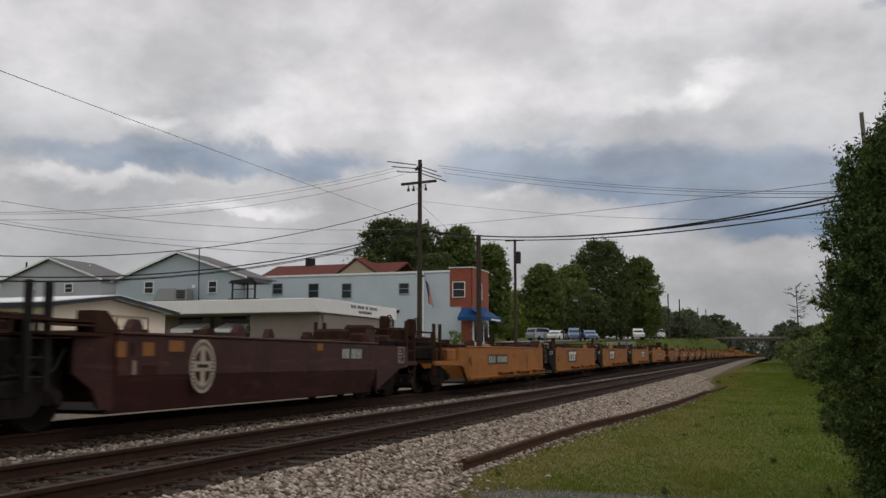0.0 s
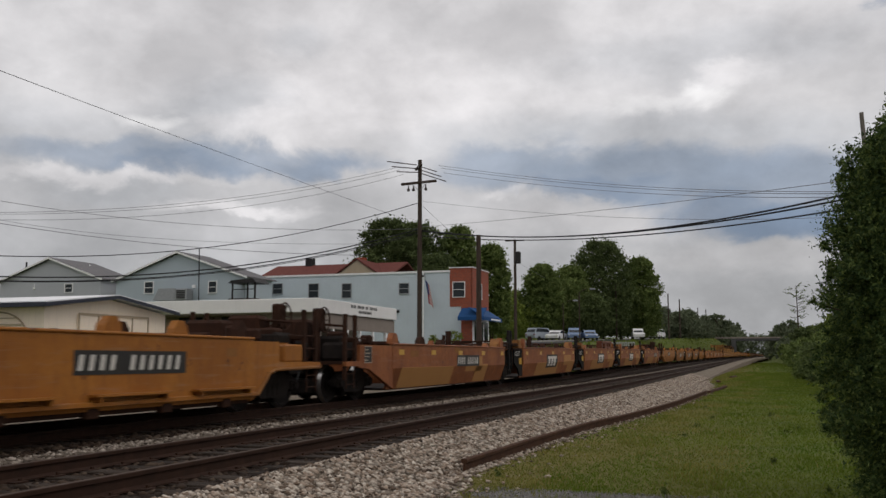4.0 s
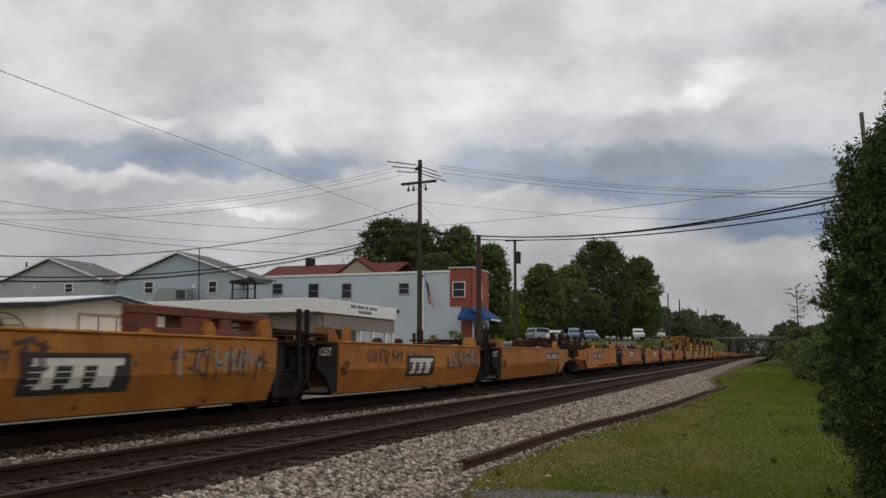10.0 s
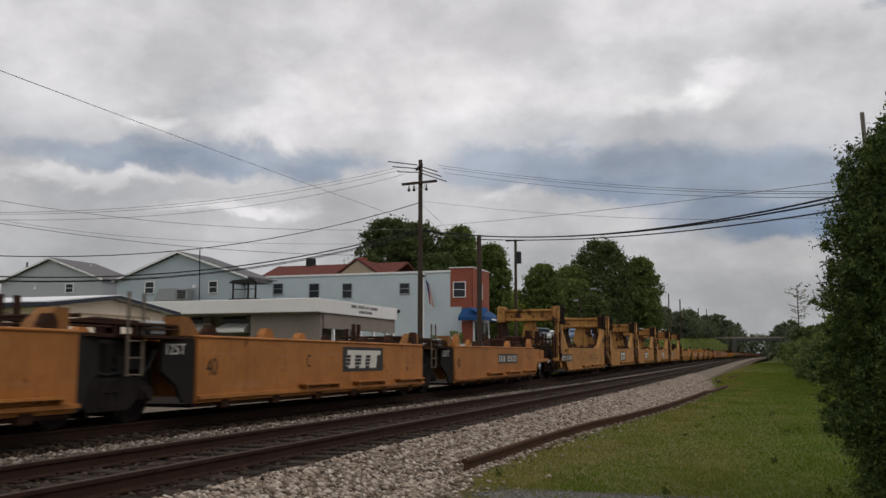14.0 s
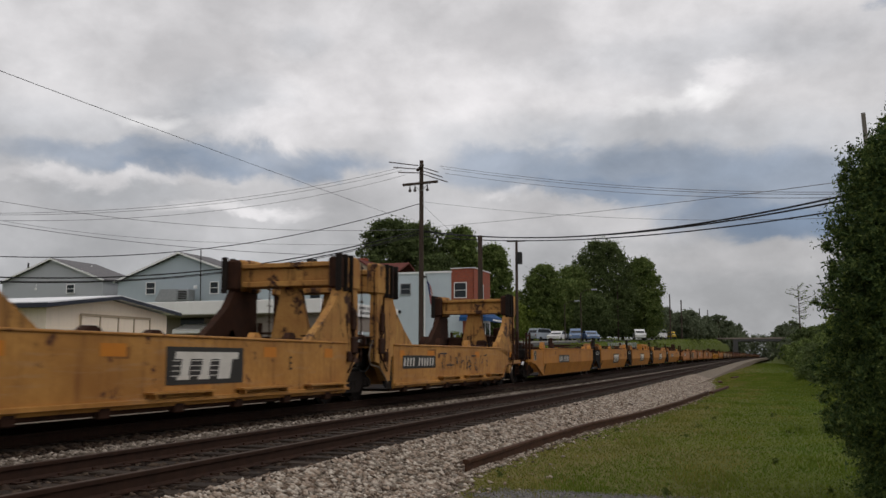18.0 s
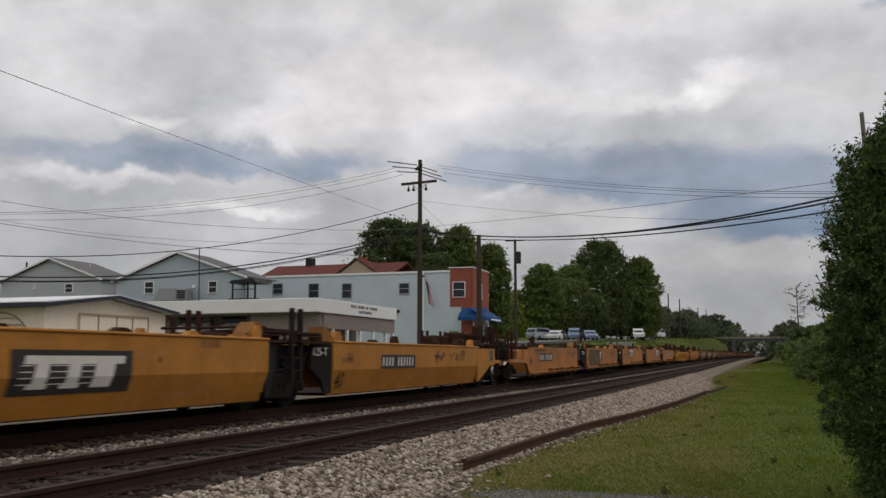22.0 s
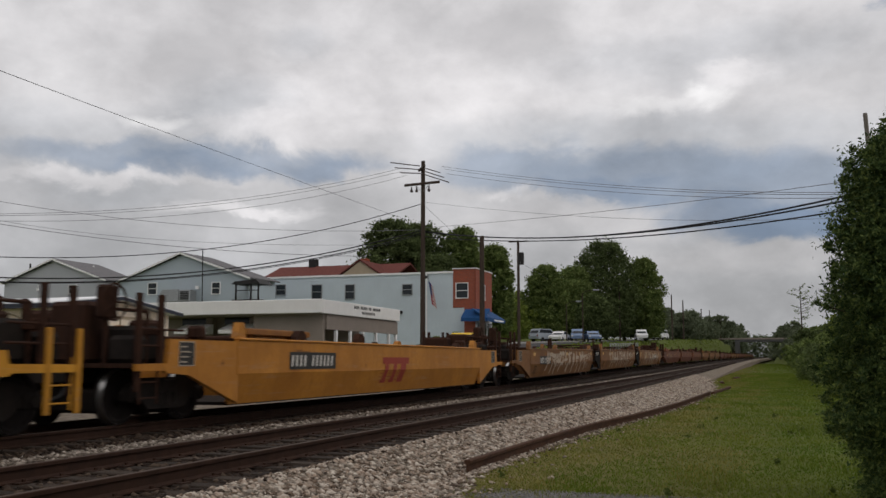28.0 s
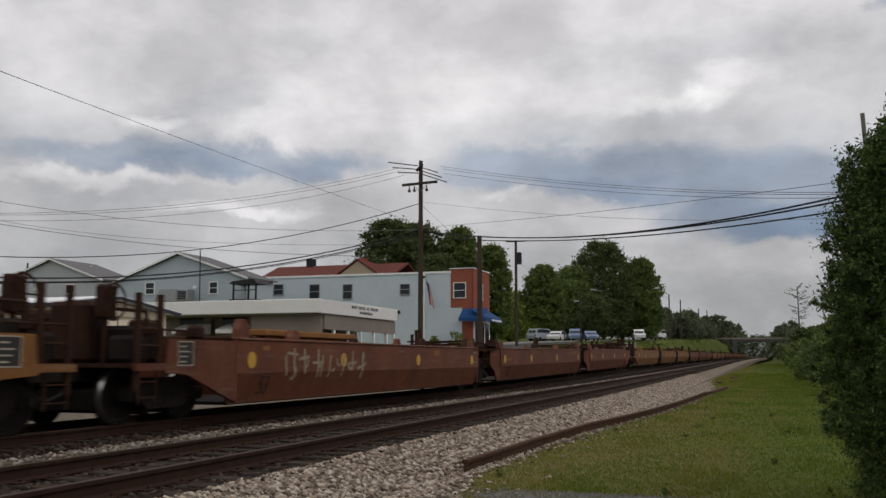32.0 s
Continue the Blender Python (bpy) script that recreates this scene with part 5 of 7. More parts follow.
for x in (-38.3, -34.9):
    part("shop_window", Geo().box(x, x + 1.95, 55.5, 55.6, 3.95, 4.42).mesh("shop_window", WINDOW_GLASS), pav)
    part("counter", Geo().prism([(54.6, 3.97), (53.2, 3.55), (53.2, 3.3), (54.6, 3.3)], "x", x + 0.95, x + 3.1).mesh("counter", FASCIA_WHITE), pav, "sloping white counter under the window")
    part("pier", Geo().cbox(x + 2.15, x + 2.75, 55.1, 55.6, 0.6, 4.42, 0.03).mesh("pier", TAUPE_WALL), pav)
sg_ = Geo()
for ya_, yb_, za_, zb_ in ((57.3, 58.2, 5.0, 5.2), (58.4, 59.6, 5.0, 5.2), (59.8, 60.3, 5.0, 5.2), (60.5, 61.9, 5.0, 5.2), (58.6, 60.9, 4.68, 4.86)):
    n_ = max(2, round((yb_ - ya_) / 0.22))
    for k in range(n_):
        q_ = ya_ + (yb_ - ya_) * k / n_
        sg_.box(-25.998, -25.99, q_, q_ + 0.14, za_, zb_)
part("sign_lettering", sg_.mesh("sign_lettering", BLACK_PAINT), pav)

# ------------------------------------------------------------------ poles and wires


def pole(x, y, top, r, mat, label, lean=(0, 0)):
    z = ground_z(x, y) - 0.5
    p = thing("utility_pole", None, pose(x, y, 0), label, "utility pole", "utility poles")
    part("post", Geo().rod((lean[0], lean[1], z), (0, 0, top), r, 12, r * 0.75).mesh("post", mat, smooth=False), p)
    return p


mp_ = pole(-20.33, 55.3, 14.35, 0.17, POLE_WOOD, "tall dark wooden utility pole with crossarms and insulators")
part("crossarm", Geo().cbox(-1.15, 1.15, -0.06, 0.06, -0.08, 0.08, 0.015).mesh("crossarm", POLE_WOOD), mp_, at=pose(0, -0.2, 12.83, 0, -6, 18))
part("crossarm", Geo().cbox(-0.07, 0.07, -0.85, 0.85, -0.07, 0.07, 0.015).mesh("crossarm", POLE_WOOD), mp_, at=pose(-0.02, -0.2, 13.85, 0, 0, 32))
part("brace", Geo().rod((-0.6, -0.2, 12.85), (0, -0.1, 12.3), 0.02, 6).rod((0.6, -0.2, 12.85), (0, -0.1, 12.3), 0.02, 6).mesh("brace", GALV), mp_)
for x in (-0.85, -0.5, 0.35):
    part("insulator", Geo().lathe((x, 0.15, 12.35), (x, 0.15, 12.8), [(0, 0.03), (0.05, 0.1), (0.15, 0.1), (0.2, 0.05), (0.4, 0.03)], 10).mesh("insulator", PORCELAIN), mp_)
for k, (dx, z) in enumerate(((-0.5, 14.0), (-0.2, 13.75), (0.15, 13.5))):
    for s in (-1, 1):
        a, b = (dx * 0.3, s * 0.2, z), (dx + s * 0.95, s * 2.0, z - 0.1 * (k + 1) + 0.05)
        part("insulator", Geo().rod(a, b, 0.035, 6).mesh("insulator", PORCELAIN), mp_)
pole(-14.1, 47.55, 8.2, 0.16, POLE_WOOD, "short dark wooden pole carrying cables")
p3 = pole(-20.85, 82.0, 12.45, 0.15, POLE_WOOD, "dark wooden utility pole with a transformer")
part("transformer", Geo().lathe((0.35, -0.3, 10.2), (0.35, -0.3, 11.3), [(0, 0.22), (0.05, 0.27), (1.0, 0.27), (1.1, 0.2)], 14).mesh("transformer", BLACK_PAINT), p3)
part("crossarm", Geo().cbox(-0.9, 0.9, -0.06, 0.06, 12.3, 12.42, 0.015).mesh("crossarm", POLE_WOOD), p3)
pr = pole(2.85, 26.7, 8.15, 0.075, POLE_GREY, "slim grey wooden pole rising behind the evergreen", lean=(0.35, 0))
for x, y, top, r in ((-18.2, 204.8, 15.6, 0.17), (-19.5, 252, 17.3, 0.2), (-19.5, 330, 19.1, 0.2), (-19.5, 383, 21.2, 0.2), (-21.5, 150, 13.5, 0.13)):
    pole(x, y, top, r, POLE_WOOD, "distant dark utility pole beside the street")
for x, y, top in ((-20.5, 112, 9.6), (-24.5, 122, 8.9)):
    sl_ = thing("street_lamp", None, pose(x, y, 0), "grey street lamp on a curved arm", "street lamp", "street lamps")
    part("post", Geo().rod((0, 0, ground_z(x, y) - 0.3), (0, 0, top), 0.08, 10, 0.06).mesh("post", POLE_WOOD), sl_)
    part("arm", Geo().path([(0, 0, top), (0.7, 0, top + 0.35), (1.5, 0, top + 0.4)], 0.03).mesh("arm", POLE_WOOD), sl_)
    part("lantern", Geo().cbox(1.3, 2.0, -0.15, 0.15, top + 0.3, top + 0.48, 0.05).mesh("lantern", GALV), sl_)


def wire3(a, m, b, r, mat):
    """A wire that hangs through a middle point."""
    cu = bpy.data.curves.new("overhead_wire", "CURVE")
    cu.dimensions, cu.bevel_depth, cu.bevel_resolution = "3D", r, 1
    sp = cu.splines.new("POLY")
    a, m, b = Vector(a), Vector(m), Vector(b)
    k = (m - a).length / ((m - a).length + (b - m).length)
    c = (m - a * (1 - k) ** 2 - b * k ** 2) / (2 * k * (1 - k))
    sp.points.add(28)
    for i, p in enumerate(sp.points):
        t = i / 28
        p.co = (*(a * (1 - t) ** 2 + c * 2 * t * (1 - t) + b * t * t), 1)
    cu.materials.append(mat)
    return thing("overhead_wire", cu, label="black overhead cable between the poles" if mat is CABLE else "thin grey overhead wire between the poles", category="wire", group="overhead wires")


for mat_, r_, a_, m_, b_ in (
        (CABLE, 0.009, (-15.3, 13.17, 7.74), (-21.93, 31.85, 10.48), (-22.16, 57.24, 10.86)),
        (CABLE, 0.026, (-36.01, 33.94, 6.51), (-30.24, 44.27, 7.64), (-20.5, 55.58, 11.61)),
        (CABLE, 0.032, (-20.57, 55.78, 9.87), (-5.68, 39.93, 6.96), (3.11, 28.11, 6.3)),
        (CABLE, 0.030, (-20.57, 55.79, 9.8), (-5.68, 39.94, 6.94), (3.1, 28.13, 6.15)),
        (CABLE, 0.026, (-20.58, 55.82, 9.51), (-5.69, 39.95, 6.79), (3.09, 28.16, 5.85)),
        (CABLE, 0.036, (-33.69, 30.64, 5.23), (-29.12, 42.7, 6.24), (-20.57, 55.78, 9.91)),
        (CABLE, 0.030, (-33.7, 30.66, 5.04), (-29.13, 42.72, 6.06), (-20.58, 55.8, 9.72)),
        (CABLE, 0.020, (-33.7, 30.66, 5.01), (-29.13, 42.72, 6.0), (-20.58, 55.81, 9.62)),
        (WIRE_GREY, 0.012, (-36.95, 33.37, 8.48), (-28.03, 44.66, 10.49), (-21.04, 53.04, 13.46)),
        (WIRE_GREY, 0.012, (-36.95, 33.38, 8.42), (-28.04, 44.68, 10.33), (-20.88, 53.12, 13.31)),
        (WIRE_GREY, 0.012, (-36.96, 33.4, 8.21), (-28.05, 44.72, 9.93), (-20.69, 53.22, 13.03)),
        (WIRE_GREY, 0.013, (-33.55, 30.23, 8.86), (-29.89, 42.11, 8.88), (-20.57, 55.77, 9.94)),
        (WIRE_GREY, 0.016, (-33.59, 30.34, 7.87), (-29.93, 42.24, 7.67), (-23.36, 52.94, 8.01)),
        (WIRE_GREY, 0.010, (-33.58, 30.31, 8.09), (-32.8, 41.2, 8.21), (-23.33, 52.86, 8.71)),
        (WIRE_GREY, 0.012, (-19.2, 55.73, 14.01), (-5.91, 43.76, 9.76), (3.34, 30.28, 6.59)),
        (WIRE_GREY, 0.012, (-19.03, 55.81, 13.83), (-5.91, 43.77, 9.65), (3.34, 30.29, 6.53)),
        (WIRE_GREY, 0.012, (-18.91, 55.89, 13.54), (-5.92, 43.79, 9.44), (3.34, 30.3, 6.43)),
        (WIRE_GREY, 0.009, (-20.4, 55.61, 11.72), (-9.66, 48.92, 9.3), (3.79, 34.7, 6.47)),
        (WIRE_GREY, 0.011, (-20.56, 55.76, 10.05), (-5.64, 39.82, 8.0), (3.12, 28.08, 6.62)),
        (WIRE_GREY, 0.010, (-20.37, 55.64, 11.5), (-19.24, 56.18, 10.34), (-18.17, 56.67, 9.25)),
        (WIRE_GREY, 0.010, (-20.56, 81.24, 10.4), (-19.79, 83.71, 9.78), (-19.45, 88.13, 9.4)),):
    wire3(a_, m_, b_, r_, mat_)

# ------------------------------------------------------------------ parked cars
CAR_PAINTS = {}
for nm, col in (("silver", (0.36, 0.40, 0.46)), ("white", (0.74, 0.74, 0.74)), ("blue", (0.16, 0.23, 0.36)), ("grey", (0.22, 0.23, 0.25)), ("yellow", (0.75, 0.50, 0.04))):
    CAR_PAINTS[nm] = material(nm + "_car_paint", col, tuple(c * 0.85 for c in col), rough=0.25, scale=2, amount=0.2, bump=0)
TYRE = material("tyre_rubber", (0.02, 0.02, 0.02), rough=0.8, bump=0)
LAMP_LENS = material("lamp_lens", (0.6, 0.58, 0.5), rough=0.2, bump=0)
TAIL_LENS = material("tail_lens", (0.25, 0.02, 0.02), rough=0.2, bump=0)
SHAPES = {"car": ([(-2.2, 0.35), (2.2, 0.35), (2.25, 0.7), (1.9, 0.85), (1.0, 0.95), (-1.9, 1.0), (-2.2, 0.8)], [(-1.7, 0.98), (1.05, 0.95), (0.35, 1.42), (-1.0, 1.45)]),
          "suv": ([(-2.3, 0.4), (2.3, 0.4), (2.35, 0.8), (2.1, 1.05), (1.1, 1.12), (-2.25, 1.15), (-2.35, 0.8)], [(-2.2, 1.13), (1.2, 1.1), (0.5, 1.75), (-1.9, 1.78)]),
          "pickup": ([(-2.7, 0.5), (2.7, 0.5), (2.75, 0.95), (2.5, 1.15), (1.0, 1.2), (-2.7, 1.2), (-2.75, 0.8)], [(-0.9, 1.18), (1.2, 1.18), (0.55, 1.8), (-0.75, 1.82)])}


def vehicle(name, shape, paint, at, label):
    """A road vehicle along its own x: body, cabin with glass, wheels, lamps."""
    v = thing(name, None, at, label, "car" if shape != "pickup" else "truck", "road vehicles")
    low, cab = SHAPES[shape]
    P = CAR_PAINTS[paint]
    part("body", Geo().prism(low, "y", -0.88, 0.88).mesh("body", P), v)
    cabin = part("cabin", Geo().prism(cab, "y", -0.78, 0.78).mesh("cabin", P), v)
    (x0, z0), (x1, z1), (x2, z2), (x3, z3) = cab
    cx, cz = (x0 + x1 + x2 + x3) / 4, (z0 + z2) / 2
    inner = [(cx + (x - cx) * 0.88, cz + (z - cz) * 0.72) for x, z in cab]
    for s in (-1, 1):
        part("side_window", Geo().prism(inner, "y", min(s * 0.775, s * 0.79), max(s * 0.775, s * 0.79)).mesh("side_window", WINDOW_GLASS), cabin)
    for (xa, za), (xb, zb), d in (((x1, z1), (x2, z2), 0.012), ((x0, z0), (x3, z3), -0.012)):
        g_ = Geo()
        g_.add([(xa + d, -0.68, za + 0.05), (xa + d, 0.68, za + 0.05), (xb + d, 0.66, zb - 0.06), (xb + d, -0.66, zb - 0.06)], [(0, 1, 2, 3)])
        part("windscreen", g_.mesh("windscreen", WINDOW_GLASS), cabin)
    half = low[1][0]
    for x in (-half * 0.62, half * 0.64):
        for s in (-1, 1):
            part("wheel", Geo().lathe((x, s * 0.72, 0.33), (x, s * 0.92, 0.33), [(0, 0.30), (0.03, 0.33), (0.16, 0.33), (0.19, 0.29), (0.192, 0.2), (0.17, 0.05)], 16).mesh("wheel", TYRE), v)
    for s in (-1, 1):
        part("headlight", Geo().cbox(half - 0.08, half + 0.05, s * 0.68 - 0.14, s * 0.68 + 0.14, low[2][1] - 0.12, low[2][1] + 0.02, 0.02).mesh("headlight", LAMP_LENS), v)
        part("tail_light", Geo().cbox(-half - 0.06, -half + 0.05, s * 0.72 - 0.1, s * 0.72 + 0.1, 0.75, 0.95, 0.02).mesh("tail_light", TAIL_LENS), v)
    return v


for shape, paint, x, y, turn_ in (("suv", "silver", -28.4, 126, 62), ("car", "white", -26.1, 125, -95), ("suv", "blue", -24.0, 127, -80), ("car", "blue", -22.0, 127, -70),
                                  ("suv", "white", -18.2, 150, -78), ("suv", "white", -17.2, 170, -100)):
    z = max(ground_z(x, y), road_level(y) + 0.05)
    vehicle("parked_car", shape, paint, pose(x, y, z, 0, 0, turn_), "%s %s parked beside the street" % (paint, "estate car" if shape == "suv" else "saloon car"))
PICKUP = vehicle("pickup_truck", "pickup", "yellow", pose(-21, 239, road_level(239) + 0.06, 0, 0, -90), "yellow pickup truck driving along the street")

# flagpole beside the evergreen, with a flag that blows into view
flag_staff = thing("flagpole", None, pose(2.72, 13.3, 0), "white flagpole rising behind the evergreen", "flagpole")
part("shaft", Geo().rod((0, 0, 0), (0, 0, 7.05), 0.045, 12, 0.03).mesh("shaft", GALV), flag_staff)
part("finial", Geo().lathe((0, 0, 7.03), (0, 0, 7.21), [(0, 0.02), (0.05, 0.07), (0.12, 0.07), (0.18, 0.01)], 12).mesh("finial", GALV), flag_staff)
BIG_FLAG = thing("big_flag", None, pose(2.72, 13.3, 6.4), "large striped flag with a blue corner on the flagpole", "flag")
FW, FH = 1.45, 0.92


def cloth_strip(name, mat, u0, u1, z0, z1):
    g_ = Geo()
    n_ = 10
    for k in range(n_):
        ua, ub = u0 + (u1 - u0) * k / n_, u0 + (u1 - u0) * (k + 1) / n_
        for (p, q) in ((ua, ub),):
            wa, wb = 0.10 * math.sin(6.5 * p) * p, 0.10 * math.sin(6.5 * q) * q
            da, db = -0.45 * p - 0.12 * p * p, -0.45 * q - 0.12 * q * q
            g_.add([(0.05 + p * 0.75, wa, z0 + da), (0.05 + q * 0.75, wb, z0 + db), (0.05 + q * 0.75, wb, z1 + db), (0.05 + p * 0.75, wa, z1 + da),
                    (0.05 + p * 0.75, wa + 0.004, z0 + da), (0.05 + q * 0.75, wb + 0.004, z0 + db), (0.05 + q * 0.75, wb + 0.004, z1 + db), (0.05 + p * 0.75, wa + 0.004, z1 + da)],
                   [(0, 1, 2, 3), (7, 6, 5, 4), (0, 4, 5, 1), (3, 2, 6, 7)])
    return part(name, g_.mesh(name, mat), BIG_FLAG)


for i in range(13):
    z1 = FH / 2 - FH * i / 13
    cloth_strip("stripe", FLAG_RED if i % 2 == 0 else FLAG_WHITE, 0.58 if i < 7 else 0.0, FW - 0.34 * ((i - 7) / 7) ** 2, z1 - FH / 13, z1)
cloth_strip("canton", FLAG_BLUE, 0.0, 0.58, FH / 2 - FH * 7 / 13, FH / 2)

# a row of pale guard posts on the bank below the street, and clipped shrubs by the shop
guard = thing("guard_rail", None, pose(0, 0, 0), "row of short pale steel posts with a cable along the bank", "guard rail")
tops = []
for k in range(13):
    y_ = 110.5 + 2.1 * k
    z_ = ground_z(-17, y_)
    tops.append((-17, y_, z_ + 0.78))
    part("post", Geo().cbox(-17.09, -16.91, y_ - 0.09, y_ + 0.09, z_ - 0.3, z_ + 0.87, 0.015).mesh("post", GALV), guard)
part("cable", Geo().path(tops, 0.015).mesh("cable", GALV), guard)
tree("shrub", -27.4, 84.2, 1.5, 0.8, 0.05, LEAF_LIGHT, 40, 60, 0.14, 301, "round light green shrub at the foot of the shop wall", trunk_r=0.05)
tree("shrub", -29.6, 84.4, 1.0, 0.6, 0.05, LEAF_LIGHT, 30, 60, 0.14, 302, "low light green shrub at the foot of the shop wall", trunk_r=0.05)


# ------------------------------------------------------------------ the train
SPEED = 20.427
TOP, KNEE, LOW = 1.42, 0.80, 0.235  # heights over the rail of a well's side


def wheelset_mesh():
    g = Geo()
    g.rod((-0.9, 0, 0), (0.9, 0, 0), 0.085, 10)
    for s in (-1, 1):
        x = s * GAUGE_HALF
        k = len(g.m)
        g.lathe((x - s * 0.075, 0, 0), (x + s * 0.06, 0, 0), [(0, 0.49), (0.028, 0.475), (0.03, 0.455), (0.13, 0.447), (0.131, 0.39), (0.10, 0.36), (0.085, 0.16), (0.13, 0.13), (0.135, 0.05)], 26)
        g.m[k + 52:k + 78] = [1] * 26
    return g.mesh("wheelset", WHEEL_STEEL, TREAD)


def truck_mesh(base=1.78):
    g = Geo()
    h = base / 2
    for s in (-1, 1):
        x0, x1 = (s * 0.93, s * 1.07) if s > 0 else (-1.07, -0.93)
        g.prism([(-h - 0.22, 0.52), (-h - 0.2, 0.40), (-h + 0.2, 0.40), (-0.5, 0.24), (0.5, 0.24), (h - 0.2, 0.40), (h + 0.2, 0.40), (h + 0.22, 0.52), (h + 0.05, 0.66),
                 (0.5, 0.76), (-0.5, 0.76), (-h - 0.05, 0.66)], "x", x0, x1)
        for y in (-h, h):
            g.cbox(min(s * 0.98, s * 1.12), max(s * 0.98, s * 1.12), y - 0.16, y + 0.16, 0.36, 0.60, 0.03)
            g.rod((s * 1.1, y, 0.48), (s * 1.17, y, 0.48), 0.09, 10)
        for y in (-0.2, 0.0, 0.2):
            g.rod((s * 1.03, y, 0.3), (s * 1.03, y, 0.62), 0.07, 8)
    g.cbox(-1.1, 1.1, -0.22, 0.22, 0.5, 0.74, 0.03)
    g.cbox(-0.6, 0.6, -1.25, 1.25, 0.2, 0.58, 0.05)
    for s in (-1, 1):
        g.cbox(-0.95, 0.95, s * 0.32 - 0.06, s * 0.32 + 0.06, 0.14, 0.46, 0.02)
    g.lathe((0, 0, 0.74), (0, 0, 0.9), [(0, 0.35), (0.16, 0.35)], 16)
    return g.mesh("truck_frame", TRUCK_DIRT)


WHEELSET, TRUCK = wheelset_mesh(), truck_mesh()
WHEELS = []


def truck(parent, y):
    t = part("truck", TRUCK, parent, "grimy cast steel truck", at=pose(0, y, 0))
    for dy in (-0.89, 0.89):
        w = part("wheelset", WHEELSET, t)
        w.matrix_parent_inverse = pose(0, dy, 0.455)
        WHEELS.append(w)
    return t


def side_profile(kind):
    if kind == "flat":
        return [(1.50, TOP), (1.50, 0.43), (1.575, 0.42), (1.575, 0.36), (1.50, 0.35), (1.48, 0.29), (1.40, 0.29), (1.40, 0.40), (1.42, TOP)]
    if kind == "ribbed":
        return [(1.52, 1.24), (1.52, 1.10), (1.44, 1.08), (1.44, LOW), (1.36, LOW), (1.36, 1.24)]
    return [(1.50, TOP), (1.50, KNEE), (1.30, LOW), (1.22, LOW), (1.40, KNEE), (1.42, TOP)]


CACHE = {}


def cached(key, build):
    if key not in CACHE:
        CACHE[key] = build()
    return CACHE[key]


def sx_mirror(poly, s):
    return [(x * s, z) for x, z in poly]


def text_mesh(word, size, mat):
    def build():
        cu = bpy.data.curves.new("stencil", "FONT")
        cu.body, cu.size, cu.extrude, cu.resolution_u = word, size, 0.002, 2
        cu.materials.append(mat)
        return cu
    return cached(("text", word, size, mat.name), build)


def near_face(y, z, x=1.503):
    """Pose of a flat thing on the side that faces the camera: its x runs along the car, its y up."""
    return Matrix(((0, 0, 1, x), (1, 0, 0, y), (0, 1, 0, z), (0, 0, 0, 1)))


SLOPE = 0.345


def lower_face(y, z):
    """The same on the lower, inward leaning panel."""
    k = math.hypot(1, SLOPE)
    return Matrix(((0, SLOPE / k, 1 / k, 1.504 - (KNEE - z) * SLOPE), (1, 0, 0, y), (0, 1 / k, -SLOPE / k, z), (0, 0, 0, 1)))


def bent(me, z):
    """A copy of a flat mesh, folded over the knee of the side, with its foot at height z."""
    def build():
        bm = bmesh.new()
        bm.from_mesh(me)
        bmesh.ops.bisect_plane(bm, geom=bm.verts[:] + bm.edges[:] + bm.faces[:], plane_co=(0, KNEE - z, 0), plane_no=(0, 1, 0))
        for v in bm.verts:
            if v.co.y < KNEE - z:
                v.co.z -= (KNEE - z - v.co.y) * SLOPE
        m2 = me.copy()
        bm.to_mesh(m2)
        bm.free()
        return m2
    return cached(("bent", me.name, round(z, 3)), build)


def stencil(parent, word, y, z, size, mat, kind, name="stencil"):
    return part(name, text_mesh(word, size, mat), parent, at=(lower_face(y, z) if kind == "slope" and z < KNEE - 0.1 else near_face(y, z)) @ Matrix.Diagonal((0.84, 1.1, 1, 1)))


def bars_mesh(w, h, n, mat_key):
    """A plate with bars in place of a car's number."""
    def build():
        g = Geo()
        g.box(0, w, 0, h, 0, 0.004)
        g.slot = 1
        step = (w - 0.16) / n
        for i in range(n):
            if i == 4:
                continue
            x = 0.08 + i * step
            g.add([(x, 0.18 * h, 0.006), (x + step * 0.42, 0.18 * h, 0.006), (x + step * 0.60, 0.82 * h, 0.006), (x + step * 0.18, 0.82 * h, 0.006)], [(0, 1, 2, 3)])
        return g.mesh("number_plate", LOGO_BLACK, LOGO_WHITE)
    return cached(("bars", w, h, n), build)


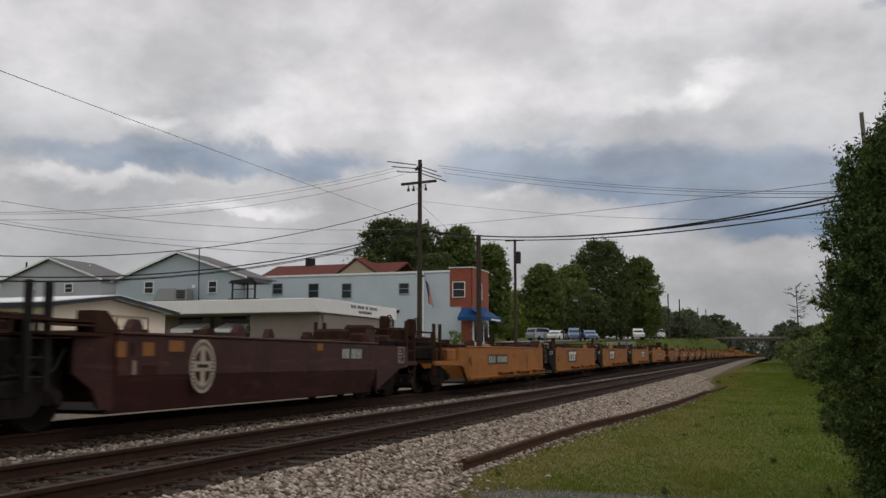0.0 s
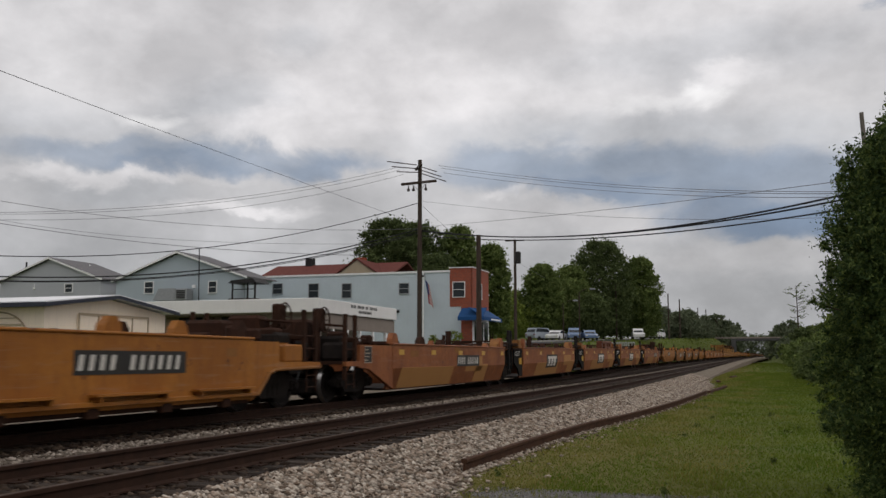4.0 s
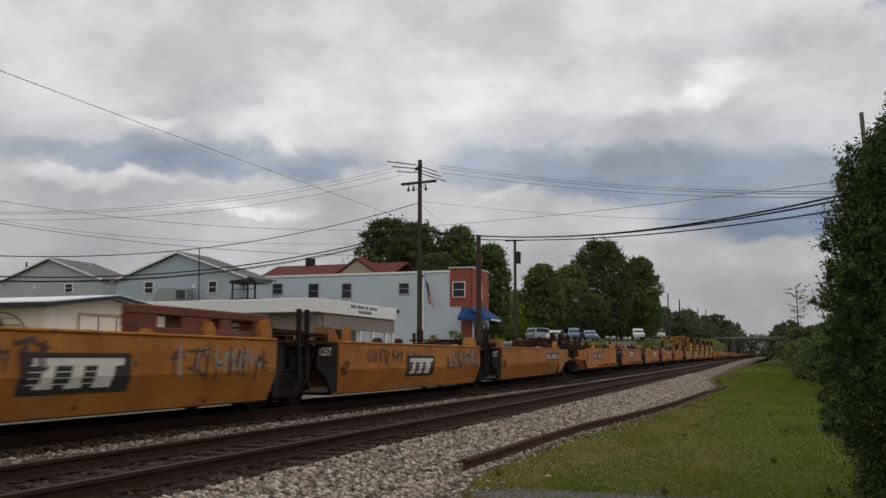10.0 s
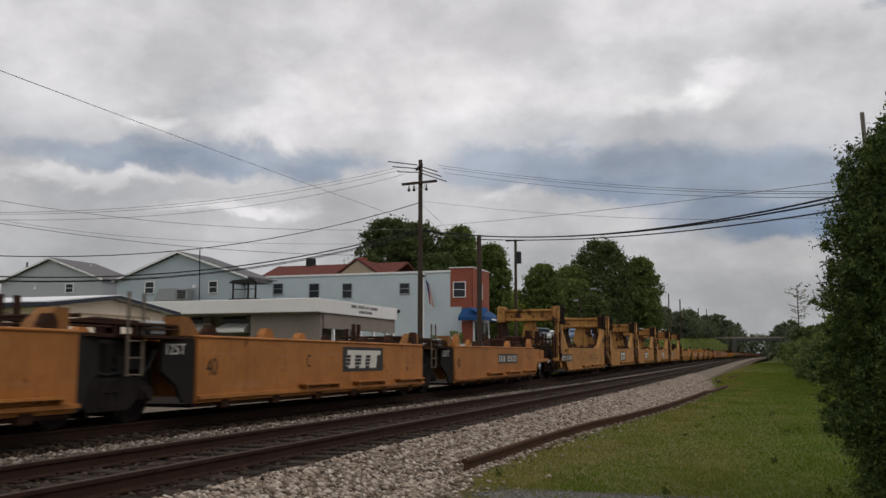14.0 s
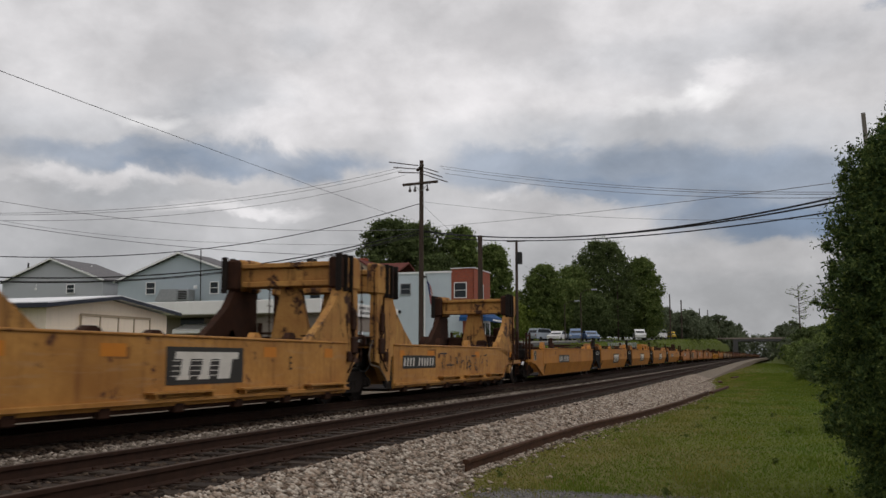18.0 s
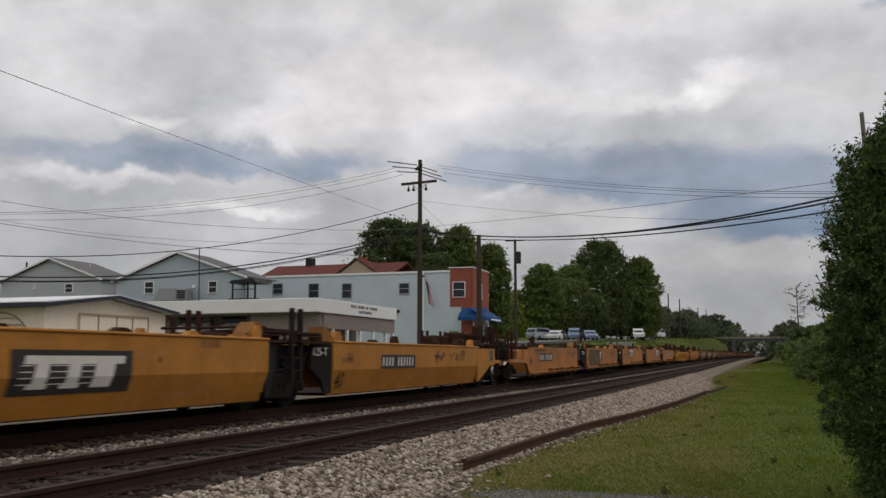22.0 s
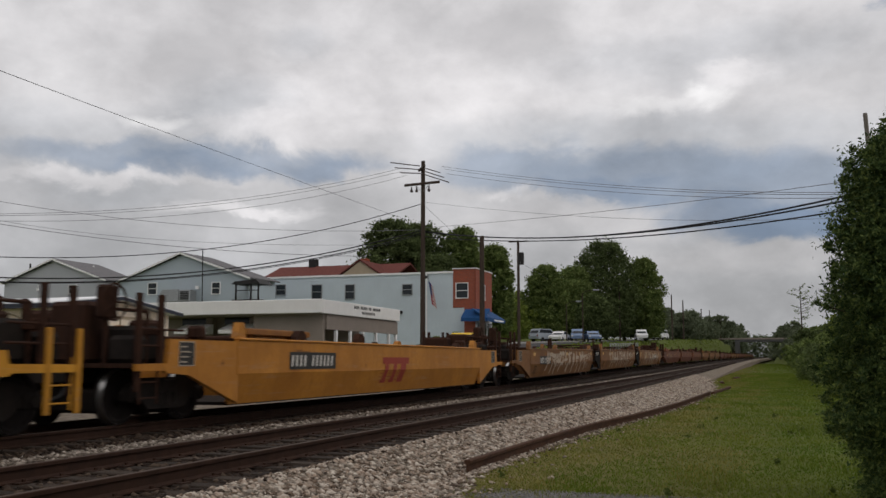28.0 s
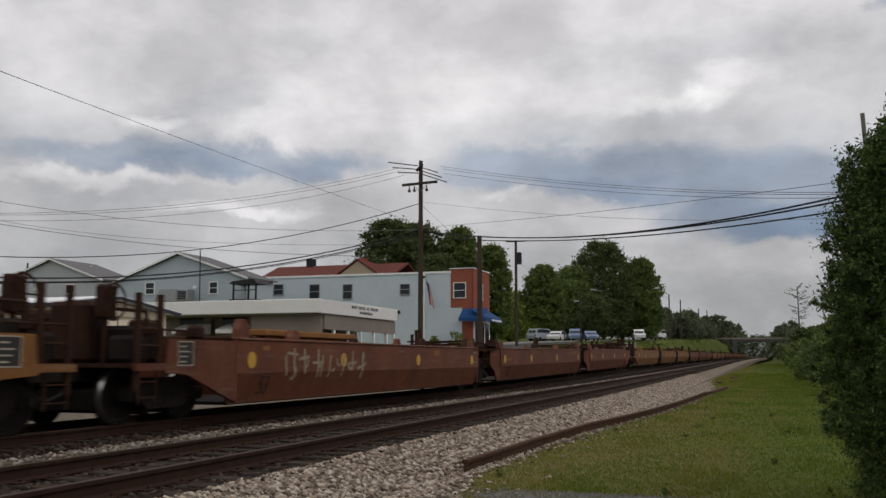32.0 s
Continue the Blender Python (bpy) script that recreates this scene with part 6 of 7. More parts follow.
def logo_mesh(w=2.35, h=0.74, ground=True, mat=None):
    """A dark panel with slanted pale blocks and speed lines."""
    def build():
        g = Geo()
        if ground:
            g.box(0, w, 0, h, 0, 0.004)
        g.slot = 1 if ground else 0
        z = 0.007

        def slab(x0, x1, y0, y1, lean=0.22):
            g.add([(x0 + lean * (y0 - h / 2), y0, z), (x1 + lean * (y0 - h / 2), y0, z), (x1 + lean * (y1 - h / 2), y1, z), (x0 + lean * (y1 - h / 2), y1, z)], [(0, 1, 2, 3)])
        k = w / 2.35
        t, b = h * 0.87, h * 0.13
        slab(0.20 * k, 2.14 * k, t - 0.14 * h / 0.74, t)
        for x0, x1 in ((0.41, 0.66), (1.01, 1.26), (1.54, 1.95)):
            slab(x0 * k, x1 * k, b + (0.07 if x0 < 1.5 else 0), t - 0.14 * h / 0.74)
        for x0, x1 in ((0.34, 0.70), (0.94, 1.30)):
            slab(x0 * k, x1 * k, b, b + 0.07)
        for i in range(4):
            y = b + 0.06 + i * 0.085
            slab(0.16 * k, (0.42 - 0.02 * i) * k, y, y + 0.014)
            slab(0.70 * k, 1.0 * k, y, y + 0.014)
            slab(1.28 * k, 1.52 * k, y, y + 0.014)
        return g.mesh("logo_panel", LOGO_BLACK, LOGO_WHITE) if ground else g.mesh("logo", mat)
    return cached(("logo", w, h, ground), build)


def roundel_mesh():
    """A cream ring with small marks round it, and a cream cross within."""
    g = Geo()
    n = 36

    def band(r0, r1, z, k0=0.0, k1=1.0, step=1):
        for i in range(0, n, step):
            a, b = 2 * math.pi * (i + k0) / n, 2 * math.pi * (i + k1) / n
            g.add([(r0 * math.cos(a), r0 * math.sin(a), z), (r1 * math.cos(a), r1 * math.sin(a), z), (r1 * math.cos(b), r1 * math.sin(b), z), (r0 * math.cos(b), r0 * math.sin(b), z)], [(0, 1, 2, 3)])
    band(0.30, 0.46, 0.003)
    g.box(-0.085, 0.085, -0.31, 0.31, 0.0, 0.003)
    g.box(-0.31, -0.085, -0.085, 0.085, 0.0, 0.003)
    g.box(0.085, 0.31, -0.085, 0.085, 0.0, 0.003)
    g.slot = 1
    band(0.345, 0.41, 0.005, 0.1, 0.7)
    g.box(-0.2, 0.2, -0.03, 0.03, 0.003, 0.005)
    return g.mesh("roundel", CREAM_PAINT, MARK_BLACK)


def graffiti_mesh(width, height, letters, stroke, seed, mat, drips=False):
    """Sprayed strokes: rounded, angular letter-like forms, each a ribbon lying on the paint."""
    rng = random.Random(seed)
    g = Geo()

    def ribbon_(pts, wd):
        for (xa, ya), (xb, yb) in zip(pts, pts[1:]):
            d = Vector((xb - xa, yb - ya))
            if d.length < 1e-4:
                continue
            nrm = Vector((-d.y, d.x)).normalized() * wd / 2
            e = d.normalized() * wd * 0.35
            z = 0.001 + rng.random() * 0.003
            g.add([(xa - nrm.x - e.x, ya - nrm.y - e.y, z), (xb - nrm.x + e.x, yb - nrm.y + e.y, z), (xb + nrm.x + e.x, yb + nrm.y + e.y, z), (xa + nrm.x - e.x, ya + nrm.y - e.y, z)], [(0, 1, 2, 3)])
    step = width / letters
    for i in range(letters):
        x0 = i * step
        h = height * rng.uniform(0.75, 1.0)
        y0 = (height - h) * rng.random()
        # a loose scrawl: an upright, a hook and a cross stroke, none of them a letter
        lean = rng.uniform(-0.15, 0.25)
        ups = rng.randrange(1, 3)
        for k in range(ups):
            xx = x0 + step * rng.uniform(0.05, 0.75)
            ribbon_([(xx, y0 + h * rng.uniform(0, 0.2)), (xx + lean * step * 0.4, y0 + h * 0.55), (xx + lean * step + rng.uniform(-0.1, 0.1) * step, y0 + h * rng.uniform(0.75, 1.0))], stroke * rng.uniform(0.8, 1.25))
        a0, r0 = rng.uniform(0, 6.28), rng.uniform(0.14, 0.3)
        cx, cy = x0 + step * rng.uniform(0.25, 0.75), y0 + h * rng.uniform(0.25, 0.8)
        ribbon_([(cx + step * r0 * math.cos(a0 + q * 0.8), cy + h * r0 * math.sin(a0 + q * 0.8)) for q in range(rng.randrange(3, 7))], stroke * rng.uniform(0.7, 1.1))
        if rng.random() < 0.6:
            yy = y0 + h * rng.uniform(0.15, 0.95)
            ribbon_([(x0 + step * rng.uniform(-0.1, 0.2), yy), (x0 + step * rng.uniform(0.6, 1.1), yy + rng.uniform(-0.08, 0.08))], stroke * rng.uniform(0.7, 1.2))
        if drips and rng.random() < 0.85:
            xx = x0 + rng.uniform(0, step)
            ribbon_([(xx, y0 + 0.08), (xx - rng.uniform(0.03, 0.08), y0 - rng.uniform(0.1, 0.16)), (xx - rng.uniform(0.06, 0.16), y0 - rng.uniform(0.2, 0.3))], stroke * 1.1)
    return g.mesh("graffiti", mat)


def ladder_mesh(h=1.0, w=0.36, rungs=4):
    g = Geo()
    for x in (0, w):
        g.rod((0, x, 0), (0, x, h), 0.018, 6)
    for i in range(rungs):
        g.rod((0, 0, h * (i + 0.4) / rungs), (0, w, h * (i + 0.4) / rungs), 0.014, 6)
    return g


def joint_end(u, y, d, paint, kind, lead):
    """The black end of a unit over a shared truck. d = +1: the unit lies towards +y of the joint at y."""
    reach = 1.75 if lead else 1.25
    for s in (-1, 1):
        g = Geo()
        xo, xi = s * 1.45, s * 1.28
        ya, yb = y + d * reach, y + d * (reach - 0.7)
        th = -s * 0.06
        poly = [(ya, TOP - 0.03), (ya, LOW + 0.04), (ya - d * 0.24, LOW + 0.08), (ya - d * 0.38, 0.60), (yb, 0.84), (yb, TOP - 0.03)]
        v = []
        for yy, zz in poly:
            k = (yy - yb) / (ya - yb)
            v.append((xi + (xo - xi) * k, yy, zz))
        n = len(v)
        v += [(x + th, yy, zz) for x, yy, zz in v]
        g.add(v, [tuple(range(n)), tuple(range(2 * n - 1, n - 1, -1))] + [(i, i + n, (i + 1) % n + n, (i + 1) % n) for i in range(n)])
        own = paint in ("maroon", "redbrown")
        part("end_panel", g.mesh("end_panel", PAINT[paint] if own else CAR_BLACK), u, "end panel in the car's own paint" if own else "black end panel")
    g = Geo().cbox(-1.05, 1.05, min(y + d * 0.2, y + d * 0.95), max(y + d * 0.2, y + d * 0.95), 0.86, 1.10, 0.03)
    part("end_sill", g.mesh("end_sill", CAR_BLACK), u)
    y0, y1 = sorted((y + d * 0.35, y + d * (reach + 0.1)))
    part("end_deck", Geo().box(-1.42, 1.42, y0, y1, TOP - 0.03, TOP + 0.02).mesh("end_deck", RUST), u, "rusty grating deck")
    # walkway grating raised over the joint, with a box-shaped load guide at its end
    y0, y1 = sorted((y + d * 0.1, y + d * 1.75))
    part("walkway_grating", Geo().box(0.55, 1.36, y0, y1, TOP + 0.17, TOP + 0.21).mesh("walkway_grating", RUST), u, "raised rusty walkway grating")
    for dy in (0.25, 1.5):
        part("grating_leg", Geo().box(1.28, 1.34, y + d * dy - 0.03, y + d * dy + 0.03, TOP, TOP + 0.17).mesh("grating_leg", RUST), u)
    ya, yb = y + d * 1.35, y + d * 1.95
    part("end_guide", Geo().prism([(ya, TOP + 0.03), (yb, TOP + 0.03), (yb - d * 0.1, TOP + 0.16), (ya + d * 0.26, TOP + 0.36), (ya, TOP + 0.36)], "x", 1.05, 1.40).mesh("end_guide", RUST if paint in ("maroon", "redbrown", "orange", "brown") else SCUFF), u, "scuffed box-shaped load guide")
    if lead:
        slim = kind == "flat" or paint in ("brown", "redbrown")
        for dy in (0.10, 0.48):
            g = Geo()
            if slim:
                g.rod((1.3, y + d * dy, 0.78), (1.3, y + d * dy, TOP + 0.70), 0.026, 8)
            else:
                g.cbox(1.24, 1.34, y + d * dy - 0.05, y + d * dy + 0.05, 0.6, TOP + 0.72, 0.01)
            if paint != "pale":
                part("stanchion", g.mesh("stanchion", LADDER if kind == "flat" else RUST if slim else CAR_BLACK), u, "tall ladder stile")
                part("stanchion", Geo().cbox(-1.34, -1.24, y + d * dy - 0.05, y + d * dy + 0.05, 0.8, TOP + 0.72, 0.01).mesh("stanchion", RUST), u)
        for k in range(4 if paint != "pale" else 0):
            part("rung", Geo().rod((1.3, y + d * 0.10, 0.80 + 0.27 * k), (1.3, y + d * 0.48, 0.80 + 0.27 * k), 0.016, 6).mesh("rung", LADDER if kind == "flat" else RUST), u)
        if paint == "pale":
            part("looped_hose", Geo().path([(1.42, y + d * 0.62, 1.6), (1.44, y + d * 0.35, 1.42), (1.45, y + d * 0.2, 1.15), (1.46, y + d * 0.32, 0.92), (1.5, y + d * 0.75, 0.86), (1.53, y + d * 1.05, 0.62), (1.53, y + d * 1.25, 0.45)], 0.02).mesh("looped_hose", LADDER), u, "pale air pipe looping round the end")
    part("grab_rail", Geo().path([(1.38, y + d * 0.4, TOP + 0.12), (1.38, y + d * 1.9, TOP + 0.12)], 0.02).mesh("grab_rail", RUST), u)
    if lead:
        if kind == "flat":
            part("equipment_box", Geo().cbox(0.95, 1.3, y + d * 0.75, y + d * 1.1, TOP + 0.02, TOP + 0.26, 0.03).mesh("equipment_box", GALV), u, "pale grey equipment box")
        part("slack_pipe", Geo().path([(1.2, y + d * 0.5, TOP + 0.22), (0.3, y + d * 0.55, TOP + 0.3), (-1.2, y + d * 0.5, TOP + 0.22)], 0.035).mesh("slack_pipe", RUST), u)
        part("valve", Geo().cbox(0.3, 0.6, y + d * 0.5, y + d * 0.85, TOP, TOP + 0.2, 0.03).mesh("valve", RUST), u)
    else:
        for dy_, z_ in ((0.45, 0.18), (0.95, 0.28)):
            part("cross_rail", Geo().path([(1.25, y + d * dy_, TOP + z_), (-1.25, y + d * dy_, TOP + z_)], 0.03).mesh("cross_rail", RUST), u)
        for x_ in (-1.2,):
            part("stanchion", Geo().cbox(x_ - 0.05, x_ + 0.05, y + d * 0.6 - 0.05, y + d * 0.6 + 0.05, 1.0, TOP + 0.55, 0.01).mesh("stanchion", RUST), u)
    part("drawbar_casting", Geo().cbox(-0.95, 0.95, min(y + d * 0.02, y + d * 0.8), max(y + d * 0.02, y + d * 0.8), 0.62, 1.36, 0.06).cbox(-0.9, 0.9, min(y + d * 0.8, y + d * 1.3), max(y + d * 0.8, y + d * 1.3), 0.4, 1.36, 0.04).mesh("drawbar_casting", CAR_BLACK), u)
    if lead:
        part("air_hose", Geo().path([(1.22, y + d * 0.95, 1.22), (1.26, y + d * 0.7, 0.92), (1.27, y + d * 0.4, 0.74), (1.25, y + d * 0.1, 0.78), (1.2, y - d * 0.15, 0.98)], 0.016).mesh("air_hose", HOSE), u, "black looping air hose")
    part("connector", Geo().path([(1.0, y + d * 0.7, 1.15), (1.05, y + d * 0.35, 0.85), (1.0, y, 0.8)], 0.028).mesh("connector", HOSE), u, "black air hose")


def coupler_end(u, y, d, paint, kind, brake, far=3.6):
    """The outer end of a car over its own truck, with a platform, ladder, posts and coupler."""
    P = PAINT[paint]
    top = TOP if kind != "ribbed" else 1.2
    for s in (-1, 1):
        g = Geo()
        a, b = sorted((s * 1.40, s * 1.49))
        inner = 1.45 if kind == "slope" else far - 1.05 if kind == "flat" else 2.0
        g.prism([(y + d * (far + 0.05), top - 0.02), (y + d * (far + 0.05), LOW + 0.02), (y + d * (far - 0.03), LOW + 0.05), (y + d * (far - (1.55 if kind == "slope" else 0.62)), 0.80), (y + d * inner, 0.84), (y + d * (inner - 0.05), 0.88), (y + d * 0.68, 0.88), (y + d * 0.68, 0.99), (y + d * inner, 1.0), (y + d * (inner + 0.05), top - 0.02)], "x", a, b)
        part("end_panel", g.mesh("end_panel", P), u)
    if kind == "flat":
        y0, y1 = sorted((y + d * (far - 2.1), y + d * (far - 1.3)))
        part("side_locker", Geo().cbox(1.28, 1.47, y0, y1, 0.99, top - 0.06, 0.03).mesh("side_locker", P), u, "painted locker on the end platform")
        part("gooseneck_flange", Geo().path([(1.5, y + d * (far + 0.1), 0.36), (1.5, y + d * (far - 0.2), 0.38), (1.5, y + d * (far - 0.45), 0.60), (1.5, y + d * (far - 0.62), 0.77), (1.5, y + d * (far - 0.9), 0.84), (1.5, y + d * 0.7, 0.88)], 0.035, 8).mesh("gooseneck_flange", SCUFF), u, "scuffed curved lower flange")
    y0, y1 = sorted((y + d * 0.66, y + d * 2.1))
    part("end_platform", Geo().box(-1.40, 1.40, y0, y1, 0.93, 1.0).mesh("end_platform", RUST), u, "rusty end platform")
    y0, y1 = sorted((y + d * 2.02, y + d * 2.12))
    part("bulkhead_plate", Geo().box(-1.39, 1.39, y0, y1, 0.9, top - 0.03).mesh("bulkhead_plate", P), u)
    for dy in (0.78, 1.35):
        part("stanchion", Geo().cbox(1.36, 1.45, y + d * dy - 0.045, y + d * dy + 0.045, 0.55 if dy < 1 else 1.0, 2.12, 0.01).mesh("stanchion", RUST), u)
        part("stanchion", Geo().cbox(-1.45, -1.36, y + d * dy - 0.045, y + d * dy + 0.045, 1.0, 2.12, 0.01).mesh("stanchion", RUST), u)
    if kind == "ribbed":
        for dy in (0.7, 1.3):
            part("ladder_stile", Geo().cbox(1.45, 1.51, y + d * dy - 0.05, y + d * dy + 0.05, 0.3, 1.5, 0.01).mesh("ladder_stile", P), u, "yellow ladder stile")
    part("ladder", ladder_mesh(0.75, 0.45, 3).mesh("ladder", P if kind == "ribbed" else RUST), u, "steel end ladder", at=pose(1.44, min(y + d * 0.8, y + d * 1.25), 0.35))
    for z_ in (1.28, 1.55):
        part("handrail", Geo().path([(1.4, y + d * 0.78, z_), (1.4, y + d * 2.0, z_)], 0.02).mesh("handrail", RUST), u)
    if kind == "slope":
        sg = part("notice_board", Geo().box(0, 0.46, 0, 0.42, 0, 0.004).mesh("notice_board", LOGO_BLACK), u, "dark notice board with pale lines", at=near_face(y + d * 1.98 - 0.23, 0.95, 1.492))
        nb_ = Geo()
        for k in range(4):
            nb_.box(0.05, 0.24 + 0.05 * (k % 3), 0.06 + 0.085 * k, 0.085 + 0.085 * k, 0.004, 0.006)
        for x0_, x1_, z0_, z1_ in ((0, 0.46, 0, 0.02), (0, 0.46, 0.40, 0.42), (0, 0.02, 0.02, 0.40), (0.44, 0.46, 0.02, 0.40)):
            nb_.box(x0_, x1_, z0_, z1_, 0.004, 0.008)
        part("notice_print", nb_.mesh("notice_print", CREAM_PAINT), sg)
    if brake:
        for k_, (x0_, x1_, a0_, a1_, z1_) in enumerate(((-1.2, -0.3, 1.1, 1.98, 1.9), (0.1, 1.1, 1.25, 1.98, 1.62), (-0.5, 0.3, 0.9, 1.4, 2.02), (0.75, 1.3, 0.85, 1.2, 1.45))):
            ya_, yb_ = sorted((y + d * a0_, y + d * a1_))
            part("brake_gear", Geo().cbox(x0_, x1_, ya_, yb_, 1.0, z1_, 0.07).mesh("brake_gear", TRUCK_DIRT if k_ % 2 else RUST), u)
        part("air_reservoir", Geo().lathe((0.0, y + d * 1.0, 1.42), (0.0, y + d * 1.95, 1.42), [(0, 0.05), (0.03, 0.14), (0.1, 0.2), (0.85, 0.2), (0.92, 0.14), (0.95, 0.05)], 22).mesh("air_reservoir", RUST, smooth=True), u)
        part("brake_valve", Geo().cbox(0.62, 1.0, min(y + d * 1.5, y + d * 1.95), max(y + d * 1.5, y + d * 1.95), 1.0, 1.72, 0.05).cbox(0.7, 0.95, min(y + d * 1.2, y + d * 1.5), max(y + d * 1.2, y + d * 1.5), 1.05, 1.4, 0.04).mesh("brake_valve", RUST), u)
        pp = Geo()
        for x_, z0_, z1_ in ((0.45, 1.0, 1.9), (-0.4, 1.0, 2.0), (1.15, 1.0, 1.85), (-0.95, 1.0, 1.7)):
            pp.rod((x_, y + d * (1.1 + 0.2 * x_), z0_), (x_, y + d * (1.1 + 0.2 * x_), z1_), 0.035, 8)
        pp.path([(1.15, y + d * 1.33, 1.85), (0.3, y + d * 1.3, 1.92), (-0.95, y + d * 0.95, 1.7)], 0.03)
        pp.path([(1.1, y + d * 1.2, 1.2), (0.2, y + d * 1.6, 1.3), (-1.0, y + d * 1.4, 1.15)], 0.04)
        part("brake_piping", pp.mesh("brake_piping", RUST), u, "rusty brake pipes")
        part("cross_tie", Geo().cbox(-1.36, 1.36, min(y + d * 1.3, y + d * 1.42), max(y + d * 1.3, y + d * 1.42), 1.46, 1.56, 0.02).mesh("cross_tie", RUST), u)
        part("retainer", Geo().cbox(0.2, 0.55, y + d * 2.4 - 0.2, y + d * 2.4 + 0.2, top, top + 0.34, 0.06).mesh("retainer", RUST), u)
        part("retainer", Geo().cbox(0.9, 1.2, y + d * 2.9 - 0.12, y + d * 2.9 + 0.12, top, top + 0.25, 0.05).mesh("retainer", RUST), u)
        w = Geo()
        n_, yw, zw, rw = 22, y + d * (3.2 if kind == "ribbed" else 1.0), 2.0, 0.30
        for i in range(n_):
            a, b = 2 * math.pi * i / n_, 2 * math.pi * (i + 1) / n_
            w.rod((0.75, yw + rw * math.cos(a), zw + rw * math.sin(a)), (0.75, yw + rw * math.cos(b), zw + rw * math.sin(b)), 0.02, 5)
        for i in range(5):
            w.rod((0.75, yw, zw), (0.75, yw + rw * math.cos(i * 1.257), zw + rw * math.sin(i * 1.257)), 0.014, 5)
        w.cbox(0.5, 0.7, yw - 0.18, yw + 0.18, zw - 0.28, zw + 0.28, 0.04)
        w.rod((0.6, yw, 1.0), (0.6, yw, zw), 0.05, 6)
        part("brake_wheel", w.mesh("brake_wheel", RUST), u, "rusty hand-brake wheel on a post")
    y0, y1 = sorted((y, y + d * 1.6))
    part("draft_gear", Geo().cbox(-0.3, 0.3, y0 + (0.0 if d < 0 else 0.1), y1, 0.68, 0.93, 0.03).cbox(-0.14, 0.14, min(y - d * 0.12, y + d * 0.3), max(y - d * 0.12, y + d * 0.3), 0.72, 0.98, 0.04).mesh("draft_gear", TRUCK_DIRT), u, "grimy coupler")
    part("hose", Geo().path([(0.35, y + d * 0.5, 0.75), (0.4, y + d * 0.25, 0.5), (0.35, y + d * 0.02, 0.42)], 0.025).mesh("hose", HOSE), u)
    truck(u, y + d * 2.05)


def bulkhead(u, y, d, P):
    """A tall end frame: two posts with raked braces and a deep crossbeam between them."""
    for s in (-1, 1):
        g = Geo()
        a, b = sorted((s * 1.30, s * 1.49))
        g.prism([(y + d * 3.25, TOP - 0.02), (y + d * 2.55, 1.85), (y + d * 1.95, 2.3), (y + d * 1.62, 2.75), (y + d * 0.62, 2.75), (y + d * 0.55, 1.0), (y + d * 0.8, 0.95), (y + d * 1.25, 0.5), (y + d * 1.5, 0.5), (y + d * 1.6, TOP - 0.3)], "x", a, b)
        post_ = part("bulkhead_post", g.mesh("bulkhead_post", STAINED if s > 0 else RUST), u, "tall raked end post with rust stains")
        if s > 0:
            rn = random.Random(int(abs(y) * 10) + d)
            g = Geo()
            for k in range(7):
                yc, zt = y + d * rn.uniform(0.8, 1.5), rn.uniform(1.3, 2.5)
                wd, ln = rn.uniform(0.03, 0.10), rn.uniform(0.25, 0.8)
                g.add([(1.4925, yc - wd, zt), (1.4925, yc + wd * 0.7, zt + 0.06), (1.4925, yc + wd, zt - ln * 0.4), (1.4925, yc + wd * 0.3, zt - ln), (1.4925, yc - wd * 0.2, zt - ln * 0.8), (1.4925, yc - wd * 1.1, zt - ln * 0.3)], [(0, 1, 2, 3, 4, 5)])
            part("rust_run", g.mesh("rust_run", RUST), post_, "dark runs of rust")
        y0, y1 = sorted((y + d * 0.52, y + d * 1.12))
        a, b = sorted((s * 1.22, s * 1.53))
        part("post_head", Geo().cbox(a, b, y0, y1, 2.72, 3.52, 0.05).mesh("post_head", STAINED), post_)
        y0, y1 = sorted((y + d * 1.16, y + d * 1.42))
        part("post_head", Geo().cbox(a, b, y0, y1, 2.72, 3.5, 0.05).mesh("post_head", STAINED), post_)
        y0, y1 = sorted((y + d * 1.46, y + d * 1.72))
        part("post_head", Geo().cbox(a, b, y0, y1, 2.72, 3.47, 0.05).mesh("post_head", RUST), post_, "dark rusted guide casting")
        for yy in (1.14, 1.44, 1.78):
            part("guide", Geo().cbox(min(s * 1.45, s * 1.60), max(s * 1.45, s * 1.60), y + d * yy - 0.035, y + d * yy + 0.035, 2.65, 3.53, 0.015).mesh("guide", TRUCK_DIRT), post_)
        for i in range(6):
            part("grab_iron", Geo().rod((s * 1.5, y + d * 0.5, 1.2 + i * 0.42), (s * 1.5, y + d * 0.3, 1.2 + i * 0.42), 0.014, 5).mesh("grab_iron", RUST), post_)
        part("hand_rail", Geo().rod((s * 1.5, y + d * 0.4, 1.0), (s * 1.5, y + d * 0.4, 3.4), 0.016, 5).mesh("hand_rail", RUST), post_)
        part("air_pipe", Geo().path([(s * 1.52, y + d * 1.0, 2.7), (s * 1.52, y + d * 0.95, 1.9), (s * 1.53, y + d * 0.75, 1.2), (s * 1.53, y + d * 1.2, 0.75)], 0.022).mesh("air_pipe", RUST), post_)
        for i, (dy, z, w, h) in enumerate(((0.9, 1.75, 0.22, 0.5), (0.85, 1.2, 0.3, 0.4), (1.15, 1.0, 0.2, 0.25))):
            part("bracket", Geo().cbox(min(s * 1.47, s * 1.57), max(s * 1.47, s * 1.57), y + d * dy - w / 2, y + d * dy + w / 2, z, z + h, 0.03).mesh("bracket", RUST), post_)
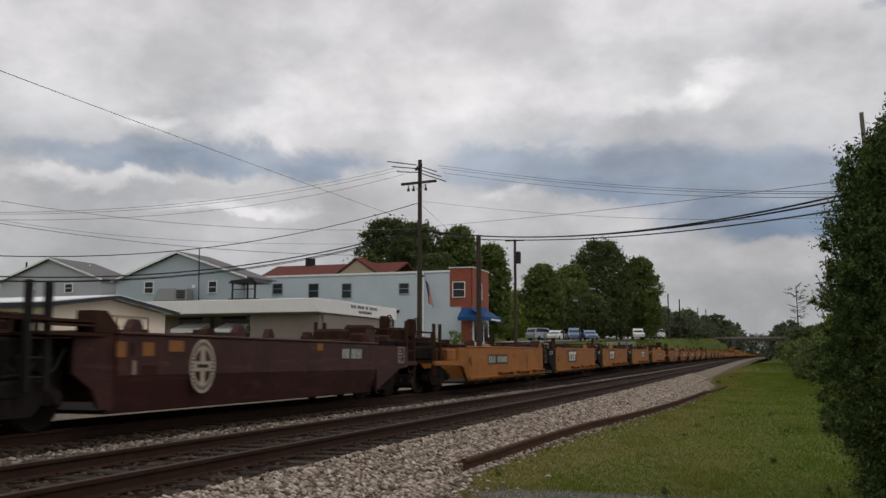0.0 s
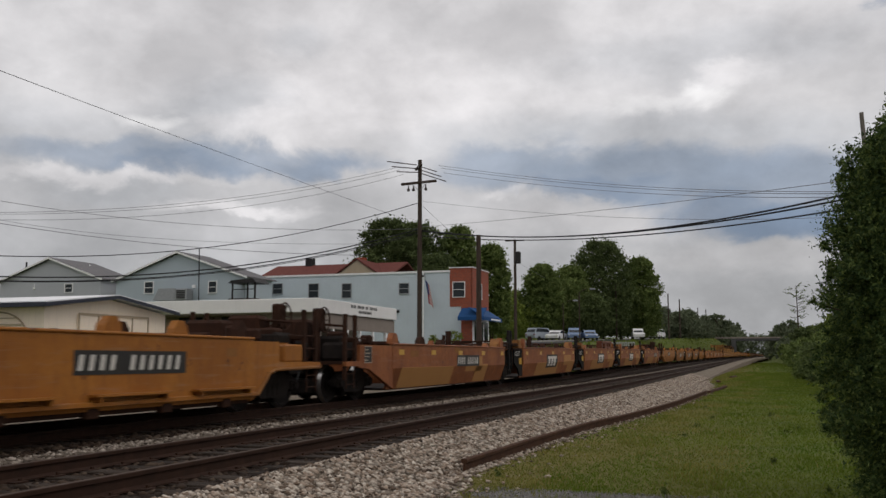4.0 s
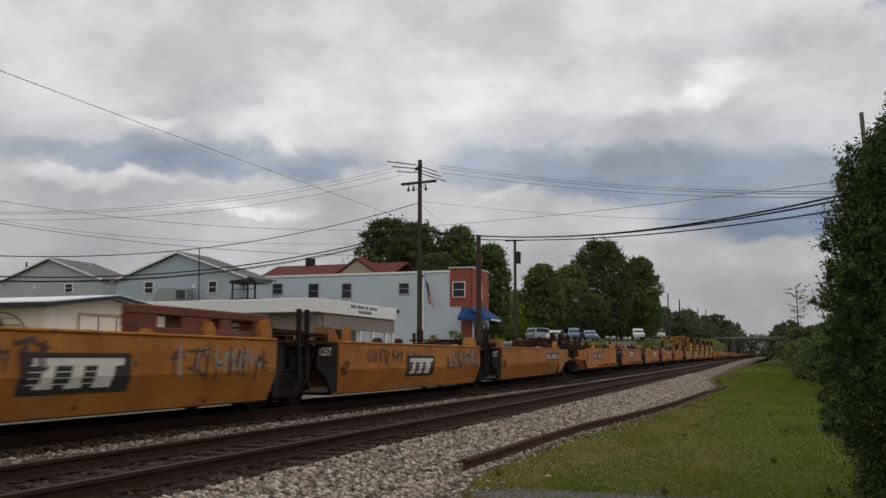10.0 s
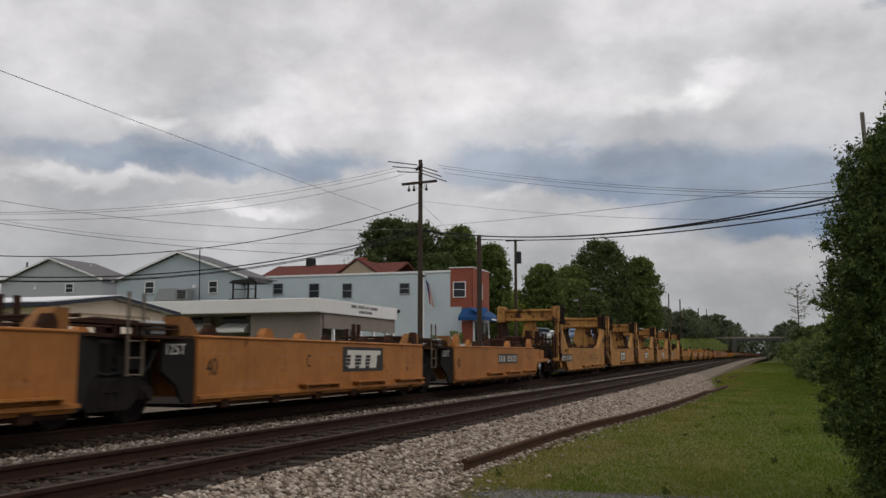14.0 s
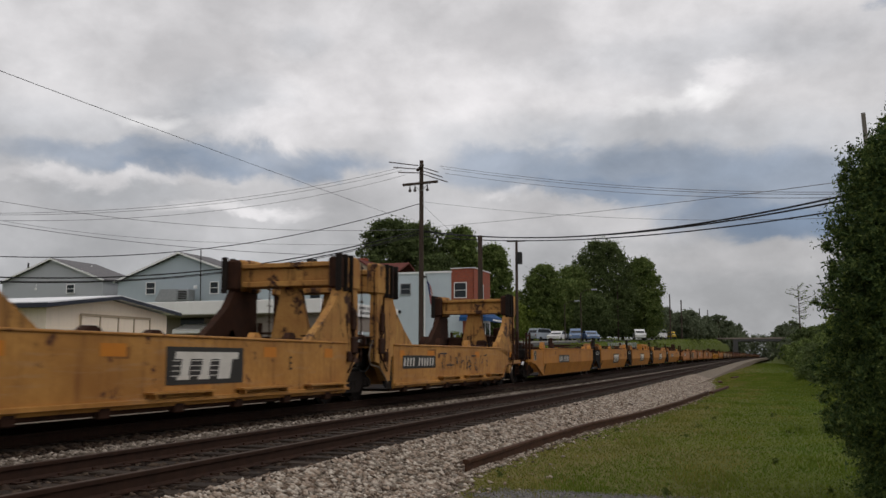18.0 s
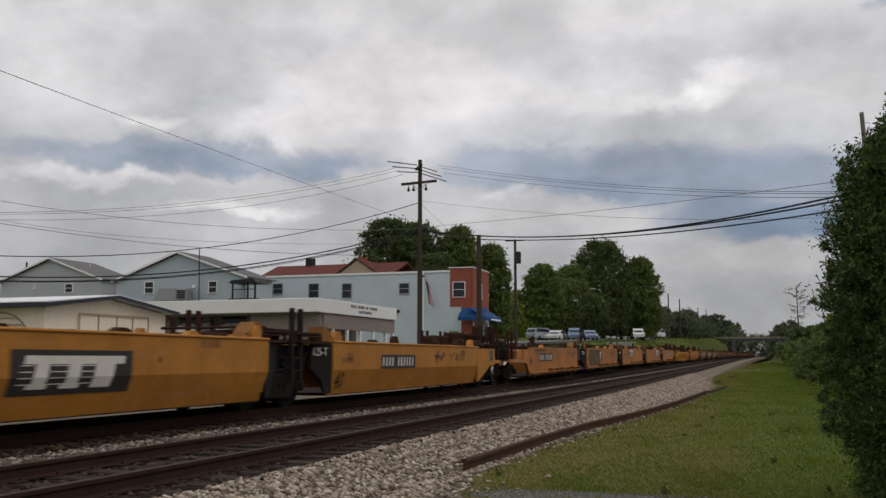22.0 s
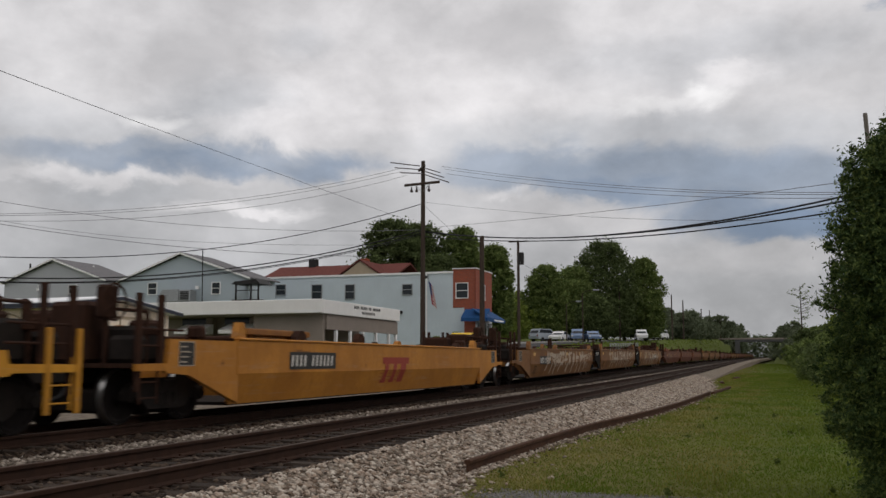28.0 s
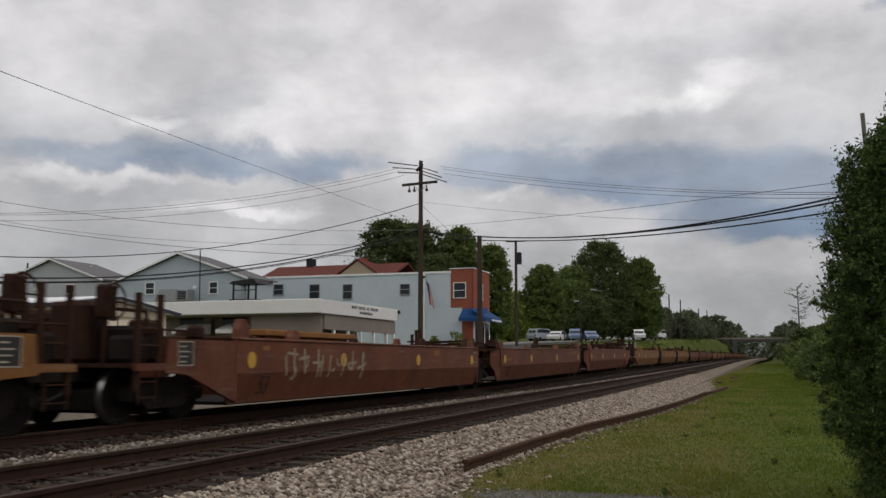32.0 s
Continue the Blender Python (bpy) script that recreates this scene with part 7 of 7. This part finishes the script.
    y0, y1 = sorted((y + d * 0.85, y + d * 1.5))
    beam = part("crossbeam", Geo().cbox(-1.22, 1.22, y0 + 0.1, y1 - 0.1, 2.94, 3.26, 0.02).mesh("crossbeam", STAINED), u, "deep rusty crossbeam")
    part("lower_flange", Geo().cbox(-1.22, 1.22, y0, y1, 2.80, 2.94, 0.02).mesh("lower_flange", STAINED), beam)
    part("upper_flange", Geo().cbox(-1.22, 1.22, y0, y1, 3.26, 3.38, 0.02).mesh("upper_flange", STAINED), beam)
    y0, y1 = sorted((y + d * 1.1, y + d * 1.25))
    part("inner_brace", Geo().prism([(-0.62, TOP - 0.3), (0.62, TOP - 0.3), (0.25, 2.8), (-0.25, 2.8)], "y", y0, y1).mesh("inner_brace", STAINED), u)


def well_unit(y0, y1, kind, paint, front, back, label, deco=(), idx=0, near=True):
    """One well of a car, from joint to joint, in its own space: origin at the front joint, rail top at zero."""
    u = thing("well_car", None, pose(TRACK_FAR, y0, RAIL_TOP), label, "freight car", "well cars of the train")
    L = y1 - y0
    P = PAINT[paint]
    a = 1.75 if front == "joint" else 4.05 if kind == "flat" else 3.6
    b = L - (1.25 if back == "joint" else 3.6)
    prof = side_profile(kind)
    for s in (-1, 1):
        part("side_wall", cached((kind, paint, round(a, 2), round(b, 2), s), lambda: Geo().prism(sx_mirror(prof, s), "y", a, b).mesh("side_wall", P)), u)
    top = TOP if kind != "ribbed" else 1.24
    part("well_floor", Geo().box(-1.30, 1.30, a, b, LOW - 0.02, LOW + 0.04).mesh("well_floor", TRUCK_DIRT), u)
    for e, d in ((a, 1), (b, -1)):
        part("end_wall", Geo().box(-1.38, 1.38, min(e, e + d * 0.08), max(e, e + d * 0.08), 0.4, top - 0.05).mesh("end_wall", P), u)
    if kind == "flat":
        for s in (-1, 1):
            part("lower_sill", Geo().cbox(min(s * 1.30, s * 1.41), max(s * 1.30, s * 1.41), a, b, LOW - 0.02, 0.31, 0.02).mesh("lower_sill", RUST), u, "rusty lower sill")
    # top chord, and the guides that steer a load into the well
    for s in (-1, 1):
        x0, x1 = sorted((s * 1.40, s * 1.53))
        part("top_chord", cached(("chord", paint, round(a, 2), round(b, 2), s, top), lambda: Geo().cbox(x0, x1, a, b, top, top + 0.05, 0.015).mesh("top_chord", P)), u)
    rng = random.Random(idx * 7 + 1)
    if near:
        for k, yy in enumerate((a + 0.4, a + 2.6, a + (b - a) * 0.36, a + (b - a) * 0.64, b - 2.4, b - 0.4)):
            for s in (-1, 1):
                yy_ = yy + rng.uniform(-0.25, 0.25)
                h = rng.uniform(0.24, 0.42) if k in (0, 5) else rng.uniform(0.06, 0.3)
                w = rng.uniform(0.14, 0.24)
                g = Geo().prism([(yy_ - w, top + 0.04), (yy_ + w, top + 0.04), (yy_ + w * 0.9, top + h * 0.6), (yy_ + w * 0.4, top + h), (yy_ - w * 0.3, top + h), (yy_ - w * 0.85, top + h * 0.5)], "x", min(s * 1.3, s * 1.46), max(s * 1.3, s * 1.46))
                part("guide", g.mesh("guide", P if (k in (0, 5) and kind == "slope") or rng.random() < 0.3 else RUST), u)
        for yy in (a + 1.1, b - 1.1):
            part("load_stop", Geo().rod((-1.25, yy, top + 0.06), (1.2, yy, top + 0.06), 0.06, 12).mesh("load_stop", RUST), u)
        for k in range(2 if not any(it[0] == "bulkheads" for it in deco) else 2):
            w, h = rng.uniform(0.25, 0.75), rng.uniform(0.08, 0.2)
            part("scuff", Geo().box(0, w, 0, h, 0, 0.0015).mesh("scuff", SCUFF), u, "scuffed patch of faded paint", at=near_face(a + (b - a) * rng.random() * 0.94, (0.9 if kind != "ribbed" else 0.6) + rng.random() * 0.36, 1.5005 if kind != "ribbed" else 1.441))
        if kind == "flat":
            for k in range(3):
                yy = a + (b - a) * (0.33 + 0.24 * k)
                part("walkway", Geo().box(1.5, 1.68, yy, yy + 1.9, 0.50, 0.535).box(1.5, 1.66, yy + 0.1, yy + 0.14, 0.42, 0.50).box(1.5, 1.66, yy + 1.7, yy + 1.74, 0.42, 0.50).mesh("walkway", P), u, "narrow side walkway")
            for k in range(6):
                yy = a + (b - a) * (k + 0.5) / 6
                part("sill_bracket", Geo().cbox(1.36, 1.5, yy - 0.14, yy + 0.14, 0.17, 0.34, 0.02).mesh("sill_bracket", RUST), u)
        if kind == "ribbed":
            for k in range(10):
                yy = a + (b - a) * (k + 0.5) / 10
                part("rib", Geo().prism([(1.44, 1.08), (1.53, 1.08), (1.53, 0.4), (1.44, LOW)], "y", yy - 0.04, yy + 0.04).mesh("rib", P), u)
    if front == "joint":
        truck(u, 0.0)
        joint_end(u, 0.0, 1, paint, kind, True)
    else:
        coupler_end(u, 0.0, 1, paint, kind, near, a)
    if back == "joint":
        joint_end(u, L, -1, paint, kind, False)
    else:
        coupler_end(u, L, -1, paint, kind, near)
    def fold(me, z):
        return bent(me, z) if kind == "slope" and z < KNEE else me

    def spot(f):
        return f if f > 1.2 else a + (b - a) * f
    for item in deco:
        what = item[0]
        if what == "logo":
            part("logo_panel", fold(logo_mesh(*item[3:]), item[2]), u, "black panel with slanted white blocks", at=near_face(spot(item[1]), item[2]))
        elif what == "redlogo":
            part("logo", fold(logo_mesh(2.25, 0.88, False, LOGO_RED), item[2]), u, "faded red slanted logo blocks", at=near_face(spot(item[1]), item[2]))
        elif what == "plate":
            part("number_plate", bars_mesh(item[3] if len(item) > 3 else 2.5, 0.36, 11, 0), u, "black plate with white bars", at=near_face(spot(item[1]), item[2]))
        elif what == "word":
            stencil(u, item[1], spot(item[2]), item[3], item[4], MARK_BLACK, kind)
        elif what == "endword":
            stencil(u, item[1], 1.0, 1.1, 0.25, LOGO_WHITE, "flat").matrix_basis = near_face(1.085, 1.13, 1.297) @ pose(0, 0, 0, 0, -13.7, 0) @ Matrix.Diagonal((0.86, 1.05, 1, 1))
        elif what == "endpatch":
            part("reflector", cached("endrefl", lambda: Geo().box(0, 0.22, 0, 0.26, 0, 0.003).mesh("reflector", REFLECTOR)), u, at=near_face(1.46, 0.78, 1.387) @ pose(0, 0, 0, 0, -13.7, 0))
        elif what == "tag":
            w, h, letters, stroke, seed, mat, drips = item[3:]
            tagged(part("graffiti", fold(graffiti_mesh(w, h, letters, stroke, seed, mat, drips), item[2]), u, "sprayed graffiti scrawl", at=near_face(spot(item[1]), item[2], 1.514)), kind="stuff")
        elif what == "patch":
            y_, z_, w, h = item[1:]
            part("paint_patch", fold(Geo().box(0, w, 0, h, 0, 0.003).mesh("paint_patch", PATCH), z_), u, "lighter repainted patch", at=near_face(spot(y_), z_, 1.5005))
        elif what == "block":
            y_, z_, w, h = item[1:]
            part("painted_block", fold(Geo().box(0, w, 0, h, 0, 0.002).mesh("painted_block", TAG_GREEN), z_), u, "sprayed olive block", at=near_face(spot(y_), z_, 1.512))
        elif what == "oranges":
            for k, y_ in enumerate((2.2, 4.4, 9.2, L - 2.4)):
                part("primer_patch", Geo().box(0, (0.35, 0.6, 0.5, 0.4)[k], 0, 0.2, 0, 0.002).mesh("primer_patch", ORANGE_TAPE), u, "bright orange primer patch", at=near_face(y_, 1.1, 1.501))
        elif what == "notices":
            for y_, z_, w, h, m_, tag_ in ((1.72, 1.08, 0.22, 0.24, SCUFF, "small worn notice"), (2.05, 1.1, 0.10, 0.2, RUST, "small dark notice"), (2.12, 0.81, 0.08, 0.22, PLATE_TAN, "pale reflective strip"),
                                           (2.35, 1.1, 0.30, 0.22, SCUFF, "faded orange patch"), (2.33, 0.81, 0.40, 0.14, RUST, "pale stencilled block")):
                part("notice", Geo().box(0, w, 0, h, 0, 0.003).mesh("notice", m_), u, tag_, at=near_face(y_, z_))
        elif what == "discs":
            for k in (0.035, 0.30, 0.62, 0.95):
                part("reflector", cached("disc", lambda: Geo().lathe((0, 0, 0), (0, 0, 0.003), [(0, 0.16), (0.003, 0.16)], 16).mesh("reflector", REFLECTOR)), u, at=near_face(a + (b - a) * k, 1.05))
            part("notice_frame", Geo().box(0, 0.36, 0, 0.03, 0, 0.004).box(0, 0.36, 0.33, 0.36, 0, 0.004).box(0, 0.03, 0.03, 0.33, 0, 0.004).box(0.33, 0.36, 0.03, 0.33, 0, 0.004).mesh("notice_frame", PLATE_TAN), u, "cream notice frame", at=near_face(b + 0.5 if back != "joint" else b - 0.6, 0.95))
        elif what == "reflectors":
            for k in (0.04, 0.27, 0.5, 0.73, 0.95):
                part("reflector", cached("refl", lambda: Geo().box(0, 0.4, 0, 0.14, 0, 0.003).mesh("reflector", REFLECTOR)), u, at=near_face(a + (b - a) * k, 1.16))
        elif what == "roundel":
            part("roundel", cached("roundel", roundel_mesh), u, "round white emblem", at=near_face(spot(item[1]), 0.93, 1.505) @ Matrix.Diagonal((0.86, 1.02, 1, 1)))
        elif what == "rack":
            y_ = spot(item[1])
            if len(item) > 2:
                part("equipment_rack", Geo().cbox(0.9, 1.3, y_, y_ + item[2], TOP + 0.12, TOP + 0.25, 0.02).cbox(1.0, 1.2, y_ + 0.2, y_ + item[2] - 0.2, TOP + 0.03, TOP + 0.12, 0.02).mesh("equipment_rack", SCUFF), u, "low scuffed equipment rack")
                continue
            g = Geo().cbox(1.0, 1.35, y_, y_ + 4.2, TOP + 0.36, TOP + 0.52, 0.02).cbox(1.0, 1.35, y_, y_ + 4.2, TOP + 0.03, TOP + 0.16, 0.02)
            for k, wd in enumerate((0.5, 0.9, 0.4, 0.3)):
                g.box(1.0, 1.34, y_ + k * 1.2, y_ + k * 1.2 + wd, TOP + 0.16, TOP + 0.36)
            part("equipment_rack", g.mesh("equipment_rack", P if paint == "yellow" else PAINT["redbrown"]), u, "raised slotted equipment rack")
        elif what == "bulkheads":
            bulkhead(u, 0.0 if front == "joint" else 0.95, 1, P)
            bulkhead(u, L if back == "joint" else L - 0.95, -1, P)
    return u


TRAIN = []


def consist():
    """The order of the cars, with the place of each joint at the start."""
    def add(*args, **kw):
        TRAIN.append((well_unit(*args, idx=len(TRAIN), **kw), args[0]))
    lw, dk, gr = TAG_WHITE, TAG_DARK, TAG_GREEN
    add(-8.5, 10.1, "slope", "maroon", "joint", "joint", "dark maroon steel well car unit", ())
    add(10.1, 25.7, "slope", "maroon", "joint", "coupler", "dark maroon steel well car unit with a round white emblem",
        (("roundel", 4.05), ("plate", 0.78, 1.0, 1.3), ("notices",)))
    flat = [42.5, 56.6, 70.8, 85.0, 101.2]
    y = 25.9
    for i, e in enumerate(flat):
        deco = [("word", "40", 0.025 if i else 0.003, 0.80, 0.42)]
        if i in (0, 4):
            deco += [("plate", 6.45 if i == 0 else 7.6, 0.82, 2.75), ("word", "B" if i == 0 else "A", 0.72, 0.85, 0.4)]
        else:
            deco += [("logo", (4.6, 4.45, 7.5)[i - 1], 0.74, 2.35, 0.62), ("word", "CDE"[i - 1], 0.70 if i != 3 else 0.3, 0.85, 0.36)]
        if i:
            deco.append(("endword", "125T"))
        add(y, e, "flat", "orange", "joint" if i else "coupler", "joint" if i < 4 else "coupler", "orange-yellow steel well car unit with side walkways", deco)
        y = e
    for i, e in enumerate([117.6, 131.9, 146.3, 160.7, 177.0]):
        deco = [("reflectors",), ("patch", 4.3, LOW + 0.02, 4.6, 0.56), ("patch", 10.2, 0.62, 1.9, 0.5), ("patch", 11.4, LOW + 0.02, 1.4, 0.6)]
        deco += [("plate", 9.2, 0.80)] if i in (0, 4) else [("logo", 6.25, 0.56, 2.35, 0.60)]
        if i:
            deco.append(("endword", "125T"))
        if i:
            deco.append(("endpatch",))
        if i == 2:
            deco.append(("rack", 8.8))
        add(y, e, "slope", "patched", "joint" if i else "coupler", "joint" if i < 4 else "coupler", "faded orange-brown steel well car unit with lighter repainted patches", deco)
        y = e
    for i, e in enumerate([193.6, 208.0, 222.3, 236.8, 252.9]):
        deco = [("word", "40", 0.004, 0.66, 0.5)]
        deco += [("plate", 6.6 if i == 0 else 9.6, 0.88)] if i in (0, 4) else [("logo", 6.15, 0.56, 2.3, 0.58)]
        if i in (1, 2, 3):
            deco += [("tag", 0.14, 0.88, 3.4, 0.48, 9, 0.05, 200 + i, dk, False), ("tag", 0.68, 0.66, 3.4, 0.66, 8, 0.045, 210 + i, dk, False), ("tag", 0.7, 0.80, 2.8, 0.5, 6, 0.09, 215 + i, PLATE_TAN, False)]
        if i:
            deco.append(("endword", "125T"))
        if i == 2:
            deco.append(("rack", 8.8))
        add(y, e, "slope", "ochre", "joint" if i else "coupler", "joint" if i < 4 else "coupler", "ochre-yellow steel well car unit" + (" with sprayed graffiti" if i in (1, 2, 3) else ""), deco)
        y = e
    for i, e in enumerate([269.6, 283.8, 298.2, 312.6, 329.0]):
        deco = [("word", "40", 0.025 if i else 0.003, 0.76, 0.42)]
        if i in (0, 4):
            deco += [("plate", 6.45 if i == 0 else 7.0, 0.84, 2.9), ("word", "BA"[i // 4], 0.7, 0.85, 0.36)]
        else:
            deco += [("logo", (5.4, 7.9, 7.7)[i - 1], 0.76, 2.45, 0.58), ("word", "EDC"[i - 1], (0.82, 0.35, 0.36)[i - 1], 0.88, 0.36)]
        if i:
            deco.append(("endword", "125T"))
        add(y, e, "flat", "tan", "joint" if i else "coupler", "joint" if i < 4 else "coupler", "tan-orange steel well car unit with side walkways", deco)
        y = e
    for i, e in enumerate([345.8, 360.3, 374.7, 389.0, 405.2]):
        deco = [("bulkheads",)]
        if i in (0, 4):
            deco += [("plate", 2.4, 0.80, 2.7), ("oranges",), ("tag", 0.34, 0.62, 5.4, 0.66, 8, 0.035, 230 + i, dk, False)]
        else:
            deco += [("logo", 6.02, 0.63, 2.4, 0.64), ("oranges",), ("word", "DCE"[i - 1], 0.75, 0.85, 0.36)]
        add(y, e, "flat", "pale", "joint" if i else "coupler", "joint" if i < 4 else "coupler", "pale yellow steel well car unit with tall rusty bulkheads", deco)
        y = e
    for i, e in enumerate([423.0, 437.5, 452.3, 467.1, 484.1]):
        deco = [("word", "40", 0.02, 0.36, 0.55)]
        deco += [("plate", 7.0 if i == 0 else 4.6, 0.80)] if i in (0, 4) else [("logo", 6.8, 0.56, 2.5, 0.62)]
        if i == 4:
            deco.append(("tag", 0.6, 0.95, 3.2, 0.36, 5, 0.045, 240, dk, False))
        if i:
            deco.append(("endword", "125-T"))
        if i == 2:
            deco.append(("rack", 8.8))
        add(y, e, "slope", "yellow", "joint" if i else "coupler", "joint" if i < 4 else "coupler", "golden yellow steel well car unit", deco)
        y = e
    for i, e in enumerate([500.3, 515.0, 529.6, 544.2, 560.4]):
        deco = [("word", "40", 0.025 if i else 0.003, 0.74, 0.42)]
        if i in (0, 4):
            deco += [("plate", 5.8 if i == 0 else 7.5, 0.86, 2.8), ("tag", 0.12, 1.22, 2.0, 0.2, 6, 0.035, 250, dk, False), ("tag", 0.72, 1.0, 2.6, 0.36, 6, 0.04, 251, dk, False)]
        elif i == 1:
            deco += [("logo", 4.6, 0.76, 2.35, 0.58), ("block", 2.5, 0.46, 3.7, 0.92), ("tag", 2.2, 0.48, 4.0, 0.88, 7, 0.2, 252, gr, False), ("tag", 2.4, 0.6, 3.6, 0.55, 6, 0.04, 255, dk, False), ("tag", 0.72, 0.85, 2.6, 0.5, 5, 0.05, 253, dk, False)]
        else:
            deco += [("logo", 5.05 if i == 2 else 0.66, 0.76), ("word", "CDE"[i - 1], 0.75 if i == 2 else 0.38, 0.85, 0.36)]
            if i == 2:
                deco.append(("tag", 0.1, 0.85, 2.0, 0.5, 4, 0.05, 254, dk, False))
        if i:
            deco.append(("endword", "125T"))
        add(y, e, "flat", "tan", "joint" if i else "coupler", "joint" if i < 4 else "coupler", "tan-orange steel well car unit" + (" with graffiti" if i < 3 else ""), deco)
        y = e
    add(560.6, 583.6, "ribbed", "bright", "coupler", "coupler", "bright yellow ribbed single well car", (("word", "53", 0.3, 0.55, 0.5), ("redlogo", 0.58, 0.5)))
    add(583.55, 606.5, "slope", "yellow", "coupler", "coupler", "golden yellow long well car with a red logo", (("plate", 5.6, 0.86, 2.2), ("redlogo", 10.35, 0.36), ("rack", 4.3, 2.6)))
    y = 606.6
    for i, e in enumerate([626.6, 645.4, 665.3]):
        deco = [("word", "53", 0.06, 0.38, 0.5), ("reflectors",), ("tag", 0.2, 0.60, 10.0, 0.78, 10, 0.16, 260 + i, lw, True), ("tag", 0.82, 0.85, 2.2, 0.42, 5, 0.045, 265 + i, lw, False), ("tag", 0.86, 0.42, 1.4, 0.3, 3, 0.03, 275 + i, lw, False)]
        if i == 2:
            deco.append(("discs",))
        if i in (0, 2):
            deco.append(("plate", 0.12 if i == 0 else 0.66, 0.78, 2.2))
        if i:
            deco.append(("endword", "125T"))
        add(y, e, "slope", "brown", "joint" if i else "coupler", "joint" if i < 2 else "coupler", "rust-orange long well car unit covered with white graffiti", deco)
        y = e
    sets = 7
    for k in range(sets):
        for i in range(3):
            e = y + (20.6, 19.4, 20.6)[i]
            deco = [("word", "53", 0.06, 0.38, 0.5)] + ([("discs",)] if k < 2 else [])
            if k == 0 and i == 0:
                deco += [("rack", 5.0, 4.4), ("tag", 0.12, 0.62, 4.2, 0.68, 7, 0.07, 270, PLATE_TAN, False)]
            add(y, e, "slope", "redbrown" if k % 2 == 0 else "brown", "joint" if i else "coupler", "joint" if i < 2 else "coupler",
                ("red-brown" if k % 2 == 0 else "rust-orange") + " long steel well car unit", deco, near=k < 2)
            y = e


consist()


# ------------------------------------------------------------------ what moves
def motions():
    for unit, y in TRAIN:
        rows = []
        for t in range(33):
            ya, yb = y - SPEED * t, y - SPEED * t + 15
            (xa, za), (xb, zb) = ((TRACK_FAR + float(swerve(q)), RAIL_TOP + float(lift(q, True))) for q in (ya, yb))
            rows.append((t, pose(xa, ya, za, math.degrees(math.atan2(zb - za, 15)), 0, math.degrees(math.atan2(xa - xb, 15)))))
        walk(unit, rows)
    # wheels roll with the train; alike wheelsets share one set of keys
    turn = math.degrees(SPEED / 0.455)
    rows = [(k / 30, pose(0, 0, 0, turn * k / 30, 0, 0)) for k in range(0, 961)]
    walk(WHEELS[0], rows)
    keys = WHEELS[0].animation_data
    for w in WHEELS[1:]:
        w.rotation_mode = "QUATERNION"
        w.animation_data_create()
        w.animation_data.action = keys.action
        w.animation_data.action_slot = keys.action_slot
    swing = [(0, -20), (22.8, -20), (23.2, 95), (23.6, 172), (24.0, 178), (24.25, 168), (24.6, 80), (25.2, -20), (27.6, -15), (28.1, 110), (28.4, 160), (28.75, 172), (29.0, 90), (29.5, -10), (32, -20)]
    rows = []
    for (ta, aa), (tb, ab) in zip(swing, swing[1:]):
        steps = max(1, math.ceil(abs(ab - aa) / 60))
        rows += [(ta + (tb - ta) * k / steps, pose(2.72, 13.3, 6.4, 0, 0, aa + (ab - aa) * k / steps)) for k in range(steps)]
    rows.append((32, pose(2.72, 13.3, 6.4, 0, 0, -20)))
    walk(BIG_FLAG, rows)
    drive = [(0, 560), (18, 239), (19, 216), (20, 199), (21, 183), (22, 167), (23, 150), (24, 134), (25, 116), (25.5, 106), (27.5, 74), (28, 66), (29, 52), (32, 2)]
    walk(PICKUP, [(t, pose(-21, y, road_level(y) + 0.06, 0, 0, -90)) for t, y in drive])


motions()
